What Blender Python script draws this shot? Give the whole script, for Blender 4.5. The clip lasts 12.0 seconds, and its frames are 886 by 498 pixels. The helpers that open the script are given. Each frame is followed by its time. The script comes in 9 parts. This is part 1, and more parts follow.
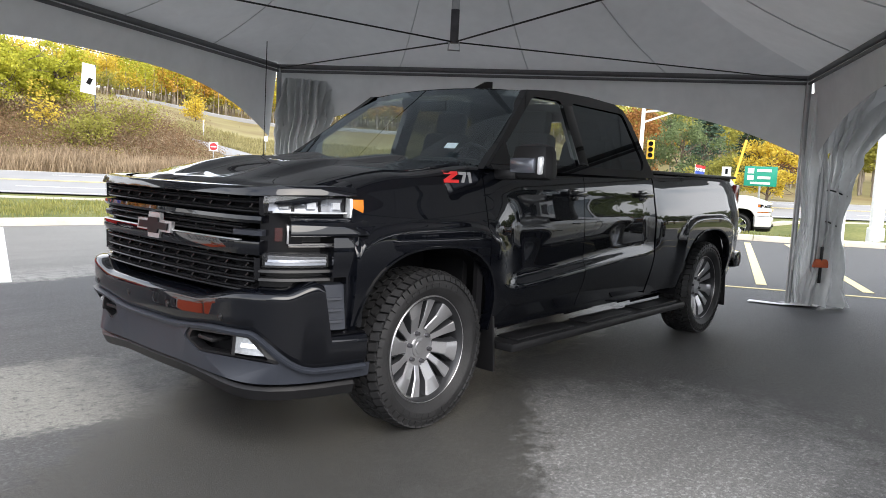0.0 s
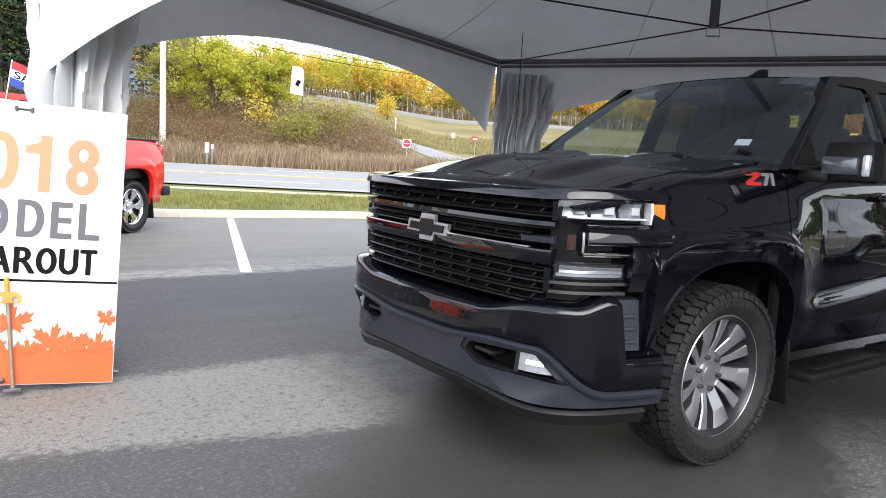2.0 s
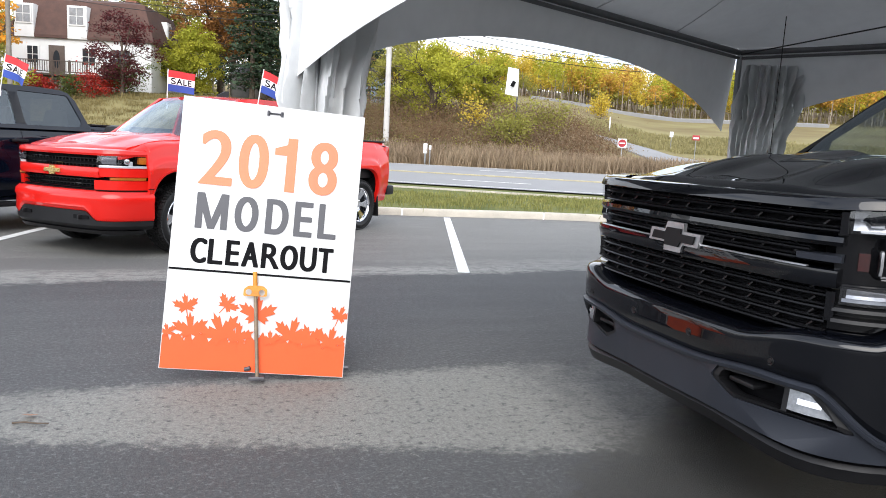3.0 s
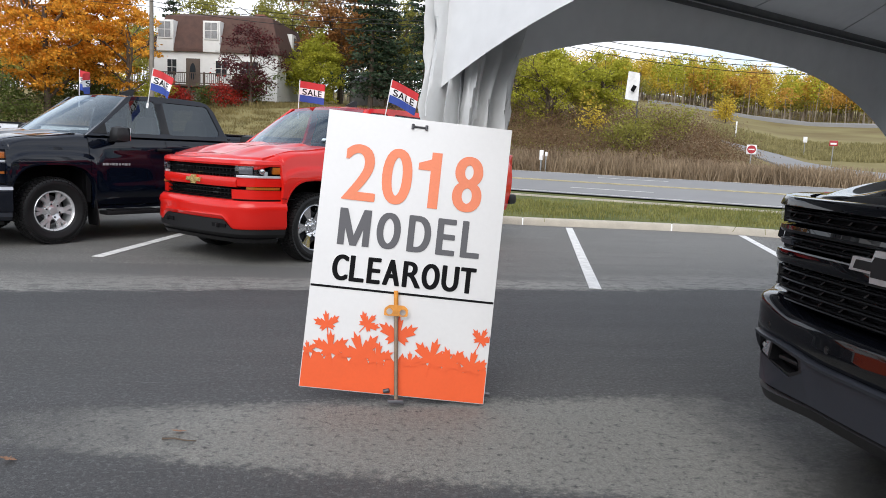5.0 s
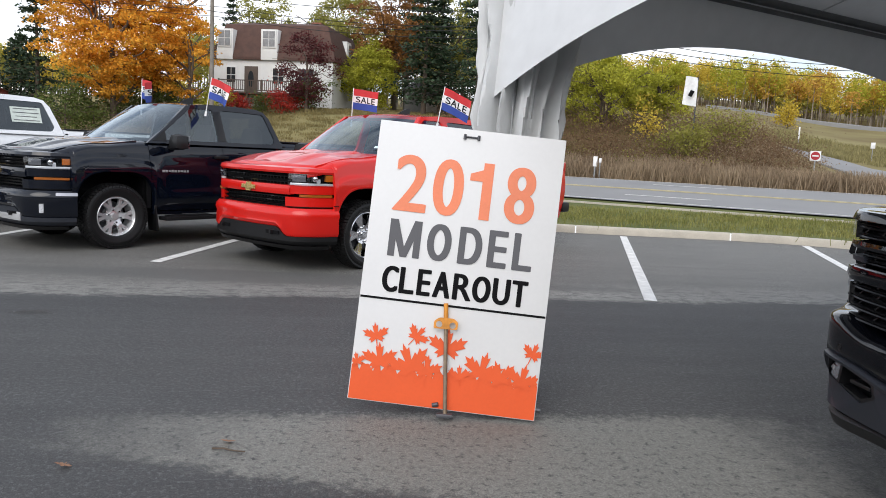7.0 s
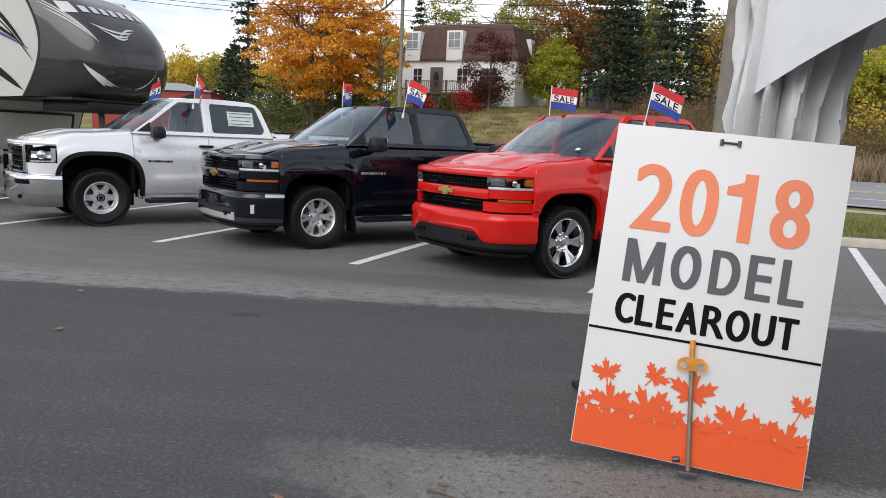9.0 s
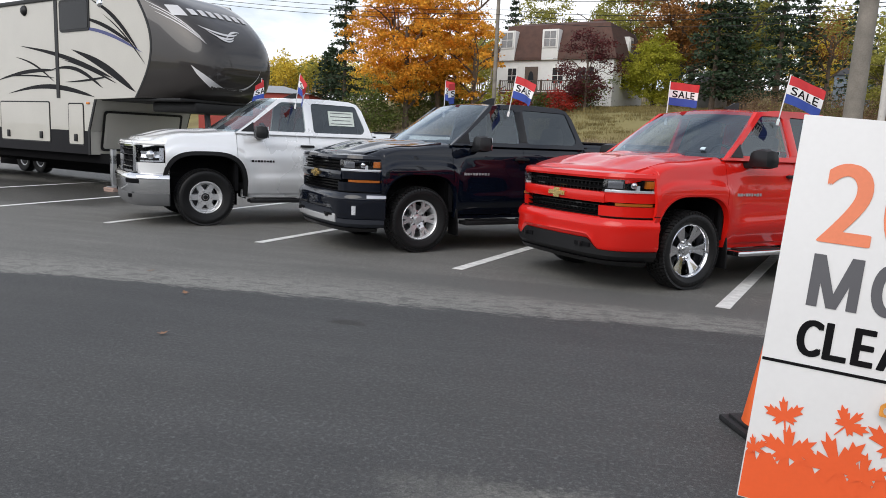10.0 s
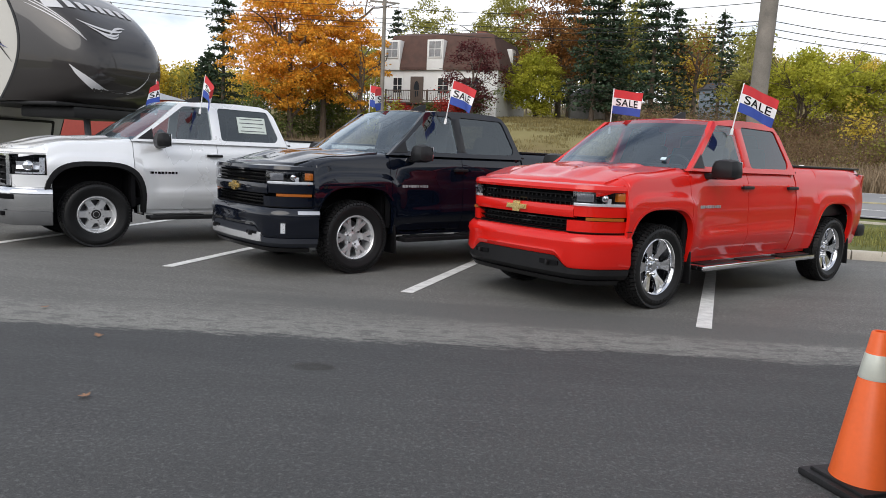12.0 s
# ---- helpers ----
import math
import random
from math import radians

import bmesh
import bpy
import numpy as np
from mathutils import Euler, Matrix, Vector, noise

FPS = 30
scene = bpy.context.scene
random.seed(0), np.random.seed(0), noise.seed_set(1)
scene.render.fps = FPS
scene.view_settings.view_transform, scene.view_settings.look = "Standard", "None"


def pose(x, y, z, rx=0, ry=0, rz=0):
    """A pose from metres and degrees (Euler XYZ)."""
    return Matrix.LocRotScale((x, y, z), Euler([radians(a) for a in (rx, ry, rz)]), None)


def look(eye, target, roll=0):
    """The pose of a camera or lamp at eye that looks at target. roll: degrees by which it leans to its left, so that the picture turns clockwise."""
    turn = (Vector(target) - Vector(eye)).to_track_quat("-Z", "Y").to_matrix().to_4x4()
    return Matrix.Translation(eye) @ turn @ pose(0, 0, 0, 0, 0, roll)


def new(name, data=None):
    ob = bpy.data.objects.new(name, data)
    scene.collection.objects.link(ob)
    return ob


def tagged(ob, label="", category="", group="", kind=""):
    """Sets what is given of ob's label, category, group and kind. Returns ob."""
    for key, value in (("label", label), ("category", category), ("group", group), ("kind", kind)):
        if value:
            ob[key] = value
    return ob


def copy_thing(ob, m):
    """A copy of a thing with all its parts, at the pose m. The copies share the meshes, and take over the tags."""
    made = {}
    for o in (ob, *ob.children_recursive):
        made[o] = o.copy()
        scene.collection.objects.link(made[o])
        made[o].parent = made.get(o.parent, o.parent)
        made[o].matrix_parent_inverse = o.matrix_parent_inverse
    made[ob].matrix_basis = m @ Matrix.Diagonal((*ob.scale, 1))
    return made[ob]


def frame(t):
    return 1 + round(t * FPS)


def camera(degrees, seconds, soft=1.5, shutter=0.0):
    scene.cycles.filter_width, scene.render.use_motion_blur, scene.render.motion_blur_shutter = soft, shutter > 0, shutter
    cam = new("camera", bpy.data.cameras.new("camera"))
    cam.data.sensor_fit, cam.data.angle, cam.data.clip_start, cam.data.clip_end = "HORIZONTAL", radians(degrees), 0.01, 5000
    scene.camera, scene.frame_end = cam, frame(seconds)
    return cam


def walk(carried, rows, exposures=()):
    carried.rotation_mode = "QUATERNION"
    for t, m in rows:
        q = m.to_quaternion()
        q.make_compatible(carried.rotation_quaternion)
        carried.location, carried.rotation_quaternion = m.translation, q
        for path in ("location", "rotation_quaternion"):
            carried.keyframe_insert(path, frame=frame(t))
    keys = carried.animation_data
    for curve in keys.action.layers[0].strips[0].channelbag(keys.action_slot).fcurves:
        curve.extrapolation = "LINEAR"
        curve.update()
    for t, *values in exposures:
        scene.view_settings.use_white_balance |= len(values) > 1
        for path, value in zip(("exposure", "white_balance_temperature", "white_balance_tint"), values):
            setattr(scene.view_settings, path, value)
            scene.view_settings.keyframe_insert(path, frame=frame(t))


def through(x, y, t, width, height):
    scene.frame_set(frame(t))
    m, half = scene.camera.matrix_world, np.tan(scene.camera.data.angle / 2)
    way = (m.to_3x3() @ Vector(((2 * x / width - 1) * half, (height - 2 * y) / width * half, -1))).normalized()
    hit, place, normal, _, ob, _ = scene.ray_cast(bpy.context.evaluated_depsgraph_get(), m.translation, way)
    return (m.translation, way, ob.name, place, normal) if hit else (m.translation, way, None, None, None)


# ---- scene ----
import functools

# ---- camera and walk ----
cam = camera(63.1, 12.0, 0.9)
PATH = [
    (0, (-2.796, -2.526, 1.35), (-1.294, -1.223, 1.141), 2.7),
    (0.5, (-2.802, -2.46, 1.345), (-1.31, -1.145, 1.134), 2.7),
    (1, (-2.839, -2.311, 1.367), (-1.38, -0.96, 1.149), 3.0),
    (1.5, (-2.914, -2.114, 1.359), (-1.556, -0.662, 1.135), 3.0),
    (2, (-2.941, -1.935, 1.343), (-1.8, -0.311, 1.1), 2.9),
    (2.5, (-2.945, -1.783, 1.355), (-2.092, 0.007, 1.094), 2.7),
    (3, (-2.948, -1.672, 1.345), (-2.314, 0.205, 1.074), 2.8),
    (3.5, (-3.02, -1.544, 1.324), (-2.481, 0.363, 1.051), 2.8),
    (3.7, (-3.054, -1.514, 1.33), (-2.55, 0.402, 1.053), 2.9),
    (5.3, (-3.085, -1.364, 1.386), (-2.777, 0.594, 1.119), 2.7),
    (5.5, (-3.058, -1.353, 1.377), (-2.771, 0.608, 1.112), 2.7),
    (6, (-3.058, -1.352, 1.375), (-2.798, 0.614, 1.112), 2.6),
    (6.5, (-3.041, -1.342, 1.383), (-2.81, 0.628, 1.121), 2.6),
    (7, (-3.075, -1.321, 1.41), (-2.876, 0.652, 1.148), 2.8),
    (8.8, (-3.318, -0.963, 1.449), (-3.548, 1.003, 1.163), 2.5),
    (9, (-3.346, -0.854, 1.448), (-3.628, 1.105, 1.158), 2.5),
    (9.5, (-3.447, -0.661, 1.457), (-3.875, 1.27, 1.159), 2.4),
    (10, (-3.621, -0.45, 1.42), (-4.144, 1.457, 1.122), 2.4),
    (10.5, (-3.821, -0.256, 1.415), (-4.388, 1.639, 1.12), 2.3),
    (11, (-3.992, -0.075, 1.418), (-4.557, 1.822, 1.13), 2.3),
    (11.5, (-4.247, 0.054, 1.399), (-4.686, 1.985, 1.123), 2.5),
    (12, (-4.485, 0.185, 1.386), (-4.688, 2.158, 1.128), 2.5),
]
walk(cam, [(t, look(eye, target, roll)) for t, eye, target, roll in PATH],
     [(0.0, 1.70, 6400, 10), (1.0, 1.72, 6400, 10), (2.0, 1.62, 6200, 10), (2.8, 1.31, 6150, 10), (3.6, 0.94, 6150, 10), (5.4, 0.52, 6250, 10), (7.2, 0.48, 6250, 10), (9.0, 0.34, 6300, 10), (12.0, 0.38, 6350, 10)])

# ---- world and sun: bright overcast with thin cloud ----
SUN_EL, SUN_AZ = 38.0, 250.0
world = bpy.data.worlds.new("world")
scene.world = world
world.use_nodes = True
wn, wl = world.node_tree.nodes, world.node_tree.links
wn.clear()
w_out = wn.new("ShaderNodeOutputWorld")
w_bg = wn.new("ShaderNodeBackground")
w_sky = wn.new("ShaderNodeTexSky")
w_sky.sky_type = "NISHITA"
w_sky.sun_disc = False
w_sky.sun_elevation = radians(SUN_EL)
w_sky.sun_rotation = radians(90 - SUN_AZ)
w_sky.air_density, w_sky.dust_density, w_sky.ozone_density = 1.0, 2.0, 1.0
w_co = wn.new("ShaderNodeTexCoord")
w_map = wn.new("ShaderNodeMapping")
w_map.inputs["Scale"].default_value = (1.0, 1.0, 3.2)
w_noise = wn.new("ShaderNodeTexNoise")
w_noise.inputs["Scale"].default_value = 2.6
w_noise.inputs["Detail"].default_value = 7.0
w_noise.inputs["Roughness"].default_value = 0.58
w_ramp = wn.new("ShaderNodeValToRGB")
w_ramp.color_ramp.elements[0].position, w_ramp.color_ramp.elements[1].position = 0.24, 0.50
w_mix = wn.new("ShaderNodeMix")
w_mix.data_type = "RGBA"
w_mix.inputs["B"].default_value = (8.9, 8.95, 9.15, 1)
wl.new(w_co.outputs["Generated"], w_map.inputs["Vector"])
wl.new(w_map.outputs["Vector"], w_noise.inputs["Vector"])
wl.new(w_noise.outputs["Fac"], w_ramp.inputs["Fac"])
w_sep, w_thin, w_cover = wn.new("ShaderNodeSeparateXYZ"), wn.new("ShaderNodeMapRange"), wn.new("ShaderNodeMath")
w_thin.inputs["From Min"].default_value, w_thin.inputs["From Max"].default_value = 0.22, 0.75
w_thin.inputs["To Min"].default_value, w_thin.inputs["To Max"].default_value = 1.0, 0.50
w_cover.operation = "MULTIPLY"
wl.new(w_co.outputs["Generated"], w_sep.inputs[0])
wl.new(w_sep.outputs["Z"], w_thin.inputs["Value"])
wl.new(w_ramp.outputs["Color"], w_cover.inputs[0])
wl.new(w_thin.outputs["Result"], w_cover.inputs[1])
wl.new(w_cover.outputs[0], w_mix.inputs["Factor"])
wl.new(w_sky.outputs["Color"], w_mix.inputs["A"])
wl.new(w_mix.outputs["Result"], w_bg.inputs["Color"])
w_bg.inputs["Strength"].default_value = 0.11
wl.new(w_bg.outputs["Background"], w_out.inputs["Surface"])
sun = new("sun", bpy.data.lights.new("sun", "SUN"))
sun.data.energy, sun.data.angle, sun.data.color = 1.25, radians(50), (1.0, 0.95, 0.88)
sun.matrix_world = look((math.cos(radians(SUN_AZ)) * 50, math.sin(radians(SUN_AZ)) * 50, 50 * math.tan(radians(SUN_EL))), (0, 0, 0))


# ---- materials ----
def mat(name, color, rough=0.6, metal=0.0, vary=0.15, scale=6.0, fine=60.0, bump=0.0, coat=0.0, spec=0.5, second=None, island=0.0, rand=0.0):
    """A surface with its colour varied at two scales, a little relief, and tone varied from piece to piece."""
    m = bpy.data.materials.new(name)
    m.use_nodes = True
    n, l = m.node_tree.nodes, m.node_tree.links
    b = n["Principled BSDF"]
    b.inputs["Metallic"].default_value = metal
    b.inputs["Coat Weight"].default_value = coat
    b.inputs["Coat Roughness"].default_value = 0.018
    b.inputs["Specular IOR Level"].default_value = spec
    co = n.new("ShaderNodeTexCoord")
    big, small = n.new("ShaderNodeTexNoise"), n.new("ShaderNodeTexNoise")
    big.inputs["Scale"].default_value, small.inputs["Scale"].default_value = scale, fine
    big.inputs["Detail"].default_value, small.inputs["Detail"].default_value = 5, 3
    l.new(co.outputs["Object"], big.inputs["Vector"])
    l.new(co.outputs["Object"], small.inputs["Vector"])
    add = n.new("ShaderNodeMath")
    add.operation = "MULTIPLY_ADD"
    add.inputs[1].default_value = 0.45
    l.new(small.outputs["Fac"], add.inputs[0])
    l.new(big.outputs["Fac"], add.inputs[2])
    ramp = n.new("ShaderNodeValToRGB")
    ramp.color_ramp.elements[0].position, ramp.color_ramp.elements[1].position = 0.42, 1.02
    c2 = second or [min(1, c * (1 + vary)) for c in color]
    ramp.color_ramp.elements[0].color = (*[c * (1 - vary) for c in color], 1)
    ramp.color_ramp.elements[1].color = (*c2, 1)
    l.new(add.outputs[0], ramp.inputs["Fac"])
    last = ramp.outputs["Color"]
    for amount, kind, socket in ((island, "ShaderNodeNewGeometry", "Random Per Island"), (rand, "ShaderNodeObjectInfo", "Random")):
        if amount:
            src, hsv, rng = n.new(kind), n.new("ShaderNodeHueSaturation"), n.new("ShaderNodeMapRange")
            rng.inputs["To Min"].default_value, rng.inputs["To Max"].default_value = 1 - amount, 1 + amount
            l.new(src.outputs[socket], rng.inputs["Value"])
            l.new(rng.outputs["Result"], hsv.inputs["Value"])
            l.new(last, hsv.inputs["Color"])
            last = hsv.outputs["Color"]
    l.new(last, b.inputs["Base Color"])
    rr = n.new("ShaderNodeMapRange")
    rr.inputs["To Min"].default_value, rr.inputs["To Max"].default_value = rough * 0.85, min(1, rough * 1.15)
    l.new(big.outputs["Fac"], rr.inputs["Value"])
    l.new(rr.outputs["Result"], b.inputs["Roughness"])
    if bump:
        bp = n.new("ShaderNodeBump")
        bp.inputs["Strength"].default_value = min(1.0, bump)
        bp.inputs["Distance"].default_value = 0.02
        l.new(add.outputs[0], bp.inputs["Height"])
        l.new(bp.outputs["Normal"], b.inputs["Normal"])
    return m


def paint(name, color, flake=0.0, rough=0.3, spec=0.5, coat=1.0):
    return mat(name, color, rough, flake, 0.05, 1.5, 400, 0.0, coat, spec)


def glass(name, tint, rough=0.0, clear=0.85, gloss=0.075, sheen=(1, 1, 1)):
    """A pane seen through: part clear, part mirror, by the angle of its gloss."""
    m = bpy.data.materials.new(name)
    m.use_nodes = True
    n, l = m.node_tree.nodes, m.node_tree.links
    n.clear()
    out, mixer = n.new("ShaderNodeOutputMaterial"), n.new("ShaderNodeMixShader")
    tr, gl, fr = n.new("ShaderNodeBsdfTransparent"), n.new("ShaderNodeBsdfGlossy"), n.new("ShaderNodeLayerWeight")
    power, rise = n.new("ShaderNodeMath"), n.new("ShaderNodeMath")
    power.operation, rise.operation = "POWER", "MULTIPLY_ADD"
    power.inputs[1].default_value = 5.0
    rise.inputs[1].default_value, rise.inputs[2].default_value = 0.88, gloss
    tr.inputs["Color"].default_value = (*[c * clear for c in tint], 1)
    gl.inputs["Roughness"].default_value = rough
    gl.inputs["Color"].default_value = (*sheen, 1)
    fr.inputs["Blend"].default_value = 0.5
    l.new(fr.outputs["Facing"], power.inputs[0])
    l.new(power.outputs[0], rise.inputs[0])
    l.new(rise.outputs[0], mixer.inputs["Fac"])
    l.new(tr.outputs[0], mixer.inputs[1])
    l.new(gl.outputs[0], mixer.inputs[2])
    l.new(mixer.outputs[0], out.inputs["Surface"])
    return m


def leafy(name, color, second, island=0.35, through=0.35):
    """Leaves: matt, tone varied from leaf to leaf, some light through them."""
    m = mat(name, color, 0.6, 0, 0.2, 0.5, 3.0, 0, 0, 0.25, second, island)
    n, l = m.node_tree.nodes, m.node_tree.links
    b = n["Principled BSDF"]
    tl, mx = n.new("ShaderNodeBsdfTranslucent"), n.new("ShaderNodeMixShader")
    src = b.inputs["Base Color"].links[0].from_socket
    l.new(src, tl.inputs["Color"])
    mx.inputs["Fac"].default_value = through
    l.new(b.outputs[0], mx.inputs[1])
    l.new(tl.outputs[0], mx.inputs[2])
    l.new(mx.outputs[0], n["Material Output"].inputs["Surface"])
    return m


def asphalt_mat():
    """Worn asphalt: dark resealed lane, paler stalls, damp patches with a sheen, shade painted below two pickups, grit.
    """
    m = bpy.data.materials.new("asphalt")
    m.use_nodes = True
    n, l = m.node_tree.nodes, m.node_tree.links
    b = n["Principled BSDF"]
    co = n.new("ShaderNodeTexCoord")

    def noise_at(scale, detail=5, rough=0.6):
        t = n.new("ShaderNodeTexNoise")
        t.inputs["Scale"].default_value, t.inputs["Detail"].default_value, t.inputs["Roughness"].default_value = scale, detail, rough
        l.new(co.outputs["Object"], t.inputs["Vector"])
        return t.outputs["Fac"]

    def ramp(src, a, b_, ca=(0, 0, 0), cb=(1, 1, 1)):
        r = n.new("ShaderNodeValToRGB")
        r.color_ramp.elements[0].position, r.color_ramp.elements[1].position = a, b_
        r.color_ramp.elements[0].color, r.color_ramp.elements[1].color = (*ca, 1), (*cb, 1)
        l.new(src, r.inputs["Fac"])
        return r.outputs["Color"]

    def mix(fac, a, c, mode="MIX"):
        x = n.new("ShaderNodeMix")
        x.data_type, x.blend_type = "RGBA", mode
        for s, v in (("Factor", fac), ("A", a), ("B", c)):
            if isinstance(v, (float, int)):
                x.inputs[s].default_value = v
            elif isinstance(v, tuple):
                x.inputs[s].default_value = (*v, 1)
            else:
                l.new(v, x.inputs[s])
        return x.outputs["Result"]

    def math_(op, a, c=0.0):
        x = n.new("ShaderNodeMath")
        x.operation = op
        for k, v in enumerate((a, c)):
            if isinstance(v, (float, int)):
                x.inputs[k].default_value = v
            else:
                l.new(v, x.inputs[k])
        return x.outputs[0]

    sep = n.new("ShaderNodeSeparateXYZ")
    l.new(co.outputs["Object"], sep.inputs[0])
    mid = noise_at(0.9, 8, 0.65)
    wobble = math_("MULTIPLY", math_("SUBTRACT", mid, 0.5), 1.6)

    ragged = math_("MULTIPLY", math_("SUBTRACT", noise_at(5.5, 12, 0.8), 0.5), 2.0)

    frayed = math_("MULTIPLY", math_("SUBTRACT", noise_at(19, 10, 0.75), 0.5), 2.0)

    def patch(cx, cy, rx, ry, turn, soft=0.07, fray=0.0):
        """An oval patch with a ragged edge: 1 inside, 0 outside."""
        mp = n.new("ShaderNodeMapping")
        mp.vector_type = "TEXTURE"
        mp.inputs["Location"].default_value = (cx, cy, 0)
        mp.inputs["Rotation"].default_value = (0, 0, radians(turn))
        mp.inputs["Scale"].default_value = (rx, ry, 1)
        flat = n.new("ShaderNodeVectorMath")
        flat.operation = "MULTIPLY"
        flat.inputs[1].default_value = (1, 1, 0)
        l.new(co.outputs["Object"], mp.inputs["Vector"])
        l.new(mp.outputs["Vector"], flat.inputs[0])
        ln = n.new("ShaderNodeVectorMath")
        ln.operation = "LENGTH"
        l.new(flat.outputs[0], ln.inputs[0])
        d = math_("ADD", math_("ADD", ln.outputs["Value"], math_("MULTIPLY", wobble, 0.35)), math_("MULTIPLY", ragged, 1.15 if not fray else 0.45))
        if fray:
            d = math_("ADD", d, math_("MULTIPLY", frayed, fray))
        return ramp(math_("MULTIPLY", d, 0.5), 0.5 - soft / 2, 0.5 + soft / 2, (1, 1, 1), (0, 0, 0))

    # stalls lie beyond the near ends of the white lines; the lane before them is darker; the tent stands on paler, older asphalt
    def drawn(turn, sx, sy, scale, detail=10, rough=0.7):
        """Noise drawn out along one direction, about zero."""
        fm = n.new("ShaderNodeMapping")
        fm.inputs["Rotation"].default_value = (0, 0, radians(turn))
        fm.inputs["Scale"].default_value = (sx, sy, 1)
        l.new(co.outputs["Object"], fm.inputs["Vector"])
        fn = n.new("ShaderNodeTexNoise")
        fn.inputs["Scale"].default_value, fn.inputs["Detail"].default_value, fn.inputs["Roughness"].default_value = scale, detail, rough
        l.new(fm.outputs["Vector"], fn.inputs["Vector"])
        return math_("SUBTRACT", fn.outputs["Fac"], 0.5)

    def beyond(slope, at, *frays):
        """Metres past the line y = at + slope * x, its edge frayed by noises."""
        d = math_("SUBTRACT", math_("ADD", sep.outputs["Y"], math_("MULTIPLY", sep.outputs["X"], -slope)), at)
        for noise, much in frays:
            d = math_("ADD", d, math_("MULTIPLY", noise, much))
        return d

    def step_up(src, a, b_):
        x = n.new("ShaderNodeMapRange")
        x.inputs["From Min"].default_value, x.inputs["From Max"].default_value = a, b_
        l.new(src, x.inputs["Value"])
        return x.outputs["Result"]

    long_fray, short_fray = drawn(6, 0.5, 2.6, 1.7), drawn(4, 4.0, 11.0, 1.6, 8, 0.75)
    past = beyond(0.08, 5.78, (long_fray, 0.55), (short_fray, 0.75))
    stall = step_up(past, -0.05, 0.10)
    grit = noise_at(150, 3, 0.9)
    pit = noise_at(52, 3, 0.8)
    speck = noise_at(38, 4, 0.75)
    base = mix(stall, (0.096, 0.098, 0.101), (0.270, 0.266, 0.250))
    old = patch(*OLDER)
    base = mix(old, base, (0.34, 0.34, 0.338))
    base = mix(math_("MULTIPLY", patch(*PALE), 0.40), base, (0.195, 0.196, 0.197))
    streak = n.new("ShaderNodeMapping")
    streak.inputs["Rotation"].default_value = (0, 0, radians(14))
    streak.inputs["Scale"].default_value = (0.25, 2.2, 1)
    l.new(co.outputs["Object"], streak.inputs["Vector"])
    st = n.new("ShaderNodeTexNoise")
    st.inputs["Scale"].default_value, st.inputs["Detail"].default_value, st.inputs["Roughness"].default_value = 1.6, 8, 0.65
    l.new(streak.outputs["Vector"], st.inputs["Vector"])
    base = mix(ramp(st.outputs["Fac"], 0.40, 0.66), mix(0.22, base, (0.03, 0.03, 0.032)), base)
    base = mix(math_("MULTIPLY", ramp(noise_at(0.5, 8, 0.7), 0.45, 0.72), 0.3), base, (0.125, 0.122, 0.115))
    base = mix(math_("MULTIPLY", ramp(speck, 0.56, 0.70), 0.35), base, (0.17, 0.168, 0.16))
    base = mix(math_("MULTIPLY", ramp(speck, 0.44, 0.30), 0.45), base, (0.02, 0.02, 0.021))
    # a dusty dry band runs from the sign towards the show truck, between two frayed lines
    dusty = mix(1.0, patch(*DUST[0]), patch(*DUST[1]), "LIGHTEN")
    dusty = math_("MULTIPLY", dusty, ramp(noise_at(11, 8, 0.75), 0.39, 0.53))
    under, over = beyond(-0.25, 0.80, (ragged, 0.16), (frayed, 0.30)), beyond(0.02, 2.46, (ragged, 0.16), (frayed, 0.22))
    band = math_("MULTIPLY", math_("MULTIPLY", step_up(under, -0.04, 0.05), step_up(over, 0.07, -0.07)), step_up(noise_at(24, 6, 0.75), 0.36, 0.47))
    ends = math_("MULTIPLY", step_up(math_("ADD", sep.outputs["X"], ragged), -0.45, -1.25), step_up(math_("ADD", sep.outputs["X"], ragged), -4.7, -3.6))
    dusty = mix(1.0, dusty, math_("MULTIPLY", band, ends), "LIGHTEN")
    base = mix(math_("MULTIPLY", dusty, 0.82), base, (0.244, 0.241, 0.220))
    # pale crumbled strip with dark flecks where the lane meets the stalls, and a smooth dark tongue behind it
    strip = math_("MULTIPLY", step_up(past, -0.04, 0.06), step_up(past, 1.0, 0.35))
    base = mix(math_("MULTIPLY", strip, 0.45), base, (0.31, 0.305, 0.285))
    fleck = ramp(math_("ADD", drawn(3, 4.5, 7.5, 1.3, 5, 0.7), 0.5), 0.49, 0.58)
    base = mix(math_("MULTIPLY", math_("MULTIPLY", math_("MULTIPLY", fleck, stall), step_up(past, 1.4, 0.3)), 0.68), base, (0.105, 0.105, 0.103))
    base = mix(math_("MULTIPLY", patch(*TONGUE), 0.85), base, (0.122, 0.122, 0.118))
    # damp ovals, together with the painted shade below two pickups
    damp = patch(*DAMP_AND_SHADE[0])
    for p in DAMP_AND_SHADE[1:]:
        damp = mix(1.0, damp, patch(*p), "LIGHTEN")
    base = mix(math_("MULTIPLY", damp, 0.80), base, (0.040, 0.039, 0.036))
    base = mix(0.52, base, ramp(grit, 0.38, 0.63, (0.22, 0.22, 0.22), (1.95, 1.95, 1.92)), "MULTIPLY")
    base = mix(0.40, base, ramp(pit, 0.40, 0.62, (0.55, 0.55, 0.55), (1.5, 1.5, 1.48)), "MULTIPLY")
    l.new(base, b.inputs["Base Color"])
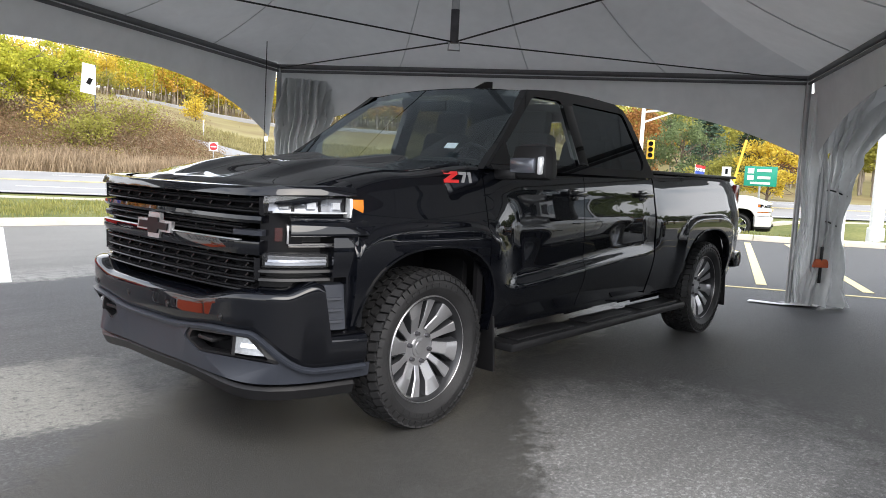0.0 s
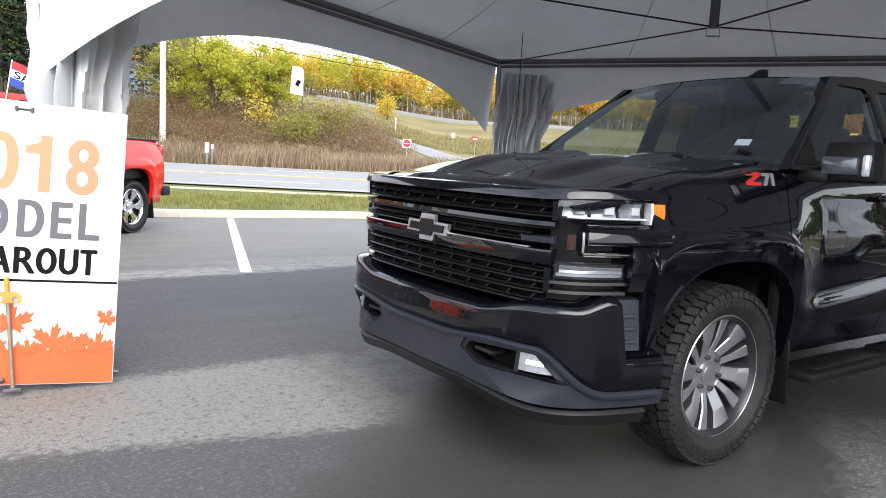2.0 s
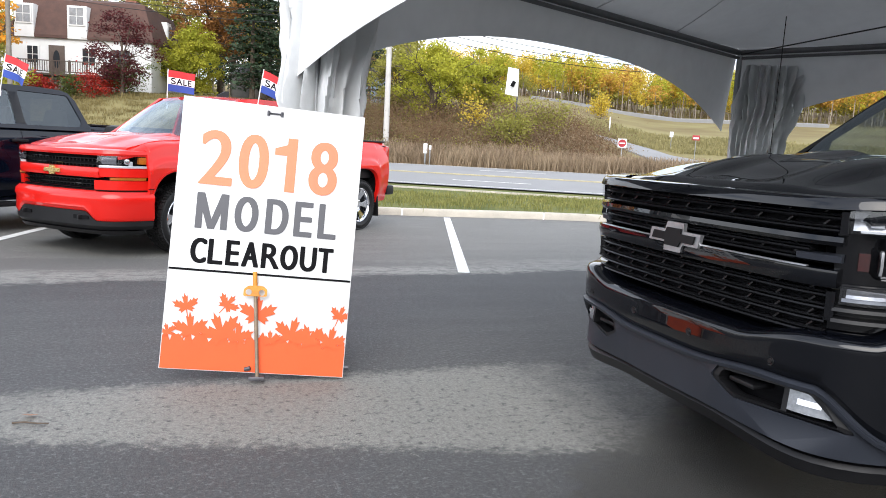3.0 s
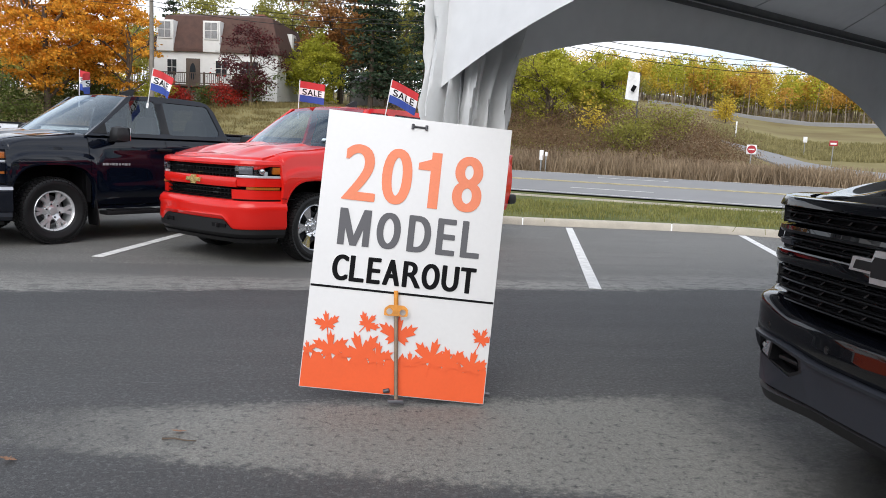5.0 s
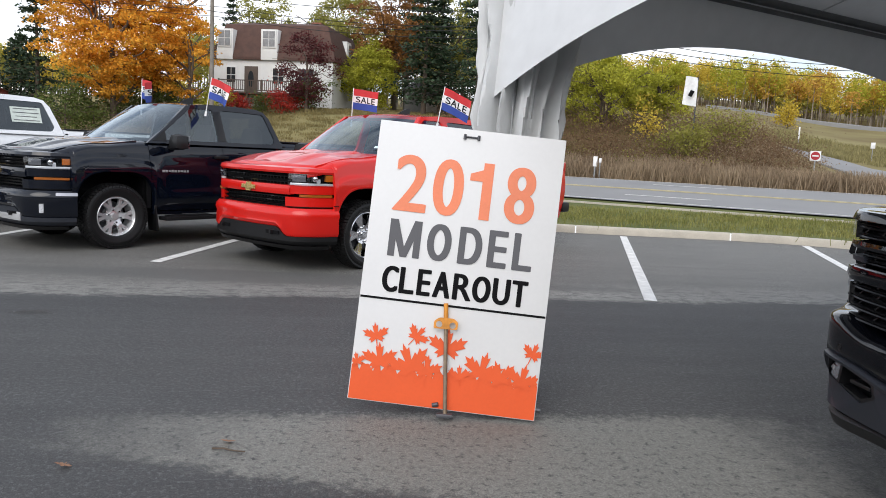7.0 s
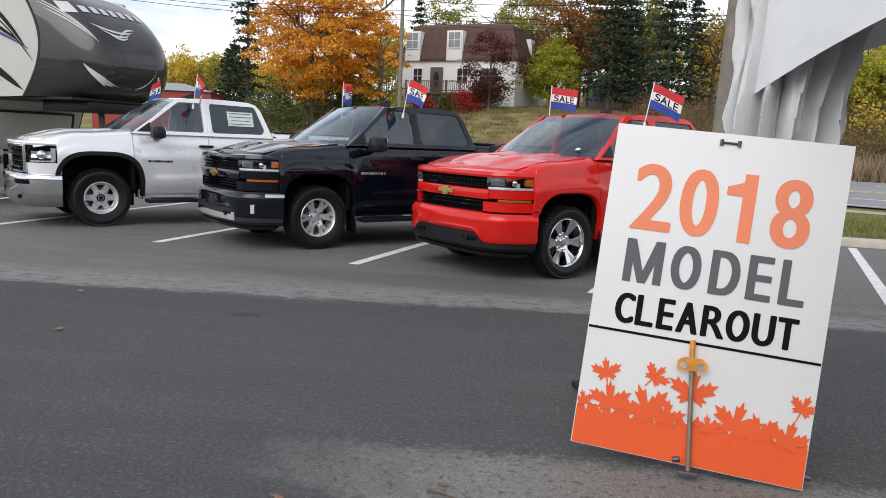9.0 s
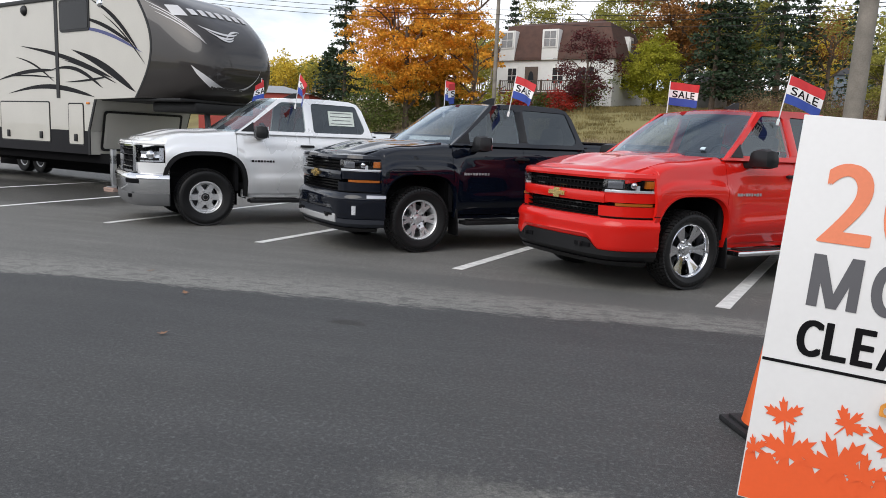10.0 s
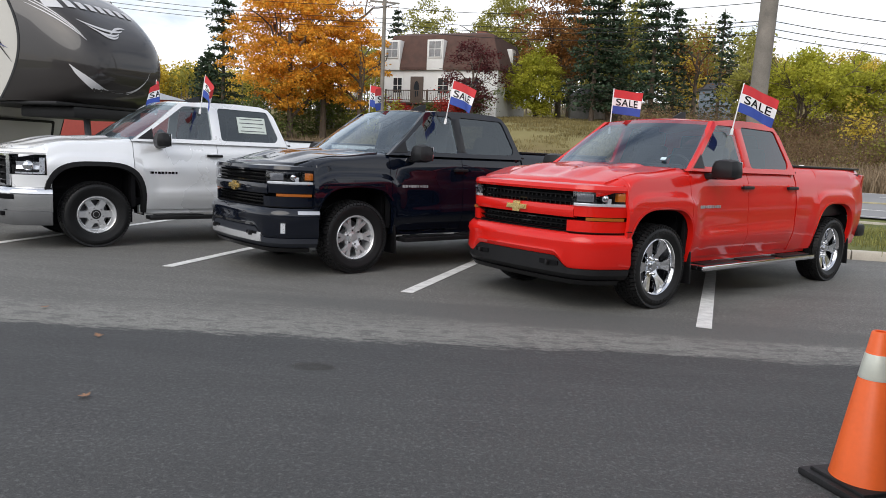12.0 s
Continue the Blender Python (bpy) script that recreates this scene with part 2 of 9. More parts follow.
    rough = mix(damp, (0.62, 0.62, 0.62), (0.42, 0.42, 0.42))
    l.new(rough, b.inputs["Roughness"])
    b.inputs["Specular IOR Level"].default_value = 0.25
    bp = n.new("ShaderNodeBump")
    bp.inputs["Strength"].default_value, bp.inputs["Distance"].default_value = 0.7, 0.007
    l.new(grit, bp.inputs["Height"])
    l.new(bp.outputs["Normal"], b.inputs["Normal"])
    return m


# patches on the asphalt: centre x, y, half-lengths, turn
# second and fourth dark ovals: shade below two parked pickups, put into the colour
DAMP_AND_SHADE = [(-0.55, 0.18, 2.2, 1.12, 30, 0.05, 0.32), (1.9, 1.2, 2.6, 0.72, 0), (-17.0, 12.0, 4.5, 1.9, -18, 0.12, 0.2), (-1.6, 9.3, 0.8, 0.3, 40), (-5.74, 4.58, 0.13, 0.09, 0)]
PALE = (-1.9, 3.0, 3.6, 2.2, -4, 0.7)
TONGUE = (-3.7, 6.48, 3.3, 0.34, -2, 0.16, 0.12)
OLDER = (0.50, -1.00, 1.15, 0.95, -10, 0.4)
DUST = [(0.42, -0.02, 0.30, 0.07, 20, 0.10), (-0.8, 6.0, 1.6, 0.25, -6)]
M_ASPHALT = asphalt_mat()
M_ROAD = mat("road_asphalt", (0.245, 0.245, 0.245), 0.8, 0, 0.12, 0.4, 30, 0.2)
M_LINE = mat("worn_white_road_paint", (0.72, 0.72, 0.70), 0.6, 0, 0.25, 9, 90, 0.1)
M_YLINE = mat("worn_yellow_road_paint", (0.62, 0.52, 0.25), 0.6, 0, 0.25, 9, 90, 0.1)
M_KERB = mat("pale_concrete", (0.47, 0.43, 0.36), 0.85, 0, 0.2, 3, 50, 0.3)
M_BLADE = mat("grass_blades", (0.135, 0.165, 0.035), 0.8, 0, 0.3, 2.0, 20, 0, 0, 0.2, (0.28, 0.26, 0.09), 0.35)
M_FABRIC = mat("white_vinyl", (0.72, 0.73, 0.74), 0.42, 0, 0.09, 1.6, 9, 0.22)
_n, _l = M_FABRIC.node_tree.nodes, M_FABRIC.node_tree.links
_tl, _mx = _n.new("ShaderNodeBsdfTranslucent"), _n.new("ShaderNodeMixShader")
_tl.inputs["Color"].default_value = (0.80, 0.81, 0.80, 1)
_mx.inputs["Fac"].default_value = 0.045
_l.new(_n["Principled BSDF"].outputs[0], _mx.inputs[1])
_l.new(_tl.outputs[0], _mx.inputs[2])
_l.new(_mx.outputs[0], _n["Material Output"].inputs["Surface"])
M_CURTAIN = mat("curtain_vinyl", (0.68, 0.69, 0.69), 0.38, 0, 0.14, 2.4, 14, 0.30)
_n, _l = M_CURTAIN.node_tree.nodes, M_CURTAIN.node_tree.links
_tl, _mx = _n.new("ShaderNodeBsdfTranslucent"), _n.new("ShaderNodeMixShader")
_tl.inputs["Color"].default_value = (0.80, 0.81, 0.80, 1)
_mx.inputs["Fac"].default_value = 0.18
_l.new(_n["Principled BSDF"].outputs[0], _mx.inputs[1])
_l.new(_tl.outputs[0], _mx.inputs[2])
_l.new(_mx.outputs[0], _n["Material Output"].inputs["Surface"])
M_SEAM = mat("welded_vinyl_seam", (0.62, 0.63, 0.64), 0.5, 0, 0.1, 4, 40)
M_EAVE = mat("dull_grey_tube", (0.15, 0.15, 0.155), 0.5, 0.4, 0.2, 8, 60, 0.05)
M_ALU = mat("dull_aluminium", (0.42, 0.43, 0.44), 0.42, 0.9, 0.15, 8, 60, 0.05)
M_STEEL = mat("dark_steel", (0.10, 0.10, 0.11), 0.5, 0.7, 0.2, 12, 80, 0.1)
M_DULLSTEEL = mat("rusty_galvanised_steel", (0.27, 0.21, 0.15), 0.55, 0.4, 0.3, 14, 80, 0.1)
M_CHROME = mat("chrome", (0.72, 0.73, 0.75), 0.09, 1.0, 0.04, 3, 40)
M_TRIM = mat("black_plastic", (0.008, 0.008, 0.009), 0.46, 0, 0.2, 8, 160, 0.06, 0, 0.35)
# grey in place of the bright sky mirrored in a black cap
M_MIRRORCAP = mat("mirror_cap_sky_grey", (0.16, 0.17, 0.20), 0.16, 0.6, 0.05, 6, 90)
M_TRIMGREY = mat("charcoal_plastic", (0.022, 0.025, 0.033), 0.42, 0.0, 0.12, 6, 200, 0.05, 0, 0.35)
M_GLOSSBLACK = mat("gloss_black", (0.004, 0.004, 0.005), 0.12, 0, 0.1, 3, 90, 0, 0.7, 0.05)
M_RUBBER = mat("tyre_rubber", (0.016, 0.016, 0.017), 0.58, 0, 0.5, 7, 90, 0.2, 0, 0.30)
M_RUBBERNEW = mat("dressed_tyre_rubber", (0.008, 0.008, 0.0085), 0.5, 0, 0.3, 7, 90, 0.15, 0, 0.3)
M_RIMGREY = mat("machined_grey_alloy", (0.50, 0.50, 0.52), 0.30, 0.85, 0.1, 5, 90)
M_SPOKEDARK = mat("dark_painted_alloy", (0.060, 0.062, 0.068), 0.34, 0.6, 0.1, 5, 90)
M_RIMSILVER = mat("silver_alloy", (0.70, 0.71, 0.72), 0.26, 0.6, 0.08, 5, 90)
M_DARK = mat("wheel_well_black", (0.007, 0.007, 0.008), 0.9, 0, 0.2, 6, 60, 0, 0, 0.1)
M_SEAT = mat("dark_seat_cloth", (0.020, 0.020, 0.022), 0.8, 0, 0.2, 8, 120, 0.1)
M_WIND = glass("windscreen_glass", (0.80, 0.88, 0.88), gloss=0.16, sheen=(0.80, 0.91, 1.0))
M_TINT = glass("tinted_side_glass", (0.12, 0.135, 0.14), gloss=0.10, sheen=(0.86, 0.95, 1.0))
M_SIDEGLASS = glass("side_glass", (0.80, 0.85, 0.85), gloss=0.12, sheen=(0.86, 0.95, 1.0))
M_LENS = glass("lamp_lens", (0.96, 0.97, 1.0))
M_AMBER = mat("amber_lens", (0.60, 0.17, 0.015), 0.15, 0, 0.1, 20, 90, 0, 1.0)
M_REDLENS = mat("red_lens", (0.42, 0.02, 0.02), 0.15, 0, 0.1, 20, 90, 0, 1.0)
M_GOLD = mat("gold_badge", (0.78, 0.58, 0.24), 0.25, 0.8, 0.1, 10, 90)
M_WHITE = mat("white_board", (0.70, 0.70, 0.70), 0.5, 0, 0.04, 2, 40)
M_SCREENPRINT = mat("orange_print", (0.74, 0.095, 0.014), 0.5, 0, 0.06, 3, 60)
M_PEACH = mat("faded_orange_print", (0.80, 0.225, 0.105), 0.5, 0, 0.1, 3, 60)
M_GREYPRINT = mat("grey_print", (0.085, 0.085, 0.095), 0.5, 0, 0.06, 3, 60)
M_BLACKPRINT = mat("black_print", (0.007, 0.007, 0.008), 0.7, 0, 0.06, 3, 60, 0, 0, 0.08)
M_ORANGE = mat("orange_pvc", (0.82, 0.13, 0.02), 0.45, 0, 0.08, 4, 50, 0.03)
M_ORANGESTEEL = mat("orange_painted_steel", (0.62, 0.25, 0.03), 0.5, 0.1, 0.3, 14, 70, 0.05)
M_FLAGRED = mat("red_flag_cloth", (0.55, 0.035, 0.04), 0.8, 0, 0.12, 10, 120)
M_FLAGBLUE = mat("blue_flag_cloth", (0.035, 0.07, 0.32), 0.8, 0, 0.12, 10, 120)
M_FLAGWHITE = mat("white_flag_cloth", (0.78, 0.78, 0.78), 0.8, 0, 0.08, 10, 120)
M_WOOD = mat("weathered_pole_wood", (0.20, 0.18, 0.155), 0.85, 0, 0.35, 3, 40, 0.4)
M_BARK = mat("bark", (0.10, 0.075, 0.055), 0.9, 0, 0.35, 4, 30, 0.5)
M_CABLE = mat("black_cable", (0.012, 0.012, 0.012), 0.6)


# ---- mesh helpers ----
def part(name, bm, material, parent=None, label="", smooth=True):
    """Links a bmesh as one mesh object, under a thing or a part."""
    me = bpy.data.meshes.new(name)
    bmesh.ops.recalc_face_normals(bm, faces=bm.faces)
    bm.to_mesh(me)
    bm.free()
    return part_mesh(name, me, material, parent, label, smooth)


def part_mesh(name, me, material, parent=None, label="", smooth=True):
    for m in material if isinstance(material, (list, tuple)) else [material]:
        me.materials.append(m)
    if smooth:
        me.shade_smooth()
        me.set_sharp_from_angle(angle=radians(38))
    ob = new(name, me)
    if parent is not None:
        ob.parent = parent
    if label:
        ob["label"] = label
    return ob


def pane(name, bm, material, parent, inside):
    """A sheet of glass that faces away from a point inside, and lets light through."""
    bm.normal_update()
    for f in bm.faces:
        if f.normal.dot(f.calc_center_median() - inside) < 0:
            f.normal_flip()
    me = bpy.data.meshes.new(name)
    bm.to_mesh(me)
    bm.free()
    ob = part_mesh(name, me, material, parent)
    ob.visible_shadow = False
    return ob


def thing(name, m, label, category, group="", kind=""):
    ob = new(name)
    ob.empty_display_size = 0.2
    ob.matrix_world = m
    return tagged(ob, label, category, group, kind)


def box(bm, size, at=(0, 0, 0), turn=(0, 0, 0), bevel=0.0, top=1.0):
    """A box with rounded edges; top: how far its upper side narrows."""
    made = bmesh.ops.create_cube(bm, size=1.0)["verts"]
    for v in made:
        k = top if v.co.z > 0 else 1.0
        v.co = Vector((v.co.x * size[0] * k, v.co.y * size[1] * k, v.co.z * size[2]))
    if bevel:
        edges = list({e for v in made for e in v.link_edges})
        made = list({v for f in bmesh.ops.bevel(bm, geom=edges, offset=bevel, segments=2, affect="EDGES", profile=0.6)["faces"] for v in f.verts} | {v for v in made if v.is_valid})
    bmesh.ops.transform(bm, matrix=pose(*at, *turn), verts=[v for v in made if v.is_valid])
    return bm


def tube(bm, pts, r, seg=10, r2=None, cap=True):
    """A round bar along a line of points, tapering from r to r2."""
    pts = [Vector(p) for p in pts]
    rings = []
    for k, p in enumerate(pts):
        d = (pts[min(k + 1, len(pts) - 1)] - pts[max(k - 1, 0)]).normalized()
        a = d.cross(Vector((0, 0, 1)) if abs(d.z) < 0.95 else Vector((1, 0, 0))).normalized()
        b = d.cross(a)
        rad = r if r2 is None else r + (r2 - r) * k / (len(pts) - 1)
        rings.append([bm.verts.new(p + rad * (math.cos(t) * a + math.sin(t) * b)) for t in [2 * math.pi * s / seg for s in range(seg)]])
    for q, w in zip(rings, rings[1:]):
        for s in range(seg):
            bm.faces.new((q[s], q[(s + 1) % seg], w[(s + 1) % seg], w[s]))
    if cap:
        bm.faces.new(rings[0][::-1])
        bm.faces.new(rings[-1])
    return bm


def lathe(bm, profile, seg=32, axis="Z", closed=False, cap=True):
    """Turns a profile of (radius, height) about an axis."""
    rings = []
    for r, h in profile:
        ring = []
        for s in range(seg):
            t = 2 * math.pi * s / seg
            c, sn = r * math.cos(t), r * math.sin(t)
            ring.append(bm.verts.new((c, sn, h) if axis == "Z" else (c, h, sn)))
        rings.append(ring)
    pairs = list(zip(rings, rings[1:])) + ([(rings[-1], rings[0])] if closed else [])
    for q, w in pairs:
        for s in range(seg):
            bm.faces.new((q[s], q[(s + 1) % seg], w[(s + 1) % seg], w[s]))
    if not closed and cap:
        for ring in (rings[0], rings[-1]):
            if profile[rings.index(ring)][0] > 1e-4:
                bm.faces.new(ring)
    return bm


def grid(bm, nu, nv, at):
    """A sheet of nu x nv cells whose corners are at(u, v), u and v from 0 to 1. Returns the rows."""
    rows = [[bm.verts.new(at(i / nu, j / nv)) for i in range(nu + 1)] for j in range(nv + 1)]
    for a, b in zip(rows, rows[1:]):
        for i in range(nu):
            bm.faces.new((a[i], a[i + 1], b[i + 1], b[i]))
    return rows


def thick(bm, depth, push):
    """Gives a sheet thickness: a second side moved by push(co) * depth, and walls along the rim."""
    faces = list(bm.faces)
    rim = [e for e in bm.edges if e.is_boundary]
    back = {v: bm.verts.new(v.co + depth * Vector(push(v.co))) for v in list(bm.verts)}
    for f in faces:
        bm.faces.new([back[v] for v in reversed(f.verts)])
    for e in rim:
        a, b = e.verts
        bm.faces.new((a, b, back[b], back[a]))
    return bm


def fillet(pts, r, n=4):
    """Rounds the corners of a closed flat outline."""
    out = []
    for k, p in enumerate(pts):
        p, a, b = Vector(p), Vector(pts[k - 1]), Vector(pts[(k + 1) % len(pts)])
        ra = min(r, (a - p).length * 0.45, (b - p).length * 0.45)
        s, e = p + (a - p).normalized() * ra, p + (b - p).normalized() * ra
        out += [s.lerp(p, t / n).lerp(p.lerp(e, t / n), t / n) for t in range(n + 1)]
    return out


def plate(bm, outline, holes=(), place=lambda p: (p[0], p[1], 0), cuts=0):
    """A flat sheet with holes, set in space by place()."""
    edges = []
    for loop in (outline, *holes):
        vs = [bm.verts.new((p[0], p[1], 0)) for p in loop]
        edges += [bm.edges.new((vs[k], vs[(k + 1) % len(vs)])) for k in range(len(vs))]
    bmesh.ops.triangle_fill(bm, use_beauty=True, use_dissolve=False, edges=edges)
    if cuts:
        bmesh.ops.subdivide_edges(bm, edges=bm.edges[:], cuts=cuts)
    for v in bm.verts:
        v.co = Vector(place(v.co))
    return bm


@functools.lru_cache(None)
def glyph(ch):
    """The outline mesh of one letter in the built-in font: corners, faces, and its bounds."""
    cu = bpy.data.curves.new("glyph", "FONT")
    cu.body, cu.size, cu.resolution_u = ch, 1.0, 6
    tmp = bpy.data.objects.new("glyph", cu)
    src = bpy.data.meshes.new_from_object(tmp)
    vs, fs = [(v.co.x, v.co.y) for v in src.vertices], [tuple(p.vertices) for p in src.polygons]
    bpy.data.objects.remove(tmp)
    bpy.data.meshes.remove(src)
    xs, ys = [v[0] for v in vs], [v[1] for v in vs]
    return vs, fs, (min(xs), max(xs), min(ys), max(ys))


def letters(name, text, spans, z0, z1, stroke, material, parent, m, label=""):
    """A word as a flat mesh: each letter between its own two bounds, its strokes thickened to a share of its height."""
    vs, fs = [], []
    thin = glyph("I")[2][1] - glyph("I")[2][0]
    for ch, (x0, x1) in zip(text, spans):
        if ch in "1M":
            # straight strokes only
            h, e, xm = z1 - z0, stroke * (z1 - z0) * 0.95, (x0 + x1) / 2
            if ch == "M":
                quads = [[(x0, z0), (x0 + e, z0), (x0 + e, z1), (x0, z1)], [(x1 - e, z0), (x1, z0), (x1, z1), (x1 - e, z1)]]
                quads += [[(xm + g * -0.48 * e, z0), (xm + g * 0.48 * e, z0), (xm + g * ((x1 - x0) / 2), z1), (xm + g * ((x1 - x0) / 2 - 1.12 * e), z1)] for g in (-1, 1)]
            else:
                quads = [[(x1 - e, z0), (x1, z0), (x1, z1), (x1 - e, z1)], [(x0, z1 - 0.33 * h), (x1 - 0.2 * e, z1 - 0.33 * h), (x1 - 0.2 * e, z1), (x1 - 0.72 * e, z1), (x1 - 1.05 * e, z1 - 0.13 * h), (x0, z1 - 0.21 * h)]]
            for q, pts in enumerate(quads):
                o = len(vs)
                vs += [(px, pz, 0.00005 * q) for px, pz in pts]
                fs.append([o + i for i in range(len(pts))])
            continue
        gv, gf, (a, b, c, d) = glyph(ch)
        h = z1 - z0
        kx, ky = (x1 - x0) / (b - a), h / (d - c)
        bx = max(0.0, (stroke * h - thin * kx) / 2)
        by = max(0.0, (stroke * 0.86 * h - thin * ky) / 2)
        for q in range(9):
            ox, oy = (0.0, 0.0) if q == 8 else (bx * math.cos(q * math.pi / 4), by * math.sin(q * math.pi / 4))
            o = len(vs)
            for gx, gy in gv:
                vs.append((x0 + bx + (gx - a) / (b - a) * (x1 - x0 - 2 * bx) + ox, z0 + by + (gy - c) / (d - c) * (h - 2 * by) + oy, 0.00005 * q))
            fs += [[o + i for i in p] for p in gf]
    me = bpy.data.meshes.new(name)
    me.from_pydata(vs, [], fs)
    ob = part_mesh(name, me, material, parent, label, False)
    ob.matrix_local = m
    return ob


def smooth_step(a, b, x):
    t = min(1, max(0, (x - a) / (b - a)))
    return t * t * (3 - 2 * t)


def lerp_table(table, x):
    """A value between the rows (key, value) of a small table."""
    for (a, va), (b, vb) in zip(table, table[1:]):
        if x <= b:
            return va + (vb - va) * smooth_step(a, b, max(a, x))
    return table[-1][1]


# ---- ground, lot, kerb, road ----
CX, CY = -3.0, -1.5
ROAD_AZ = 58.0
ROAD_N = (math.cos(radians(ROAD_AZ)), math.sin(radians(ROAD_AZ)))
KERB = [(-30, 24), (0, 21.5), (15, 20.0), (35, 17.6), (55, 15.6), (76, 14.4), (95, 15.3), (116, 18.6), (140, 34), (180, 46), (270, 36), (330, 24)]


def polar(az, r, z=0.0):
    return (CX + r * math.cos(radians(az)), CY + r * math.sin(radians(az)), z)


def kerb_r(az):
    az = (az + 30) % 360 - 30
    return lerp_table(KERB, az)


def road_d(x, y):
    return (x - CX) * ROAD_N[0] + (y - CY) * ROAD_N[1]


def terrain(x, y):
    """The height of the ground beyond the kerb."""
    d = road_d(x, y)
    az = math.degrees(math.atan2(y - CY, x - CX))
    r = math.hypot(x - CX, y - CY)
    if az < -90:
        return 0.13
    z = 0.13 + 0.40 * smooth_step(24, 35, d)
    left = smooth_step(76, 96, az)
    mid = smooth_step(54, 66, az)
    bank = 0.4 + 2.6 * mid + 0.8 * left
    z += bank * smooth_step(36, 50, d) + (0.10 - 0.015 * left) * max(0, min(d, 240) - 48)
    z -= 0.40 * smooth_step(27, 22, az) * smooth_step(4, 9, az) * smooth_step(20.9, 22.2, r) * smooth_step(30.5, 28.5, r)
    far = smooth_step(100, 116, az) * smooth_step(40, 62, r)
    z += far * 1.0
    return z + 0.12 * noise.noise((x * 0.15, y * 0.15, 0)) * smooth_step(36, 40, d)


def build_ground():
    bm = bmesh.new()
    azs = [a for a in range(0, 360, 2)]
    steps = [0.14, 0.5, 1.2, 2.2, 3.5, 5, 6.5, 8, 9.5, 11, 12.5, 14, 16, 18, 20, 22, 24.5, 27, 30, 33, 37, 42, 48, 55, 65, 80, 100, 130, 180, 260, 420, 900, 2000]
    rows = []
    for s in steps:
        row = []
        for a in azs:
            p = polar(a, kerb_r(a) + s)
            row.append(bm.verts.new((p[0], p[1], terrain(p[0], p[1]))))
        rows.append(row)
    for q, w in zip(rows, rows[1:]):
        for k in range(len(azs)):
            bm.faces.new((q[k], q[(k + 1) % len(azs)], w[(k + 1) % len(azs)], w[k]))
    m = ground_mat()
    tagged(part("ground", bm, m), "mown roadside grass running up to a dry autumn bank", "ground", kind="structure")


def ground_mat():
    """Mown grass near the lot, dry straw and heath beyond the road."""
    m = mat("grass_and_straw", (0.09, 0.135, 0.03), 0.95, 0, 0.45, 0.5, 9, 0.9, 0, 0.15, (0.20, 0.20, 0.07))
    n, l = m.node_tree.nodes, m.node_tree.links
    b = n["Principled BSDF"]
    src = b.inputs["Base Color"].links[0].from_socket
    co = n["Texture Coordinate"]
    dot = n.new("ShaderNodeVectorMath")
    dot.operation = "DOT_PRODUCT"
    dot.inputs[1].default_value = (ROAD_N[0], ROAD_N[1], 0)
    l.new(co.outputs["Object"], dot.inputs[0])
    rng = n.new("ShaderNodeMapRange")
    off = CX * ROAD_N[0] + CY * ROAD_N[1]
    rng.inputs["From Min"].default_value, rng.inputs["From Max"].default_value = 30 + off, 36 + off
    l.new(dot.outputs["Value"], rng.inputs["Value"])
    t = n.new("ShaderNodeTexNoise")
    t.inputs["Scale"].default_value, t.inputs["Detail"].default_value = 0.12, 8
    l.new(co.outputs["Object"], t.inputs["Vector"])
    r = n.new("ShaderNodeValToRGB")
    r.color_ramp.elements[0].position, r.color_ramp.elements[1].position = 0.36, 0.66
    r.color_ramp.elements[0].color, r.color_ramp.elements[1].color = (0.17, 0.13, 0.06, 1), (0.25, 0.22, 0.10, 1)
    l.new(t.outputs["Fac"], r.inputs["Fac"])
    x = n.new("ShaderNodeMix")
    x.data_type = "RGBA"
    l.new(rng.outputs["Result"], x.inputs["Factor"])
    l.new(src, x.inputs["A"])
    l.new(r.outputs["Color"], x.inputs["B"])
    l.new(x.outputs["Result"], b.inputs["Base Color"])
    return m


def build_lot():
    bm = bmesh.new()
    azs = list(range(0, 360, 2))
    ring = [bm.verts.new(polar(a, kerb_r(a), 0)) for a in azs]
    bm.faces.new(ring)
    bmesh.ops.triangulate(bm, faces=bm.faces[:])
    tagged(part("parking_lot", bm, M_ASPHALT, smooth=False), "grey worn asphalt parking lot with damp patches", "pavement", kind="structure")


def build_kerb():
    """Cast kerb stones, each about 3 m, with narrow joints."""
    base = thing("kerb", pose(0, 0, 0), "pale concrete kerb round the parking lot", "kerb", kind="structure")
    prof = [(0.0, -0.05), (0.0, 0.09), (0.025, 0.135), (0.16, 0.145), (0.17, 0.10), (0.17, -0.05)]
    a = -24.0
    while a < 150:
        step = math.degrees(3.0 / kerb_r(a))
        bm = bmesh.new()
        rows = []
        gap = step * 0.004
        for k in range(5):
            t = a + gap + (step - 2 * gap) * k / 4
            r = kerb_r(t)
            rows.append([bm.verts.new(polar(t, r + o - 0.02, z)) for o, z in prof])
        for q, w in zip(rows, rows[1:]):
            for i in range(len(prof) - 1):
                bm.faces.new((q[i], q[i + 1], w[i + 1], w[i]))
        bm.faces.new(rows[0])
        bm.faces.new(rows[-1])
        part("kerb_stone", bm, M_KERB, base)
        a += step


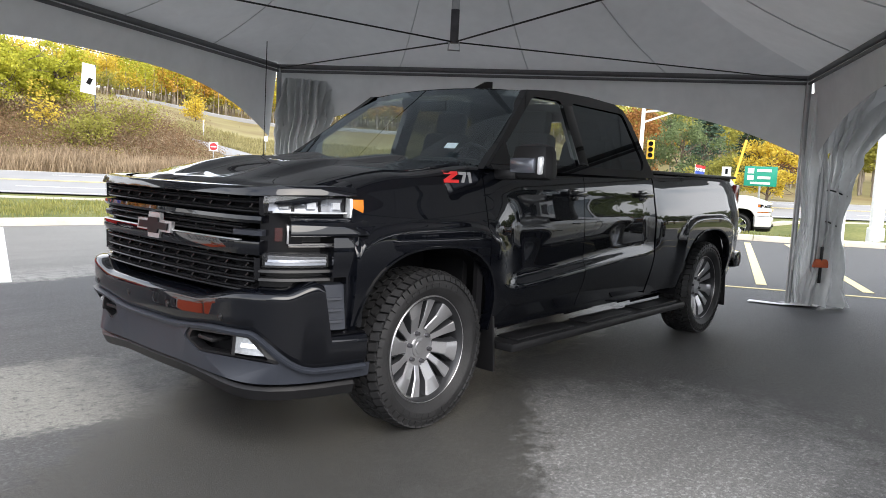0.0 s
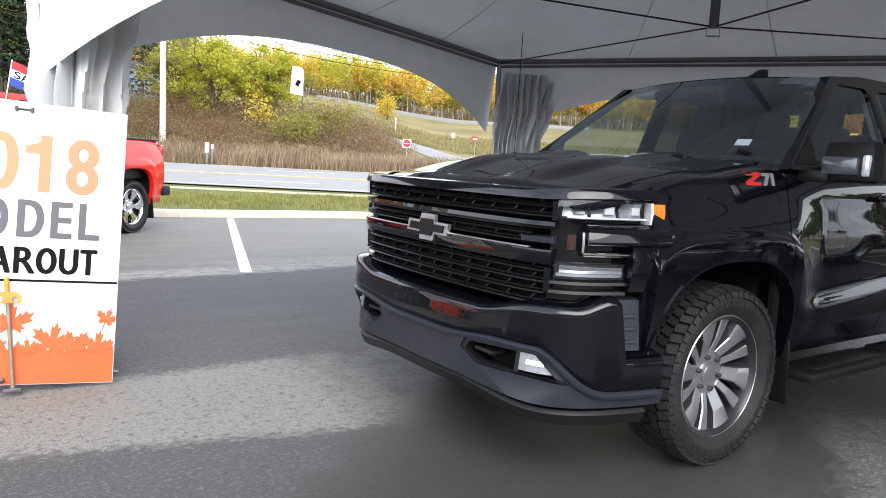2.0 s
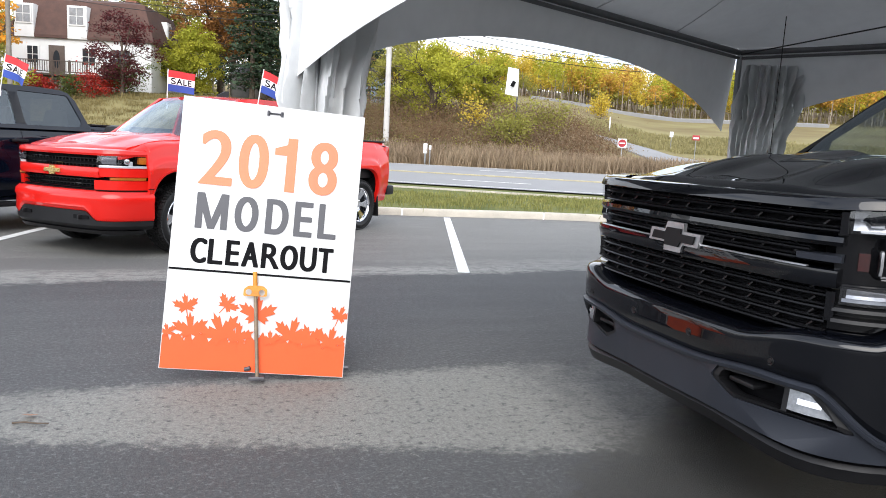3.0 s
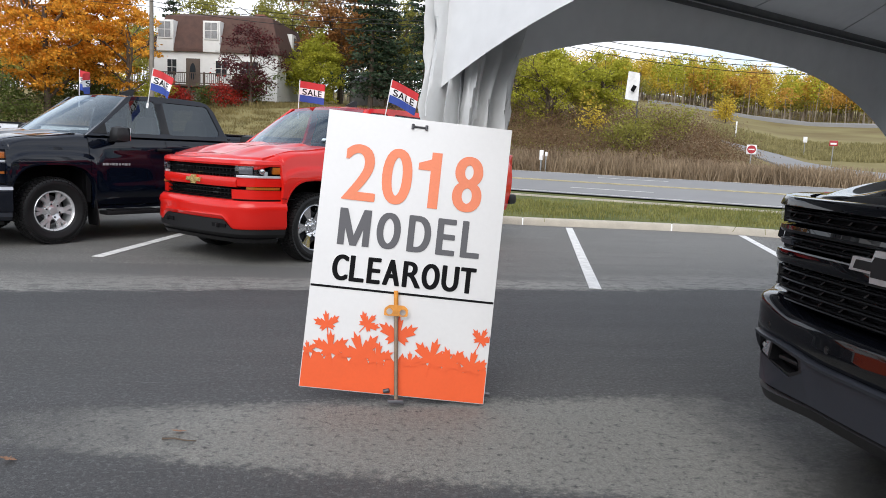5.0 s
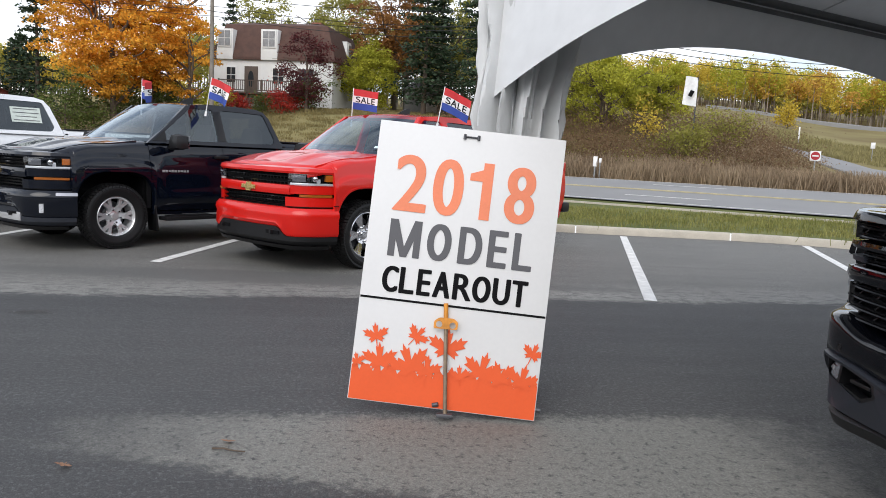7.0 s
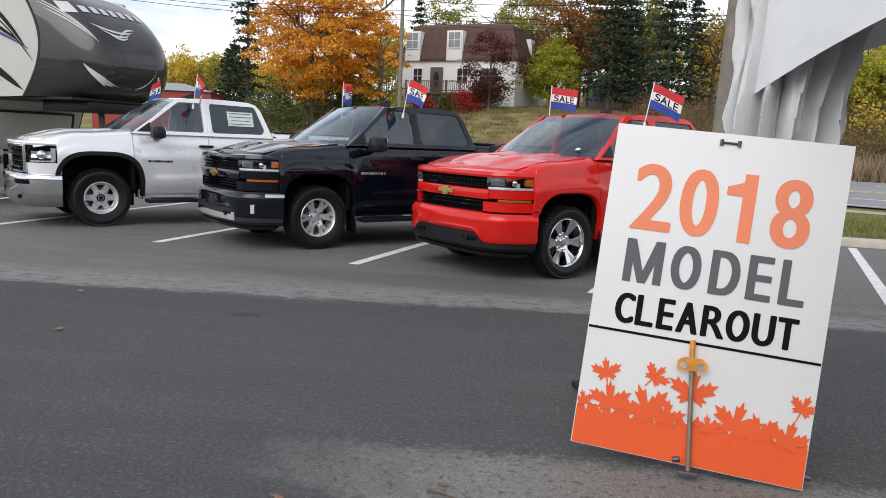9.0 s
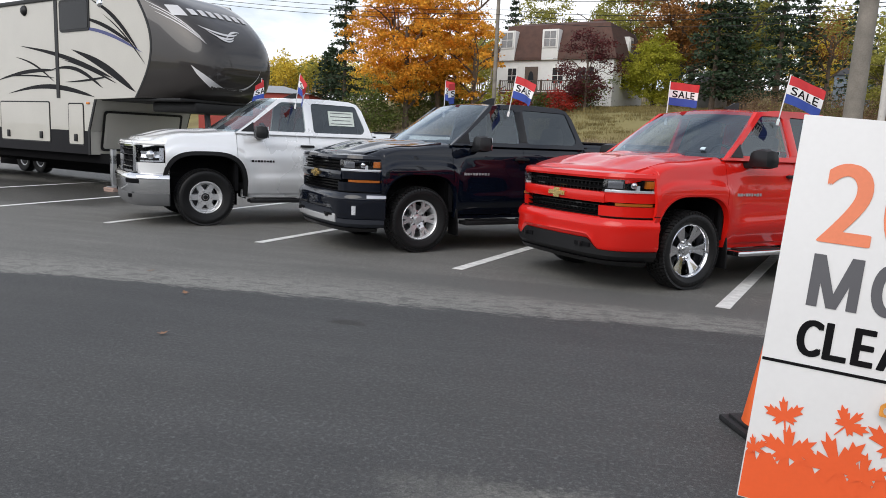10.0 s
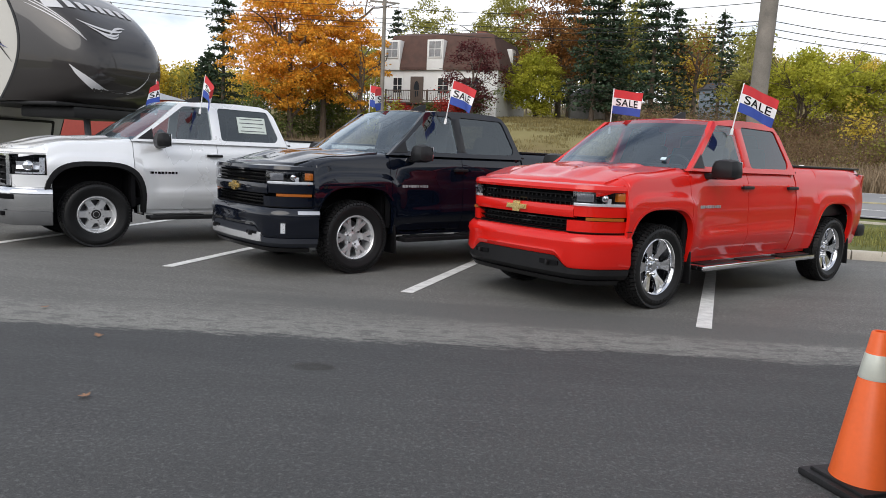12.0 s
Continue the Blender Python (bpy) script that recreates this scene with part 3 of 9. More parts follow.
def strip(name, pts, half, z, material, label, category="road marking", thickness=0.004):
    """A band on the ground along a line."""
    bm = bmesh.new()
    pts = [Vector(p) for p in pts]
    rows = []
    for k, p in enumerate(pts):
        d = (pts[min(k + 1, len(pts) - 1)] - pts[max(0, k - 1)]).normalized()
        s = Vector((-d.y, d.x)) * half
        rows.append([bm.verts.new((*(p - s), z(p - s) if callable(z) else z)), bm.verts.new((*(p + s), z(p + s) if callable(z) else z))])
    for q, w in zip(rows, rows[1:]):
        bm.faces.new((q[0], q[1], w[1], w[0]))
    thick(bm, -thickness, lambda c: (0, 0, 1))
    return tagged(part(name, bm, material), label, category, kind="structure")


def along_road(d, s):
    """A point d from the middle of the lot towards the road and s along the road to its right."""
    return (CX + d * ROAD_N[0] + s * ROAD_N[1], CY + d * ROAD_N[1] - s * ROAD_N[0])


def build_road():
    top = lambda p: 0.18 + 0.40 * smooth_step(24, 35, road_d(p[0], p[1]))
    bm = bmesh.new()
    rows = []
    for d in (23.6, 25, 26.5, 28, 29.5, 31, 32.5, 34, 35.2):
        rows.append([bm.verts.new((*along_road(d, s), top(along_road(d, s)))) for s in range(-160, 161, 10)])
    for q, w in zip(rows, rows[1:]):
        for k in range(len(q) - 1):
            bm.faces.new((q[k], q[k + 1], w[k + 1], w[k]))
    tagged(part("road", bm, M_ROAD), "pale grey asphalt highway beyond the grass strip", "road", kind="structure")
    up = lambda p: top(p) + 0.012
    for d, half, m in ((24.1, 0.06, M_LINE), (29.3, 0.06, M_YLINE), (29.6, 0.06, M_YLINE), (34.8, 0.06, M_LINE)):
        strip("road_line", [along_road(d, s) for s in range(-160, 161, 8)], half, up, m, "painted line along the highway")
    for d in (26.8, 32.2):
        for s in range(-60, 61, 9):
            strip("lane_dash", [along_road(d, s + k) for k in (0, 1.5, 3)], 0.06, up, M_LINE, "broken white lane line on the highway")
    low = lambda p: terrain(*p) + 0.05
    strip("road_kerb", [along_road(21.6, s) for s in range(-60, 61, 3)], 0.10, low, M_KERB, "pale concrete kerb at the edge of the highway", "kerb", 0.4)
    # slip road up to the right
    ramp_z = lambda p: terrain(*p) + 0.08
    strip("slip_road", [polar(az, r)[:2] for az, r in ((57.9, 57.5), (56, 54.5), (53.5, 52), (51, 50.5), (46, 48.5), (38, 46))], 2.2, ramp_z, M_ROAD, "pale slip road beyond the highway", "road", 0.3)
    strip("far_road", [polar(az, r)[:2] for az, r in ((65, 113), (62, 112), (58, 111), (54, 110), (50, 110), (44, 111))], 1.6, lambda p: terrain(*p) + 0.35, M_ROAD, "pale far road along the hillside", "road", 0.5)


def build_lines():
    """White stall lines; the stalls fan slightly with the curve of the kerb."""
    for near, far in (((-2.84, 6.50), (-1.2, 12.6)), ((-5.56, 7.25), (-4.2, 13.2)), ((-8.40, 7.87), (-7.5, 13.8)), ((-11.25, 8.45), (-10.6, 14.4)), ((-14.15, 8.9), (-13.8, 15.2)), ((-17.2, 9.6), (-17.0, 16.0)), ((-0.17, 5.78), (1.73, 12.03)), ((2.6, 5.2), (5.13, 11.55))):
        a, b = Vector(near), Vector(far)
        strip("stall_line", [a.lerp(b, t / 6) for t in range(7)], 0.065, 0.006, M_LINE, "white painted parking stall line")
    for near, far in (((7.72, 0.66), (15.45, 3.43)), ((8.35, -0.55), (16.15, 2.7)), ((9.2, -2.3), (17.6, 0.4)), ((10.0, -4.3), (18.4, -1.8))):
        a, b = Vector(near), Vector(far)
        strip("stall_line", [a.lerp(b, t / 6) for t in range(7)], 0.07, 0.006, M_YLINE, "faded yellow parking stall line")
    strip("stall_line", [Vector((6.9, 1.3)).lerp(Vector((10.2, -5.2)), t / 6) for t in range(7)], 0.05, 0.007, M_YLINE, "faded yellow line across the stall ends")


build_ground()
build_lot()
build_kerb()
build_road()
build_lines()


# ---- tent ----
TENT_C = (2.0, 1.62)
EAVE = 2.62
TENT_LEGS = {"a": (-2.34, 2.98), "b": (2.95, 5.45), "c": (6.32, -0.12), "d": (0.60, -3.0)}


NEXT_C = (4.74, -4.28)
NEXT_LEGS = {"a": (0.66, -3.12), "b": (6.38, -0.24), "c": (8.80, -5.44), "d": (3.10, -8.32)}


def build_tent(legs, mid, label, curtains, gear):
    tent = thing("event_tent", pose(mid[0], mid[1], 0), label, "tent")
    inv = Vector((mid[0], mid[1], 0))
    cs = [Vector((*legs[k], 0)) - inv for k in "abcd"]
    peak = 4.9
    # roof: four sails, sagging in a curve to the peak
    for k in range(4):
        a, b = cs[k], cs[(k + 1) % 4]

        def at(u, v):
            e = a.lerp(b, u)
            p = e * (1 - v)
            z = EAVE + 0.06 + (peak - EAVE) * (0.45 * v + 0.55 * v ** 2.4)
            return (p.x, p.y, z - 0.05 * math.sin(math.pi * u) * (1 - v))

        bm = bmesh.new()
        grid(bm, 12, 12, at)
        bmesh.ops.remove_doubles(bm, verts=bm.verts, dist=0.001)
        part("roof_panel", bm, M_FABRIC, tent)
        for su in (0.25, 0.5, 0.75):
            bm = bmesh.new()
            tube(bm, [Vector(at(su, v / 12)) - Vector((0, 0, 0.004)) for v in range(13)], 0.007, 5, cap=False)
            part("roof_seam", bm, M_SEAM, tent)
        # hanging skirt with an arched lower edge
        out = ((a + b) / 2).normalized()

        def skirt(u, v):
            e = a.lerp(b, u) + out * 0.10 * v
            s = abs(2 * u - 1)
            low = ARCH_TOP - (ARCH_TOP - ARCH_FOOT) * s ** 2.7
            top = EAVE + 0.066 - 0.05 * math.sin(math.pi * u)
            z = top + (low - top) * v
            return (e.x, e.y, z)

        if gear or k:
            bm = bmesh.new()
            grid(bm, 40, 4, skirt)
            part("skirt", bm, M_FABRIC, tent)
        # eave tubes: an upper and a lower one
        for dz, r in ((0.0, 0.03), (-0.06, 0.018)):
            bm = bmesh.new()
            tube(bm, [(*(a.lerp(b, t / 4) * 0.985).xy, EAVE + dz) for t in range(5)], r)
            part("eave_tube", bm, M_EAVE, tent)
    # legs
    for k in range(4):
        bm = bmesh.new()
        c = cs[k] * 0.985
        tube(bm, [(c.x, c.y, 0.02), (c.x, c.y, EAVE)], 0.032)
        leg = part("leg", bm, M_ALU, tent)
        bm = bmesh.new()
        box(bm, (0.2, 0.2, 0.012), (c.x, c.y, 0.010), bevel=0.003)
        part("foot_plate", bm, M_STEEL, leg)
    # hanging king post and its stays
    bm = bmesh.new()
    tube(bm, [(0, 0, 2.47), (0, 0, peak)], 0.035, 12)
    post = part("king_post", bm, M_ALU, tent)
    bm = bmesh.new()
    tube(bm, [(0, 0, 2.46), (0, 0, 2.74)], 0.037, 12)
    part("sleeve", bm, M_STEEL, post)
    bm = bmesh.new()
    tube(bm, [(-0.03, 0.03, 2.47), (-0.035, 0.035, 2.40), (0.035, -0.035, 2.40), (0.03, -0.03, 2.47)], 0.008, 6)
    part("hook_loop", bm, M_ALU, post)
    for k in range(4):
        bm = bmesh.new()
        c = cs[k] * 0.98
        tube(bm, [(0, 0, 2.47), (c.x, c.y, EAVE - 0.02)], 0.007, 6)
        part("stay_cable", bm, M_CABLE, tent)
    # gathered curtains: crumpled folds down a bent line, tied in places
    for k, (corner, yaw, rows, nf, ties) in enumerate(curtains):
        c = cs[corner] * 0.985
        rt = Vector((math.cos(radians(yaw)), math.sin(radians(yaw)), 0))
        dp = Vector((-rt.y, rt.x, 0))
        if corner == 1:
            c = c - dp * 0.17  # hangs on the inner side of the valance

        def fold(u, v):
            ang = math.pi * (1 + u)
            z = 0.03 + (rows[-1][0] - 0.03) * v
            off, hw, hd = (lerp_table([(r[0], r[q]) for r in rows], z) for q in (1, 2, 3))
            lean = 0.30 * math.sin(6.3 * v + k) + 0.22 * noise.noise((3 * math.cos(ang), 3 * math.sin(ang), 2.0 * z + 9 * k))
            wave = 2 * abs(((nf * u * 0.7 + lean) % 1) * 2 - 1) - 1
            wave = math.copysign(abs(wave) ** 0.6, wave)
            cr = noise.noise((6 * math.cos(ang) + 7 * k, 6 * math.sin(ang), z * 2.2))
            fine = noise.noise((14 * math.cos(ang) + 7 * k, 14 * math.sin(ang), z * 7))
            g = 1 + 0.20 * wave + 0.26 * cr + 0.10 * fine
            p = c + rt * (off + hw * math.cos(ang) * g) + dp * (hd * math.sin(ang) * g + (0.050 * wave + 0.040 * cr) * math.copysign(1, math.sin(ang)) * min(1, abs(math.sin(ang)) * 3))
            return (p.x, p.y, z)

        bm = bmesh.new()
        grid(bm, 90, 44, fold)
        bmesh.ops.remove_doubles(bm, verts=bm.verts, dist=0.0005)
        cur = part("curtain", bm, M_CURTAIN, tent, "gathered white vinyl side curtain")
        for z in ties:
            off, hw, hd = (lerp_table([(r[0], r[q]) for r in rows], z) for q in (1, 2, 3))
            bm = bmesh.new()
            ring = []
            for t in [2 * math.pi * q / 24 for q in range(25)]:
                p = c + rt * (off + hw * 1.20 * math.cos(t)) + dp * (hd * 1.20 * math.sin(t))
                ring.append((p.x, p.y, z + 0.03 * math.sin(2 * t)))
            tube(bm, ring, 0.009, 6)
            part("tie_strap", bm, M_TRIM, cur)
    if not gear:
        return tent
    # stake bracket at the leg and a loose strip of vinyl on the ground
    c = cs[2] * 0.985
    rt = Vector((math.cos(radians(-49)), math.sin(radians(-49)), 0))
    p = c + rt * 0.26 - Vector((-rt.y, rt.x, 0)) * 0.16
    bm = bmesh.new()
    box(bm, (0.030, 0.030, 0.42), (p.x, p.y, 0.50), bevel=0.004)
    bar = part("ratchet_bar", bm, M_TRIM, tent)
    bm = bmesh.new()
    box(bm, (0.20, 0.05, 0.10), (p.x, p.y, 0.52), (0, 0, -49), bevel=0.02, top=0.7)
    part("ratchet", bm, mat("faded_red_orange", (0.50, 0.10, 0.03), 0.5, 0, 0.2, 12, 90), bar, "faded orange ratchet")
    bm = bmesh.new()
    q = c - rt * 0.05
    plate(bm, [(-0.42, 0.02), (-0.10, -0.14), (0.22, -0.20), (0.26, -0.06), (-0.05, 0.0), (-0.36, 0.10)], place=lambda w: (q.x + rt.x * w[0] - rt.y * w[1], q.y + rt.y * w[0] + rt.x * w[1], 0.012 + 0.02 * math.sin(6 * w[0]) ** 2))
    thick(bm, -0.004, lambda w: (0, 0, 1))
    part("loose_flap", bm, M_FABRIC, tent)
    return tent


ARCH_TOP, ARCH_FOOT = 2.30, 1.72
# each: the turn of its width, then rows of height, shift along it, half-width, half-depth; folds; heights of ties
CURTAINS = [
    (0, -8, [(0.0, 0.0, 0.15, 0.12), (1.2, 0.0, 0.17, 0.12), (1.6, 0.045, 0.215, 0.12), (2.1, 0.08, 0.245, 0.10), (2.55, 0.10, 0.27, 0.08)], 9, (0.9,)),
    (1, -25, [(0.0, 0.15, 0.19, 0.13), (1.2, 0.17, 0.21, 0.13), (1.6, 0.22, 0.26, 0.12), (2.1, 0.32, 0.30, 0.11), (2.46, 0.36, 0.33, 0.09)], 17, (1.0,)),
    (2, -49, [(0.0, 0.18, 0.14, 0.06), (0.5, 0.16, 0.15, 0.05), (1.0, 0.18, 0.13, 0.05), (1.6, 0.13, 0.13, 0.05), (2.45, 0.10, 0.14, 0.05)], 2, ()),
    (2, -49, [(0.0, 0.375, 0.25, 0.18), (0.12, 0.375, 0.24, 0.18), (0.6, 0.385, 0.15, 0.13), (0.97, 0.395, 0.095, 0.08), (1.33, 0.425, 0.125, 0.09), (1.7, 0.48, 0.17, 0.10), (2.2, 0.64, 0.26, 0.11), (2.52, 0.80, 0.34, 0.10)], 7, (0.97, 1.33)),
    (3, 0, [(0.0, 0.0, 0.2, 0.2), (1.2, 0.0, 0.16, 0.16), (2.5, 0.0, 0.22, 0.22)], 8, (1.0,)),
]
build_tent(TENT_LEGS, TENT_C, "white vinyl high-peak frame tent standing over the show truck", CURTAINS, True)
build_tent(NEXT_LEGS, NEXT_C, "second white vinyl frame tent joined beside the first", (), False)


# ---- pickups: x forward from the front axle, y to the left, z up ----
def wheel(parent, at, turn, radius, width, style, rim_mat):
    """A road wheel, its outer face towards +y: hub with rim and tyre as pieces."""
    rim_r = radius * {"split": 0.685, "chrome": 0.69, "six": 0.61, "steel": 0.57}[style]
    bm = bmesh.new()
    if style == "split":
        lathe(bm, [(0.0, 0.050), (0.034, 0.049), (0.036, 0.044), (0.052, 0.043), (0.054, 0.034), (0.098, 0.034), (0.114, 0.030), (0.116, -0.06), (0.0, -0.06)], 30, "Y")
    else:
        lathe(bm, [(0.0, 0.066), (0.038, 0.066), (0.0385, 0.060), (0.046, 0.058), (0.0465, 0.036), (0.112, 0.030), (0.114, -0.06), (0.0, -0.06)], 30, "Y")
    hub = part("wheel", bm, rim_mat, parent)
    hub.matrix_local = pose(*at, 0, 0, turn)
    first = None
    for k in range(6):
        a = k * math.pi / 3 + 0.26
        if first is None:
            bm = bmesh.new()
            bmesh.ops.create_cone(bm, cap_ends=True, segments=8, radius1=0.0155, radius2=0.011, depth=0.045)
            first = nut = part("lug_nut", bm, M_STEEL if style == "split" else M_CHROME, hub)
        else:
            nut = new("lug_nut", first.data)
            nut.parent = hub
        nut.matrix_local = pose(0.080 * math.cos(a), 0.032 if style == "split" else 0.040, 0.080 * math.sin(a), -90)
    rubber = M_RUBBER if style == "split" else M_RUBBERNEW
    # tyre: carcass with separate tread blocks and raised marks on the side wall
    bm = bmesh.new()
    w = width / 2
    lathe(bm, [(rim_r, w * 0.72), (rim_r + 0.012, w * 0.84), (rim_r + 0.03, w * 0.90), (radius * 0.79, w * 0.985), (radius * 0.80, w * 1.0), (radius * 0.88, w * 0.985), (radius * 0.935, w * 0.90), (radius * 0.962, w * 0.74), (radius * 0.968, w * 0.35), (radius * 0.968, 0), (radius * 0.966, -w * 0.6), (radius * 0.94, -w * 0.9), (radius * 0.80, -w), (rim_r, -w * 0.75)], 64, "Y", cap=False)
    tyre = part("tyre", bm, rubber, hub)
    bm = bmesh.new()
    rough_tread = style in ("split", "six")
    n = 52 if rough_tread else 60
    cut = 0.80 if rough_tread else 0.84
    for k in range(n):
        for row, (y, dy, rad, lean, tilt) in enumerate(((w * 0.955, w * 0.20, radius * 0.925, -68, 0), (w * 0.76, w * 0.36, radius * 0.972, -16, 10), (w * 0.36, w * 0.34, radius * 0.983, 0, -18), (0.0, w * 0.30, radius * 0.985, 0, 14), (-w * 0.36, w * 0.34, radius * 0.983, 0, -18), (-w * 0.76, w * 0.36, radius * 0.972, 16, 10))):
            if row == 0 and not rough_tread:
                continue
            a = (k + 0.5 * (row % 2)) * 2 * math.pi / n
            ln = 2 * math.pi * radius / n * (cut if k % 2 else cut - 0.10)
            m = Matrix.Rotation(-a, 4, "Y") @ pose(rad, y, 0) @ pose(0, 0, 0, tilt, 0, -lean)
            c = bmesh.ops.create_cube(bm, size=1.0)["verts"]
            for v in c:
                v.co = m @ Vector((v.co.x * (0.024 if row else 0.012), v.co.y * dy, v.co.z * ln))
    part("tread", bm, rubber, tyre, smooth=False)
    bm = bmesh.new()
    for side in (0, 1):
        for k in range(9):
            a = math.pi * side + 0.95 + 0.15 * k
            m = Matrix.Rotation(-a, 4, "Y") @ pose(radius * 0.835, w * 0.995, 0)
            for v in bmesh.ops.create_cube(bm, size=1.0)["verts"]:
                v.co = m @ Vector((v.co.x * 0.022, v.co.y * 0.006, v.co.z * (0.034 if k % 3 else 0.022)))
    tagged(part("sidewall_marks", bm, rubber, tyre, smooth=False), kind="stuff")
    # rim: barrel, lip, brake disc behind, spokes
    bm = bmesh.new()
    lathe(bm, [(rim_r + 0.004, w * 0.74), (rim_r - 0.006, w * 0.80), (rim_r - 0.018, w * 0.72), (rim_r - 0.026, w * 0.45), (rim_r - 0.03, -w * 0.7), (rim_r, -w * 0.75)], 48, "Y", cap=False)
    rim = part("rim", bm, M_BARREL if style == "split" else rim_mat, hub)
    if style == "split":
        bm = bmesh.new()
        lathe(bm, [(rim_r + 0.003, w * 0.75), (rim_r - 0.003, w * 0.805), (rim_r - 0.009, w * 0.75), (rim_r - 0.006, w * 0.70)], 56, "Y", cap=False)
        part("rim_edge", bm, rim_mat, rim)
    bm = bmesh.new()
    lathe(bm, [(0.0, -0.07), (rim_r * 0.74, -0.07), (rim_r * 0.74, -0.09), (0.0, -0.09)], 32, "Y")
    part("brake_disc", bm, M_STEEL, hub)
    yo = w * 0.55
    bm = bmesh.new()

    def bar(a0, a1, w0, w1, r0, r1, y0, y1, d=0.03):
        """A tapered spoke from angle a0 at r0 to a1 at r1."""
        p0, p1 = Vector((math.cos(a0) * r0, y0, math.sin(a0) * r0)), Vector((math.cos(a1) * r1, y1, math.sin(a1) * r1))
        t0, t1 = Vector((-math.sin(a0), 0, math.cos(a0))), Vector((-math.sin(a1), 0, math.cos(a1)))
        vs = []
        for p, t, ww in ((p0, t0, w0), (p1, t1, w1)):
            vs += [bm.verts.new(p + t * ww / 2), bm.verts.new(p - t * ww / 2), bm.verts.new(p - t * ww * 0.62 - Vector((0, d, 0))), bm.verts.new(p + t * ww * 0.62 - Vector((0, d, 0)))]
        for q in ((0, 1, 2, 3), (7, 6, 5, 4), (0, 4, 5, 1), (1, 5, 6, 2), (2, 6, 7, 3), (3, 7, 4, 0)):
            bm.faces.new([vs[i] for i in q])

    if style == "split":
        # six broad blades, widening to the rim, and six slim ones between; each has a machined face on a dark body
        blades = []
        for k in range(6):
            a = k * math.pi / 3 + 0.1
            c = a + 0.52
            blades += [(a, a + 0.05, 0.060, 0.076, 0.100, rim_r * 0.66, 0.036, yo * 0.90), (a + 0.05, a + 0.10, 0.076, 0.135, rim_r * 0.65, rim_r * 0.99, yo * 0.90, yo * 1.10)]
            blades += [(c, c + 0.03, 0.034, 0.040, 0.100, rim_r * 0.60, 0.034, yo * 0.74), (c + 0.03, c + 0.07, 0.040, 0.070, rim_r * 0.59, rim_r * 0.99, yo * 0.74, yo * 0.98)]
        for q in blades:
            bar(*q, 0.04)
        part("spokes", bm, M_SPOKEDARK, rim)
        for k in range(0, len(blades), 2):
            bm = bmesh.new()
            for a0, a1, w0, w1, r0, r1, y0, y1 in blades[k:k + 2]:
                bar(a0 + 0.012, a1 + 0.018, w0 * 0.80, w1 * 0.76, r0, r1 - 0.003, y0 + 0.004, y1 + 0.004, 0.006)
            part("spoke_face", bm, rim_mat, rim)
    elif style == "chrome":
        for k in range(6):
            a = k * math.pi / 3
            bar(a, a, 0.085, 0.05, 0.06, rim_r * 0.55, yo * 0.45, yo * 0.75)
            for s in (-1, 1):
                bar(a + s * 0.07, a + s * 0.15, 0.04, 0.066, rim_r * 0.42, rim_r * 0.99, yo * 0.68, yo * 1.0)
    elif style == "six":
        for k in range(6):
            a = k * math.pi / 3
            bar(a, a, 0.085, 0.060, 0.06, rim_r * 0.55, yo * 0.5, yo * 0.88)
            for s in (-1, 1):
                bar(a + s * 0.05, a + s * 0.20, 0.036, 0.046, rim_r * 0.48, rim_r * 0.99, yo * 0.86, yo * 1.0)
    else:
        bm2 = [(rim_r * 0.99, yo * 1.1), (rim_r * 0.90, yo * 0.95), (rim_r * 0.84, yo * 0.45)]
        lathe(bm, [*bm2, (rim_r * 0.80, yo * 0.40)], 40, "Y", cap=False)
        for k in range(6):
            a = k * math.pi / 3
            bar(a, a, 0.085, 0.070, 0.05, rim_r * 0.88, yo * 0.75, yo * 0.62)
        lathe(bm, [(0.112, yo * 0.66), (0.108, yo * 0.80), (0.060, yo * 0.84), (0.056, yo * 0.66)], 30, "Y", cap=False)
    if style != "split":
        part("spokes", bm, rim_mat, rim)
    if style == "steel":
        bm = bmesh.new()
        lathe(bm, [(0.0, yo * 0.98), (0.030, yo * 0.97), (0.036, yo * 0.80), (0.058, yo * 0.76), (0.058, yo * 0.4), (0.0, yo * 0.4)], 24, "Y")
        part("hub_cap", bm, M_TRIM, rim)
    return hub


def arch_rise(s, cx, u):
    """How high a wheel arch stands at u, from -1 to 1 across it, as a share of its half-width."""
    n = s.get("arch_n", 2.3)
    return s.get("arch_high", (1.0, 1.0))[0 if cx == 0 else 1] * max(0.0, 1 - abs(u) ** n) ** (1 / n)


def arch_z(x, s, low):
    """The lower edge of the side at x: the sill, or the wheel arch above it."""
    z = low
    for cx, cz, r in s["arches"]:
        if abs(x - cx) < r:
            z = max(z, cz + arch_rise(s, cx, (x - cx) / r) * r)
    return z


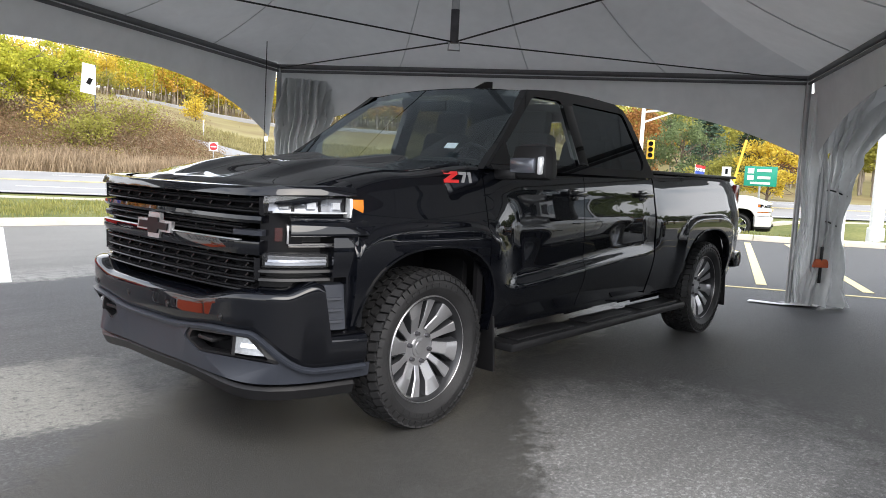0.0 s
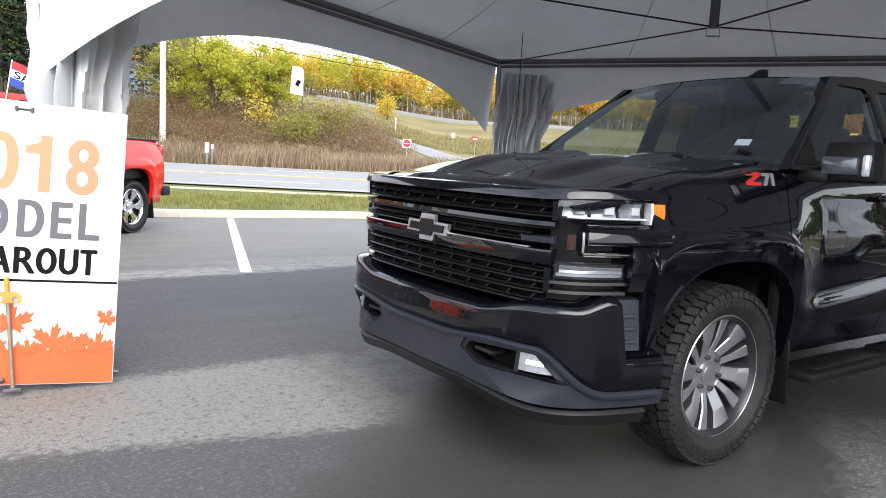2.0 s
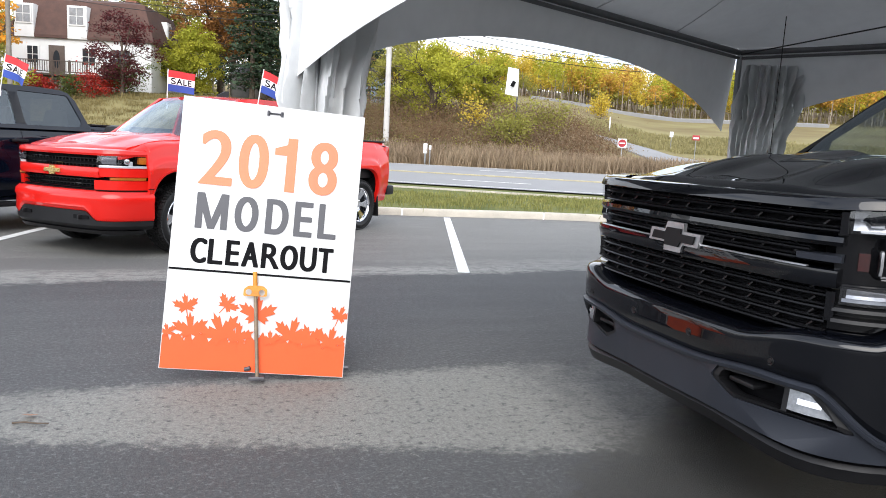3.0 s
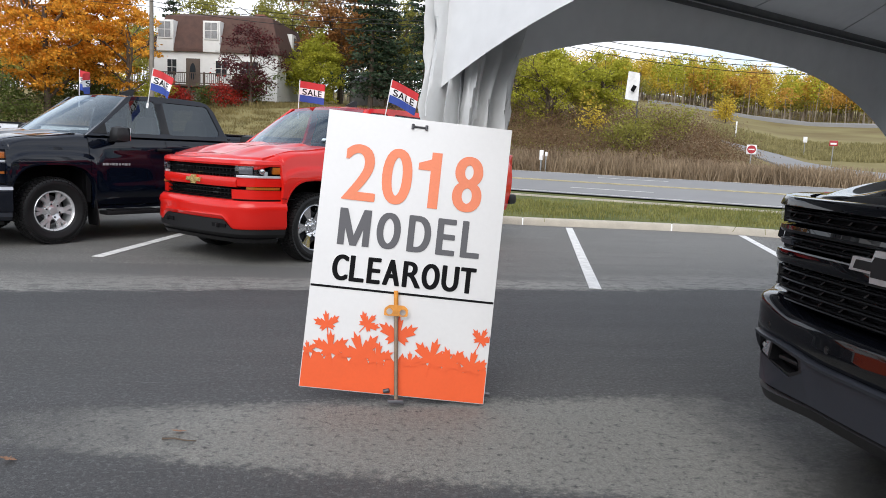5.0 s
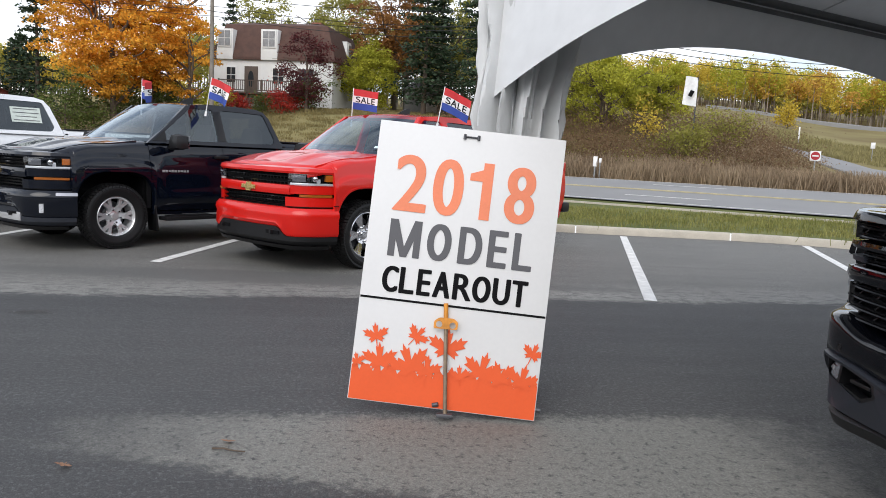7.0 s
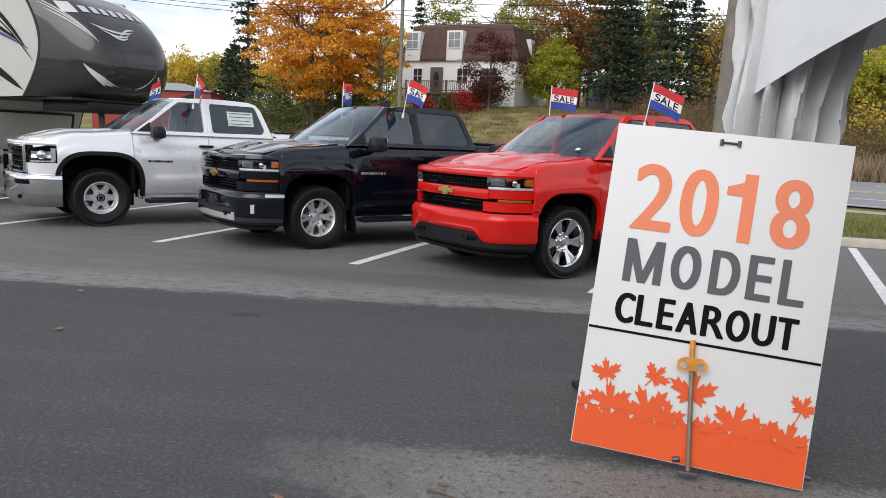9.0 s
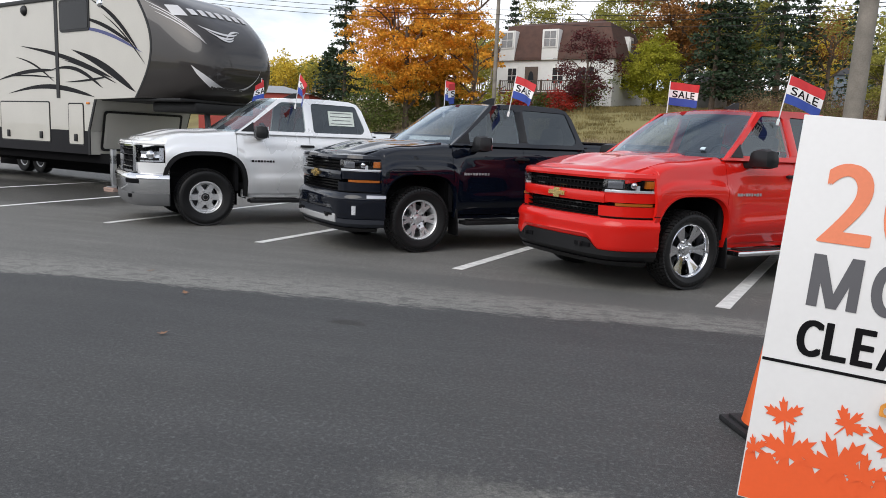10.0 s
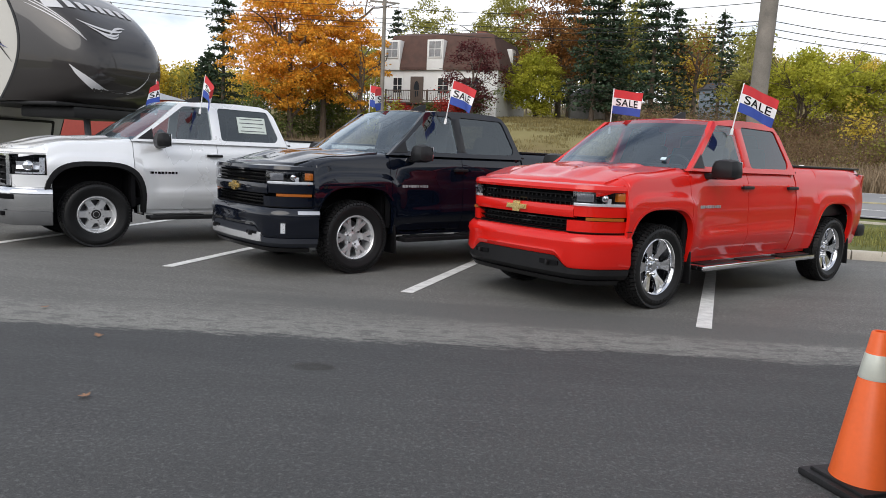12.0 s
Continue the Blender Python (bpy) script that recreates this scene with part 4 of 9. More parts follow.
def side_width(s, x, z):
    """Half the body's width at x, z: pressed creases on the doors, flares round the wheels."""
    zc = s["crease"][0] + (s["crease"][1] - s["crease"][0]) * smooth_step(-0.5, -2.5, x)
    sh = s["shoulder_z"]
    sc = s["scoop"]
    table = [(0.40, -0.085), (zc - 0.03, 0.0), (zc + 0.055, -sc), (zc + 0.22, -sc * 0.96), (sh - 0.02, -sc - 0.020), (sh + 0.015, -sc - 0.026), (sh + 0.12, -0.072), (sh + 0.30, -0.16)]
    off = sum(lerp_table(table, z + d) for d in (-0.024, -0.012, 0.0, 0.012, 0.024)) / 5
    plain = -0.10 * max(0, (z - 0.98) / 0.42) ** 2 - 0.085 * max(0, (0.92 - z) / 0.48) ** 2
    door = smooth_step(-0.50, -0.80, x) * (1 - smooth_step(-2.45, -2.75, x))
    w = s["half"] + door * off + (1 - door) * (plain + 0.5 * (off - plain) * smooth_step(sh - 0.25, sh + 0.02, z))
    for cx, cz, r in s["arches"]:
        d = (abs(x - cx) ** 4 + abs(max(0, z - cz) / arch_rise(s, cx, 0.0)) ** 4) ** 0.25
        w += s["flare"] * smooth_step(r + s.get("flare_out", 0.17), r + 0.10, d)
    if x > 0:
        w -= s["taper"] * (x / 0.9) ** 2.4
    if x < s["tail"] + 0.5:
        w -= 0.05 * ((s["tail"] + 0.5 - x) / 0.5) ** 2
    return w


def side_panel(s, name, x0, x1, top, parent, cols=18, rows=12, roll=0.0, sgn=1, low=None):
    """One body panel between x0 and x1, cut by the wheel arch, with returned edges."""
    bm = bmesh.new()
    low = s["sill"] if low is None else low
    xs = {x0 + (x1 - x0) * k / cols for k in range(cols + 1)}
    for cx, cz, r in s["arches"]:
        xs |= {x for k in range(25) for x in (cx + r * math.cos(math.pi * k / 24),) if min(x0, x1) < x < max(x0, x1)}
    xs = sorted(xs)

    def at(x, v):
        lo, hi = arch_z(x, s, low), top(x)
        z = lo + (hi - lo) * v
        y = side_width(s, x, z)
        start = s.get("roll_from", 0.86)
        if roll and v > start:
            t = (v - start) / (1 - start)
            y -= roll * t * t
        return Vector((x, sgn * y, z))

    vs = [[bm.verts.new(at(x, j / rows)) for x in xs] for j in range(rows + 1)]
    for a, b in zip(vs, vs[1:]):
        for k in range(len(xs) - 1):
            if (a[k].co - b[k].co).length + (a[k + 1].co - b[k + 1].co).length > 1e-4:
                bm.faces.new((a[k], a[k + 1], b[k + 1], b[k]))
    thick(bm, 0.035, lambda c: (0, -sgn, 0))
    return part(name, bm, s["paint"], parent)


def nose_x(s, y):
    """How far forward the front lies at y."""
    a = abs(y)
    return s["nose"] - s["bow"] * (a / 0.9) ** 2 - s["corner"] * (a / 0.95) ** s["bend"]


def ahead(s, y, o):
    """A point o outwards from the plan of the nose at y."""
    dx = (nose_x(s, y + 0.01) - nose_x(s, y - 0.01)) / 0.02
    n = Vector((1, -dx)).normalized()
    return (nose_x(s, y) + o * n.x, y + o * n.y)


def sweep(s, bm, profile, y0, y1, n=24, end=0.0):
    """A moulding across the front: a closed profile of (set forward, z) swept along the plan of the nose."""
    rows = []
    for k in range(n + 1):
        y = y0 + (y1 - y0) * k / n
        x = nose_x(s, y)
        dx = (nose_x(s, y + 0.01) - nose_x(s, y - 0.01)) / 0.02
        nrm = Vector((1, -dx)).normalized()
        rows.append([bm.verts.new((x + o * nrm.x, y + o * nrm.y, z(y) if callable(z) else z)) for o, z in profile])
    m = len(profile)
    for q, w in zip(rows, rows[1:]):
        for i in range(m):
            bm.faces.new((q[i], q[(i + 1) % m], w[(i + 1) % m], w[i]))
    bm.faces.new(rows[0])
    bm.faces.new(rows[-1])
    return bm


def bowtie(s, parent, at_x, z, size, rim_m, fill_m):
    """A plain cross-shaped badge: slanted bar with a block, rimmed."""
    shape = [(-1.0, -0.16), (-0.36, -0.16), (-0.36, -0.36), (0.28, -0.36), (0.36, -0.16), (0.92, -0.16), (1.0, 0.16), (0.36, 0.16), (0.36, 0.36), (-0.28, 0.36), (-0.36, 0.16), (-0.92, 0.16)]
    for k, (m, push, nm) in enumerate(((rim_m, 0.0, "badge"), (fill_m, 0.008, "badge_fill"))):
        f = 1 - 0.17 * k
        bm = bmesh.new()
        plate(bm, [(px * size * f, pz * size * (f if k == 0 else 0.62)) for px, pz in shape], place=lambda p: (at_x + push, p[0], z + p[1]))
        thick(bm, -0.018, lambda c: (1, 0, 0))
        parent = part(nm, bm, m, parent, smooth=False)


def pickup(s, m):
    t = thing(s["name"], m, s["label"], "pickup truck", s.get("group", ""))
    wb, nose, tail = s["wb"], s["nose"], -s["wb"] - s["over"]
    s["tail"] = tail
    rad = s["radius"]
    s["arches"] = [(0, rad, rad + s["gap"]), (-wb, rad, rad + s["gap"] - 0.01)]
    P, belt, roof = s["paint"], s["belt"], s["roof"]
    cabf, split, cabr = -0.44, s["split"], s["cab_rear"]
    hood_z = s["hood"]

    def fender_top(x):
        return lerp_table([(-0.46, s["shoulder"][0]), (0.2, s["shoulder"][1]), (0.9, s["shoulder"][2])], x)

    def door_top(x):
        return belt + 0.02 * (cabf - x) / 2.2

    for sg, tag in ((1, "left"), (-1, "right")):
        fe = side_panel(s, "fender", cabf + 0.004, s["fend_x"], fender_top, t, 20, 26 * s.get("dense", 1), 0.10, sg)
        d1 = side_panel(s, "front_door", split + 0.004, cabf - 0.004, door_top, t, 16, 34 * s.get("dense", 1), 0.02, sg, s["sill"] + 0.02)
        d2 = side_panel(s, "rear_door", cabr + 0.004, split - 0.004, door_top, t, 16, 34 * s.get("dense", 1), 0.02, sg, s["sill"] + 0.02)
        bed = side_panel(s, "bed_side", tail + 0.04, cabr - 0.02, lambda x: s["rail"], t, 26, 30 * s.get("dense", 1), 0.03, sg)
        # sill below the doors
        bm = bmesh.new()
        box(bm, (wb - 2 * rad - 0.25, 0.12, 0.12), (-wb / 2, sg * (s["half"] - 0.16), s["sill"] + 0.02), bevel=0.02)
        part("sill", bm, P, t)
        # bed rail cap
        bm = bmesh.new()
        box(bm, (cabr - 0.05 - tail - 0.06, 0.09, 0.025), ((cabr + tail) / 2 - 0.01, sg * (side_width(s, (cabr + tail) / 2, s["rail"]) - 0.055), s["rail"] + 0.008), bevel=0.008)
        part("bed_rail", bm, M_TRIM, t)
        # door handles: cup and grip
        for door, hx in ((d1, split + s["handle_in"]), (d2, cabr + s["handle_in"] + 0.05)):
            hz = belt - s["handle_drop"]
            hy = sg * side_width(s, hx, hz)
            bm = bmesh.new()
            box(bm, (0.12, 0.02, 0.085), (hx, hy - sg * 0.004, hz), bevel=0.009)
            part("handle_cup", bm, s["trim_paint"], door)
            bm = bmesh.new()
            box(bm, (0.22, 0.028, 0.036), (hx, hy + sg * 0.028, hz + 0.008), bevel=0.011)
            box(bm, (0.03, 0.035, 0.03), (hx + 0.085, hy + sg * 0.012, hz + 0.006), bevel=0.006)
            part("door_handle", bm, s["handle_mat"], door)
        # wheel arch trim, liner and mud flap
        for cx, cz, r in s["arches"]:
            bm = bmesh.new()
            rows = []
            for k in range(29):
                a = math.pi * (k / 28 * 1.06 - 0.03)
                pr = []
                for dr, dy in ((0.0, 0.004), (s["lip"], 0.008), (s["lip"], -0.03), (-0.012, -0.05)):
                    x = cx + (r + dr) * math.cos(a)
                    z = max(cz + (r + dr) * math.sin(a), s["sill"] - 0.02) if math.sin(a) < 0.1 else cz + arch_rise(s, cx, math.cos(a)) * (r + dr)
                    pr.append(bm.verts.new((x, sg * (side_width(s, x, z) + dy), z)))
                rows.append(pr)
            for q, w in zip(rows, rows[1:]):
                for i in range(4):
                    bm.faces.new((q[i], q[(i + 1) % 4], w[(i + 1) % 4], w[i]))
            part("arch_lip", bm, s["lip_mat"], t)
            bm = bmesh.new()
            grid(bm, 20, 1, lambda u, v: (cx + (r + 0.02) * math.cos(math.pi * u), sg * (s["half"] - 0.05 - 0.42 * v), cz - 0.02 + (r + 0.035) * arch_rise(s, cx, math.cos(math.pi * u))))
            grid(bm, 1, 1, lambda u, v: (cx - r + 2 * r * u, sg * (s["half"] - 0.47), cz - 0.15 + (r * arch_rise(s, cx, 0.0) + 0.19) * v))
            part("wheel_well", bm, M_DARK, t)
            if s["wheel_style"] == "steel":
                continue
            bm = bmesh.new()
            box(bm, (0.02, 0.24, 0.34), (cx - r - 0.03, sg * (s["half"] - 0.14), 0.36), (0, 6, 0), bevel=0.006)
            part("mud_flap", bm, M_TRIM, t)
        wheel(t, (0, sg * s["track"], rad), 0 if sg > 0 else 180, rad, s["tyre_w"], s["wheel_style"], s["rim_mat"])
        wheel(t, (-wb, sg * s["track"], rad), 0 if sg > 0 else 180, rad, s["tyre_w"], s["wheel_style"], s["rim_mat"])
        # cab side frame with the window openings
        lean = lambda p: (p[0], sg * (s["half"] - 0.055 - (p[1] - belt) * 0.40), p[1])
        cr = cabr + 0.02
        front_win = fillet([(-0.56, belt + 0.03), (split + 0.055, belt + 0.03), (split + 0.055, roof - 0.078), (-1.15, roof - 0.082)], 0.045)
        rear_win = fillet([(split - 0.07, belt + 0.03), (cr + 0.15, belt + 0.035), (cr + 0.10, belt + 0.10), (cr + 0.22, roof - 0.088), (split - 0.07, roof - 0.078)], 0.05)
        frame_line = [(-0.42, belt - 0.02), (-0.72, belt + 0.20), (-1.10, roof - 0.045), (-1.45, roof - 0.012), (-1.9, roof - 0.006), (cr + 0.32, roof - 0.02), (cr + 0.20, roof - 0.055), (cr + 0.12, roof - 0.15), (cr - 0.0, belt + 0.05), (cr - 0.02, belt - 0.02)]
        bm = bmesh.new()
        plate(bm, frame_line, (front_win, rear_win), lean)
        thick(bm, 0.05, lambda c: (0, -sg, 0))
        part("cab_side_frame", bm, P, t, smooth=False)
        bm = bmesh.new()
        box(bm, (0.122, 0.008, roof - belt - 0.115), (split - 0.0075, sg * (s["half"] - 0.055 - (roof - belt) * 0.2 + 0.012), (belt + roof) / 2 - 0.03), (sg * 21.8, 0, 0), bevel=0.004)
        part("door_pillar", bm, s["pillar_mat"], t)
        for nm, wl_, g in (("front_window", front_win, s["side_glass"]), ("rear_window", rear_win, M_TINT)):
            bm = bmesh.new()
            plate(bm, wl_, (), lambda p: (p[0], sg * (s["half"] - 0.066 - (p[1] - belt) * 0.40), p[1]))
            pane(nm, bm, g, t, Vector((-1.5, 0, 1.0)))
        # dark sail at the foot of the pillar, seals behind the panel gaps
        bm = bmesh.new()
        plate(bm, [(-0.50, belt + 0.012), (-0.70, belt + 0.012), (-0.70, belt + 0.155)], (), lambda p: (p[0], sg * (s["half"] - 0.050 - (p[1] - belt) * 0.40), p[1]))
        thick(bm, 0.02, lambda c: (0, -sg, 0))
        part("mirror_sail", bm, M_TRIM, t, smooth=False)
        for gx, top in ((cabf, belt - 0.24), (split, belt - 0.10), (cabr - 0.008, belt - 0.06)):
            bm = bmesh.new()
            box(bm, (0.05, 0.03, top - s["sill"] - 0.06), (gx, sg * (side_width(s, gx, 0.9) - 0.085), (top + s["sill"] + 0.06) / 2))
            part("door_seal", bm, M_DARK, t, smooth=False)
        # mirror on its arm
        mx, mz = s["mirror_at"]
        if sg < 0:
            mx, mz = mx + s.get("right_mirror", (0, 0))[0], mz + s.get("right_mirror", (0, 0))[1]
        bm = bmesh.new()
        deep = s.get("mirror_deep", 0.12)
        box(bm, (deep, 0.30, 0.20), (mx + deep / 2 - 0.06, sg * (s["half"] + 0.17), mz), (0, 0, sg * -10), bevel=min(0.078, deep * 0.42), top=0.86)
        mir = part("side_mirror", bm, M_TRIM if s["mirror_mat"] is not M_TRIM else s["mirror_mat"], t)
        if s["mirror_mat"] is not M_TRIM:
            bm = bmesh.new()
            box(bm, (0.05, 0.19, 0.090), (mx + 0.048, sg * (s["half"] + 0.135), mz - 0.022), (0, 0, sg * -10), bevel=0.02)
            part("mirror_cap", bm, s["mirror_mat"], mir, "black mirror cap, sky reflection put into its grey colour")
            bm = bmesh.new()
            box(bm, (0.06, 0.040, 0.105), (mx + 0.050, sg * (s["half"] + 0.262), mz - 0.020), (0, 0, sg * -10), bevel=0.018)
            part("mirror_lamp", bm, M_LAMPWHITE, mir)
        bm = bmesh.new()
        box(bm, (0.10, 0.16, 0.06), (mx, sg * (s["half"] - 0.0), mz - 0.075), (0, 0, 0), bevel=0.02)
        part("mirror_arm", bm, M_TRIM, mir)
        bm = bmesh.new()
        box(bm, (0.006, 0.24, 0.16), (mx - 0.062, sg * (s["half"] + 0.16), mz), (0, 0, sg * -10), bevel=0.002)
        part("mirror_glass", bm, M_CHROME, mir)
        # step bar with tread pads and brackets
        bm = bmesh.new()
        x0, x1 = -(rad + 0.20), -wb + rad + 0.22
        box(bm, (x0 - x1, 0.20, 0.055), ((x0 + x1) / 2, sg * (s["half"] - 0.015), s["step_z"]), bevel=0.02)
        stp = part("running_board", bm, s["step_mat"], t)
        for k in range(3):
            bm = bmesh.new()
            ln = (x0 - x1) / 3 - 0.18
            box(bm, (ln, 0.15, 0.012), (x0 - (x0 - x1) * (k + 0.5) / 3, sg * (s["half"] - 0.025), s["step_z"] + 0.034), bevel=0.004)
            part("step_pad", bm, M_TRIM, stp)
            bm = bmesh.new()
            box(bm, (0.07, 0.22, 0.03), (x0 - (x0 - x1) * (k + 0.5) / 3, sg * (s["half"] - 0.22), s["step_z"] + 0.05), (sg * 22, 0, 0), bevel=0.006)
            part("bracket", bm, M_TRIM, stp)
        # tail lamp
        bm = bmesh.new()
        box(bm, (0.10, 0.11, 0.40), (tail + 0.055, sg * (s["half"] - 0.125), s["rail"] - 0.26), bevel=0.02)
        part("tail_lamp", bm, M_REDLENS, t)

    # hood: crown and two raised ridges
    def hood_at(u, v):
        x = -0.22 + (nose_x(s, 0) - 0.07 + 0.22) * v
        y = (u * 2 - 1) * (side_width(s, x, hood_z) - 0.085 - 0.02 * v)
        back = nose_x(s, y) - nose_x(s, 0)
        x += back * v ** 2 - 0.10 * (1 - v) * (abs(u * 2 - 1)) ** 2
        edge = fender_top(min(0.9, x))
        c = 1 - (u * 2 - 1) ** 2
        z = edge + 0.004 + s["crown"] * c ** 0.8 * (0.5 + 0.5 * v ** 0.5)
        a = abs(u * 2 - 1)
        z += s["ridge"] * smooth_step(0.62, 0.52, a) * smooth_step(1.02, 0.6, v) - s["ridge"] * 0.8 * smooth_step(0.36, 0.20, a) * smooth_step(1.0, 0.7, v)
        z -= 0.06 * smooth_step(0.90, 1.0, v) ** 2
        return (x, y, z)

    for sg in (1, -1):
        # rounded corner between the hood's edge, the fender and the lamp
        bm = bmesh.new()

        def corner(u, v):
            x = s["fend_x"] - 0.03 + (nose_x(s, 0.80) + 0.01 - s["fend_x"]) * v
            yo = min(side_width(s, x, hood_z) - 0.012, 0.955)
            while nose_x(s, yo) < x - 0.002 and yo > 0.3:
                yo -= 0.004
            yi = (side_width(s, x, hood_z) - 0.085 - 0.02 * v) * 0.97
            yi = min(yi, yo - 0.01)
            z0 = fender_top(min(0.9, x)) - 0.006 - 0.02 * v
            return (x, sg * (yi + (yo - yi) * u), z0 - s.get("corner_drop", 0.05) * u ** 3)

        grid(bm, 8, 10, corner)
        thick(bm, -0.03, lambda c: (0, 0, 1))
        part("fender_corner", bm, P, t)
    bm = bmesh.new()
    grid(bm, 36, 28, hood_at)
    thick(bm, -0.03, lambda c: (0, 0, 1))
    part("hood", bm, P, t)

    # windscreen, roof, back of the cab
    def screen(u, v):
        a = u * 2 - 1
        y = a * ((s["half"] - 0.10) * (1 - v) + (s["half"] - 0.055 - (roof - 0.05 - belt) * 0.40 - 0.015) * v)
        x = (-0.22 - 0.24 * a * a) * (1 - v) + (-1.06 - 0.07 * a * a) * v
        z = (belt - 0.005) * (1 - v) + (roof - 0.02 - 0.03 * a * a) * v + 0.02 * math.sin(math.pi * v)
        return (x, y, z)

    bm = bmesh.new()
    grid(bm, 16, 10, screen)
    pane("windscreen", bm, M_WIND, t, Vector((-1.5, 0, 1.0)))
    bm = bmesh.new()
    grid(bm, 16, 2, lambda u, v: Vector(screen(u, 0)) + Vector((0.14 * (1 - v) + 0.01, 0, -0.035 + 0.02 * v)))
    part("cowl", bm, M_TRIM, t)

    def roof_at(u, v):
        a = u * 2 - 1
        hw = s["half"] - 0.055 - (roof - 0.02 - belt) * 0.40
        x0 = -1.055 - 0.07 * a * a
        x1 = cabr + 0.20
        x = x0 + (x1 - x0) * v
        z = roof - 0.02 - 0.03 * a * a + 0.045 * (1 - a ** 2) * math.sin(math.pi * min(1, v * 1.25) ** 0.6 * 0.5) - 0.04 * max(0, v - 0.8) / 0.2
        return (x, a * hw, z)

    bm = bmesh.new()
    grid(bm, 16, 14, roof_at)
    thick(bm, -0.04, lambda c: (0, 0, 1))
    part("roof", bm, P, t)
    bm = bmesh.new()
    hw0, hw1 = s["half"] - 0.055 - (roof - belt) * 0.40, s["half"] - 0.07
    back = lambda p: (cabr + 0.20 - 0.21 * (roof - 0.05 - p[1]) / (roof - 0.05 - belt + 0.35), p[0], p[1])
    hole = fillet([(-0.58, belt + 0.10), (0.58, belt + 0.10), (0.52, roof - 0.14), (-0.52, roof - 0.14)], 0.05)
    plate(bm, [(-hw1, belt - 0.35), (hw1, belt - 0.35), (hw1, belt), (hw0, roof - 0.06), (-hw0, roof - 0.06), (-hw1, belt)], (hole,), back)
    thick(bm, 0.04, lambda c: (1, 0, 0))
    part("cab_back", bm, P, t, smooth=False)
    bm = bmesh.new()
    plate(bm, hole, (), lambda p: Vector(back(p)) + Vector((0.015, 0, 0)))
    pane("back_window", bm, M_SIDEGLASS, t, Vector((-1.5, 0, 1.0)))
    # fin aerial
    bm = bmesh.new()
    vs = [bm.verts.new(p) for p in ((-1.42, 0, roof + 0.02), (-1.64, 0.035, roof + 0.02), (-1.64, -0.035, roof + 0.02), (-1.60, 0.012, roof + 0.10), (-1.67, 0.012, roof + 0.105), (-1.67, -0.012, roof + 0.105), (-1.60, -0.012, roof + 0.10))]
    bmesh.ops.convex_hull(bm, input=vs)
    part("roof_aerial", bm, M_TRIM, t)
    # cabin: floor, dash, steering wheel, seats
    bm = bmesh.new()
    box(bm, (2.1, 1.66, 0.10), (-1.55, 0, s["sill"] + 0.12), bevel=0.02)
    box(bm, (0.04, 1.66, 0.75), (-0.44, 0, 0.80))
    part("cabin_floor", bm, M_DARK, t)
    bm = bmesh.new()
    box(bm, (0.55, 1.60, 0.28), (-0.62, 0, belt - 0.17), bevel=0.06)
    box(bm, (0.25, 0.40, 0.09), (-0.72, 0.40, belt + 0.0), bevel=0.035)
    part("dashboard", bm, M_TRIM, t)
    bm = bmesh.new()
    ring = [(0.19 * math.cos(a), 0.19 * math.sin(a)) for a in [2 * math.pi * k / 20 for k in range(21)]]
    tube(bm, [(-1.0 + 0.4 * q * 0.5, 0.40 + p, belt - 0.03 + q * 0.9) for p, q in ring], 0.016, 6, cap=False)
    box(bm, (0.05, 0.14, 0.12), (-0.985, 0.40, belt - 0.03), (0, -24, 0), bevel=0.015)
    box(bm, (0.02, 0.36, 0.03), (-0.995, 0.40, belt - 0.03), (0, -24, 0), bevel=0.006)
    part("steering_wheel", bm, M_TRIM, t)
    for sx, ys in ((-1.45, (0.40, -0.40)), (-2.25, (0.42, -0.42))):
        for sy in ys:
            bm = bmesh.new()
            box(bm, (0.50, 0.50, 0.16), (sx + 0.15, sy, 0.98), bevel=0.05)
            box(bm, (0.15, 0.48, 0.58), (sx - 0.14, sy, belt - 0.02), (0, -12, 0), bevel=0.06, top=0.86)
            seat = part("seat", bm, M_SEAT, t)
            bm = bmesh.new()
            box(bm, (0.10, 0.27, 0.18), (sx - 0.24, sy, belt + 0.34), (0, -8, 0), bevel=0.045)
            part("headrest", bm, M_SEAT, seat)
    bm = bmesh.new()
    box(bm, (0.03, 0.24, 0.07), (-1.02, 0, roof - 0.14), (0, 10, 0), bevel=0.015)
    part("inside_mirror", bm, M_TRIM, t)
    # bed: floor and inner walls, tailgate, bumper
    bm = bmesh.new()
    bl = cabr - 0.05 - tail
    box(bm, (bl, 1.70, 0.05), ((cabr + tail) / 2, 0, 0.85))
    box(bm, (0.04, 1.80, 0.52), (cabr - 0.05, 0, 1.11))
    for sg in (-1, 1):
        box(bm, (bl, 0.03, 0.52), ((cabr + tail) / 2, sg * 0.86, 1.11))
    part("bed_box", bm, M_TRIM, t)
    bm = bmesh.new()
    box(bm, (0.06, 1.46, s["rail"] - 0.80), (tail + 0.05, 0, (s["rail"] + 0.80) / 2), bevel=0.02)
    gate = part("tailgate", bm, P, t)
    bm = bmesh.new()
    box(bm, (0.016, 0.24, 0.07), (tail + 0.016, 0, s["rail"] - 0.12), bevel=0.006)
    part("tailgate_handle", bm, M_TRIM, gate)
    bm = bmesh.new()
    box(bm, (0.22, 1.90, 0.17), (tail - 0.04, 0, 0.62), bevel=0.05)
    part("rear_bumper", bm, s["bumper_mat"], t)
    # frame rails and axles under the body
    bm = bmesh.new()
    box(bm, (wb + 1.2, 0.9, 0.16), (-wb / 2, 0, 0.50), bevel=0.03)
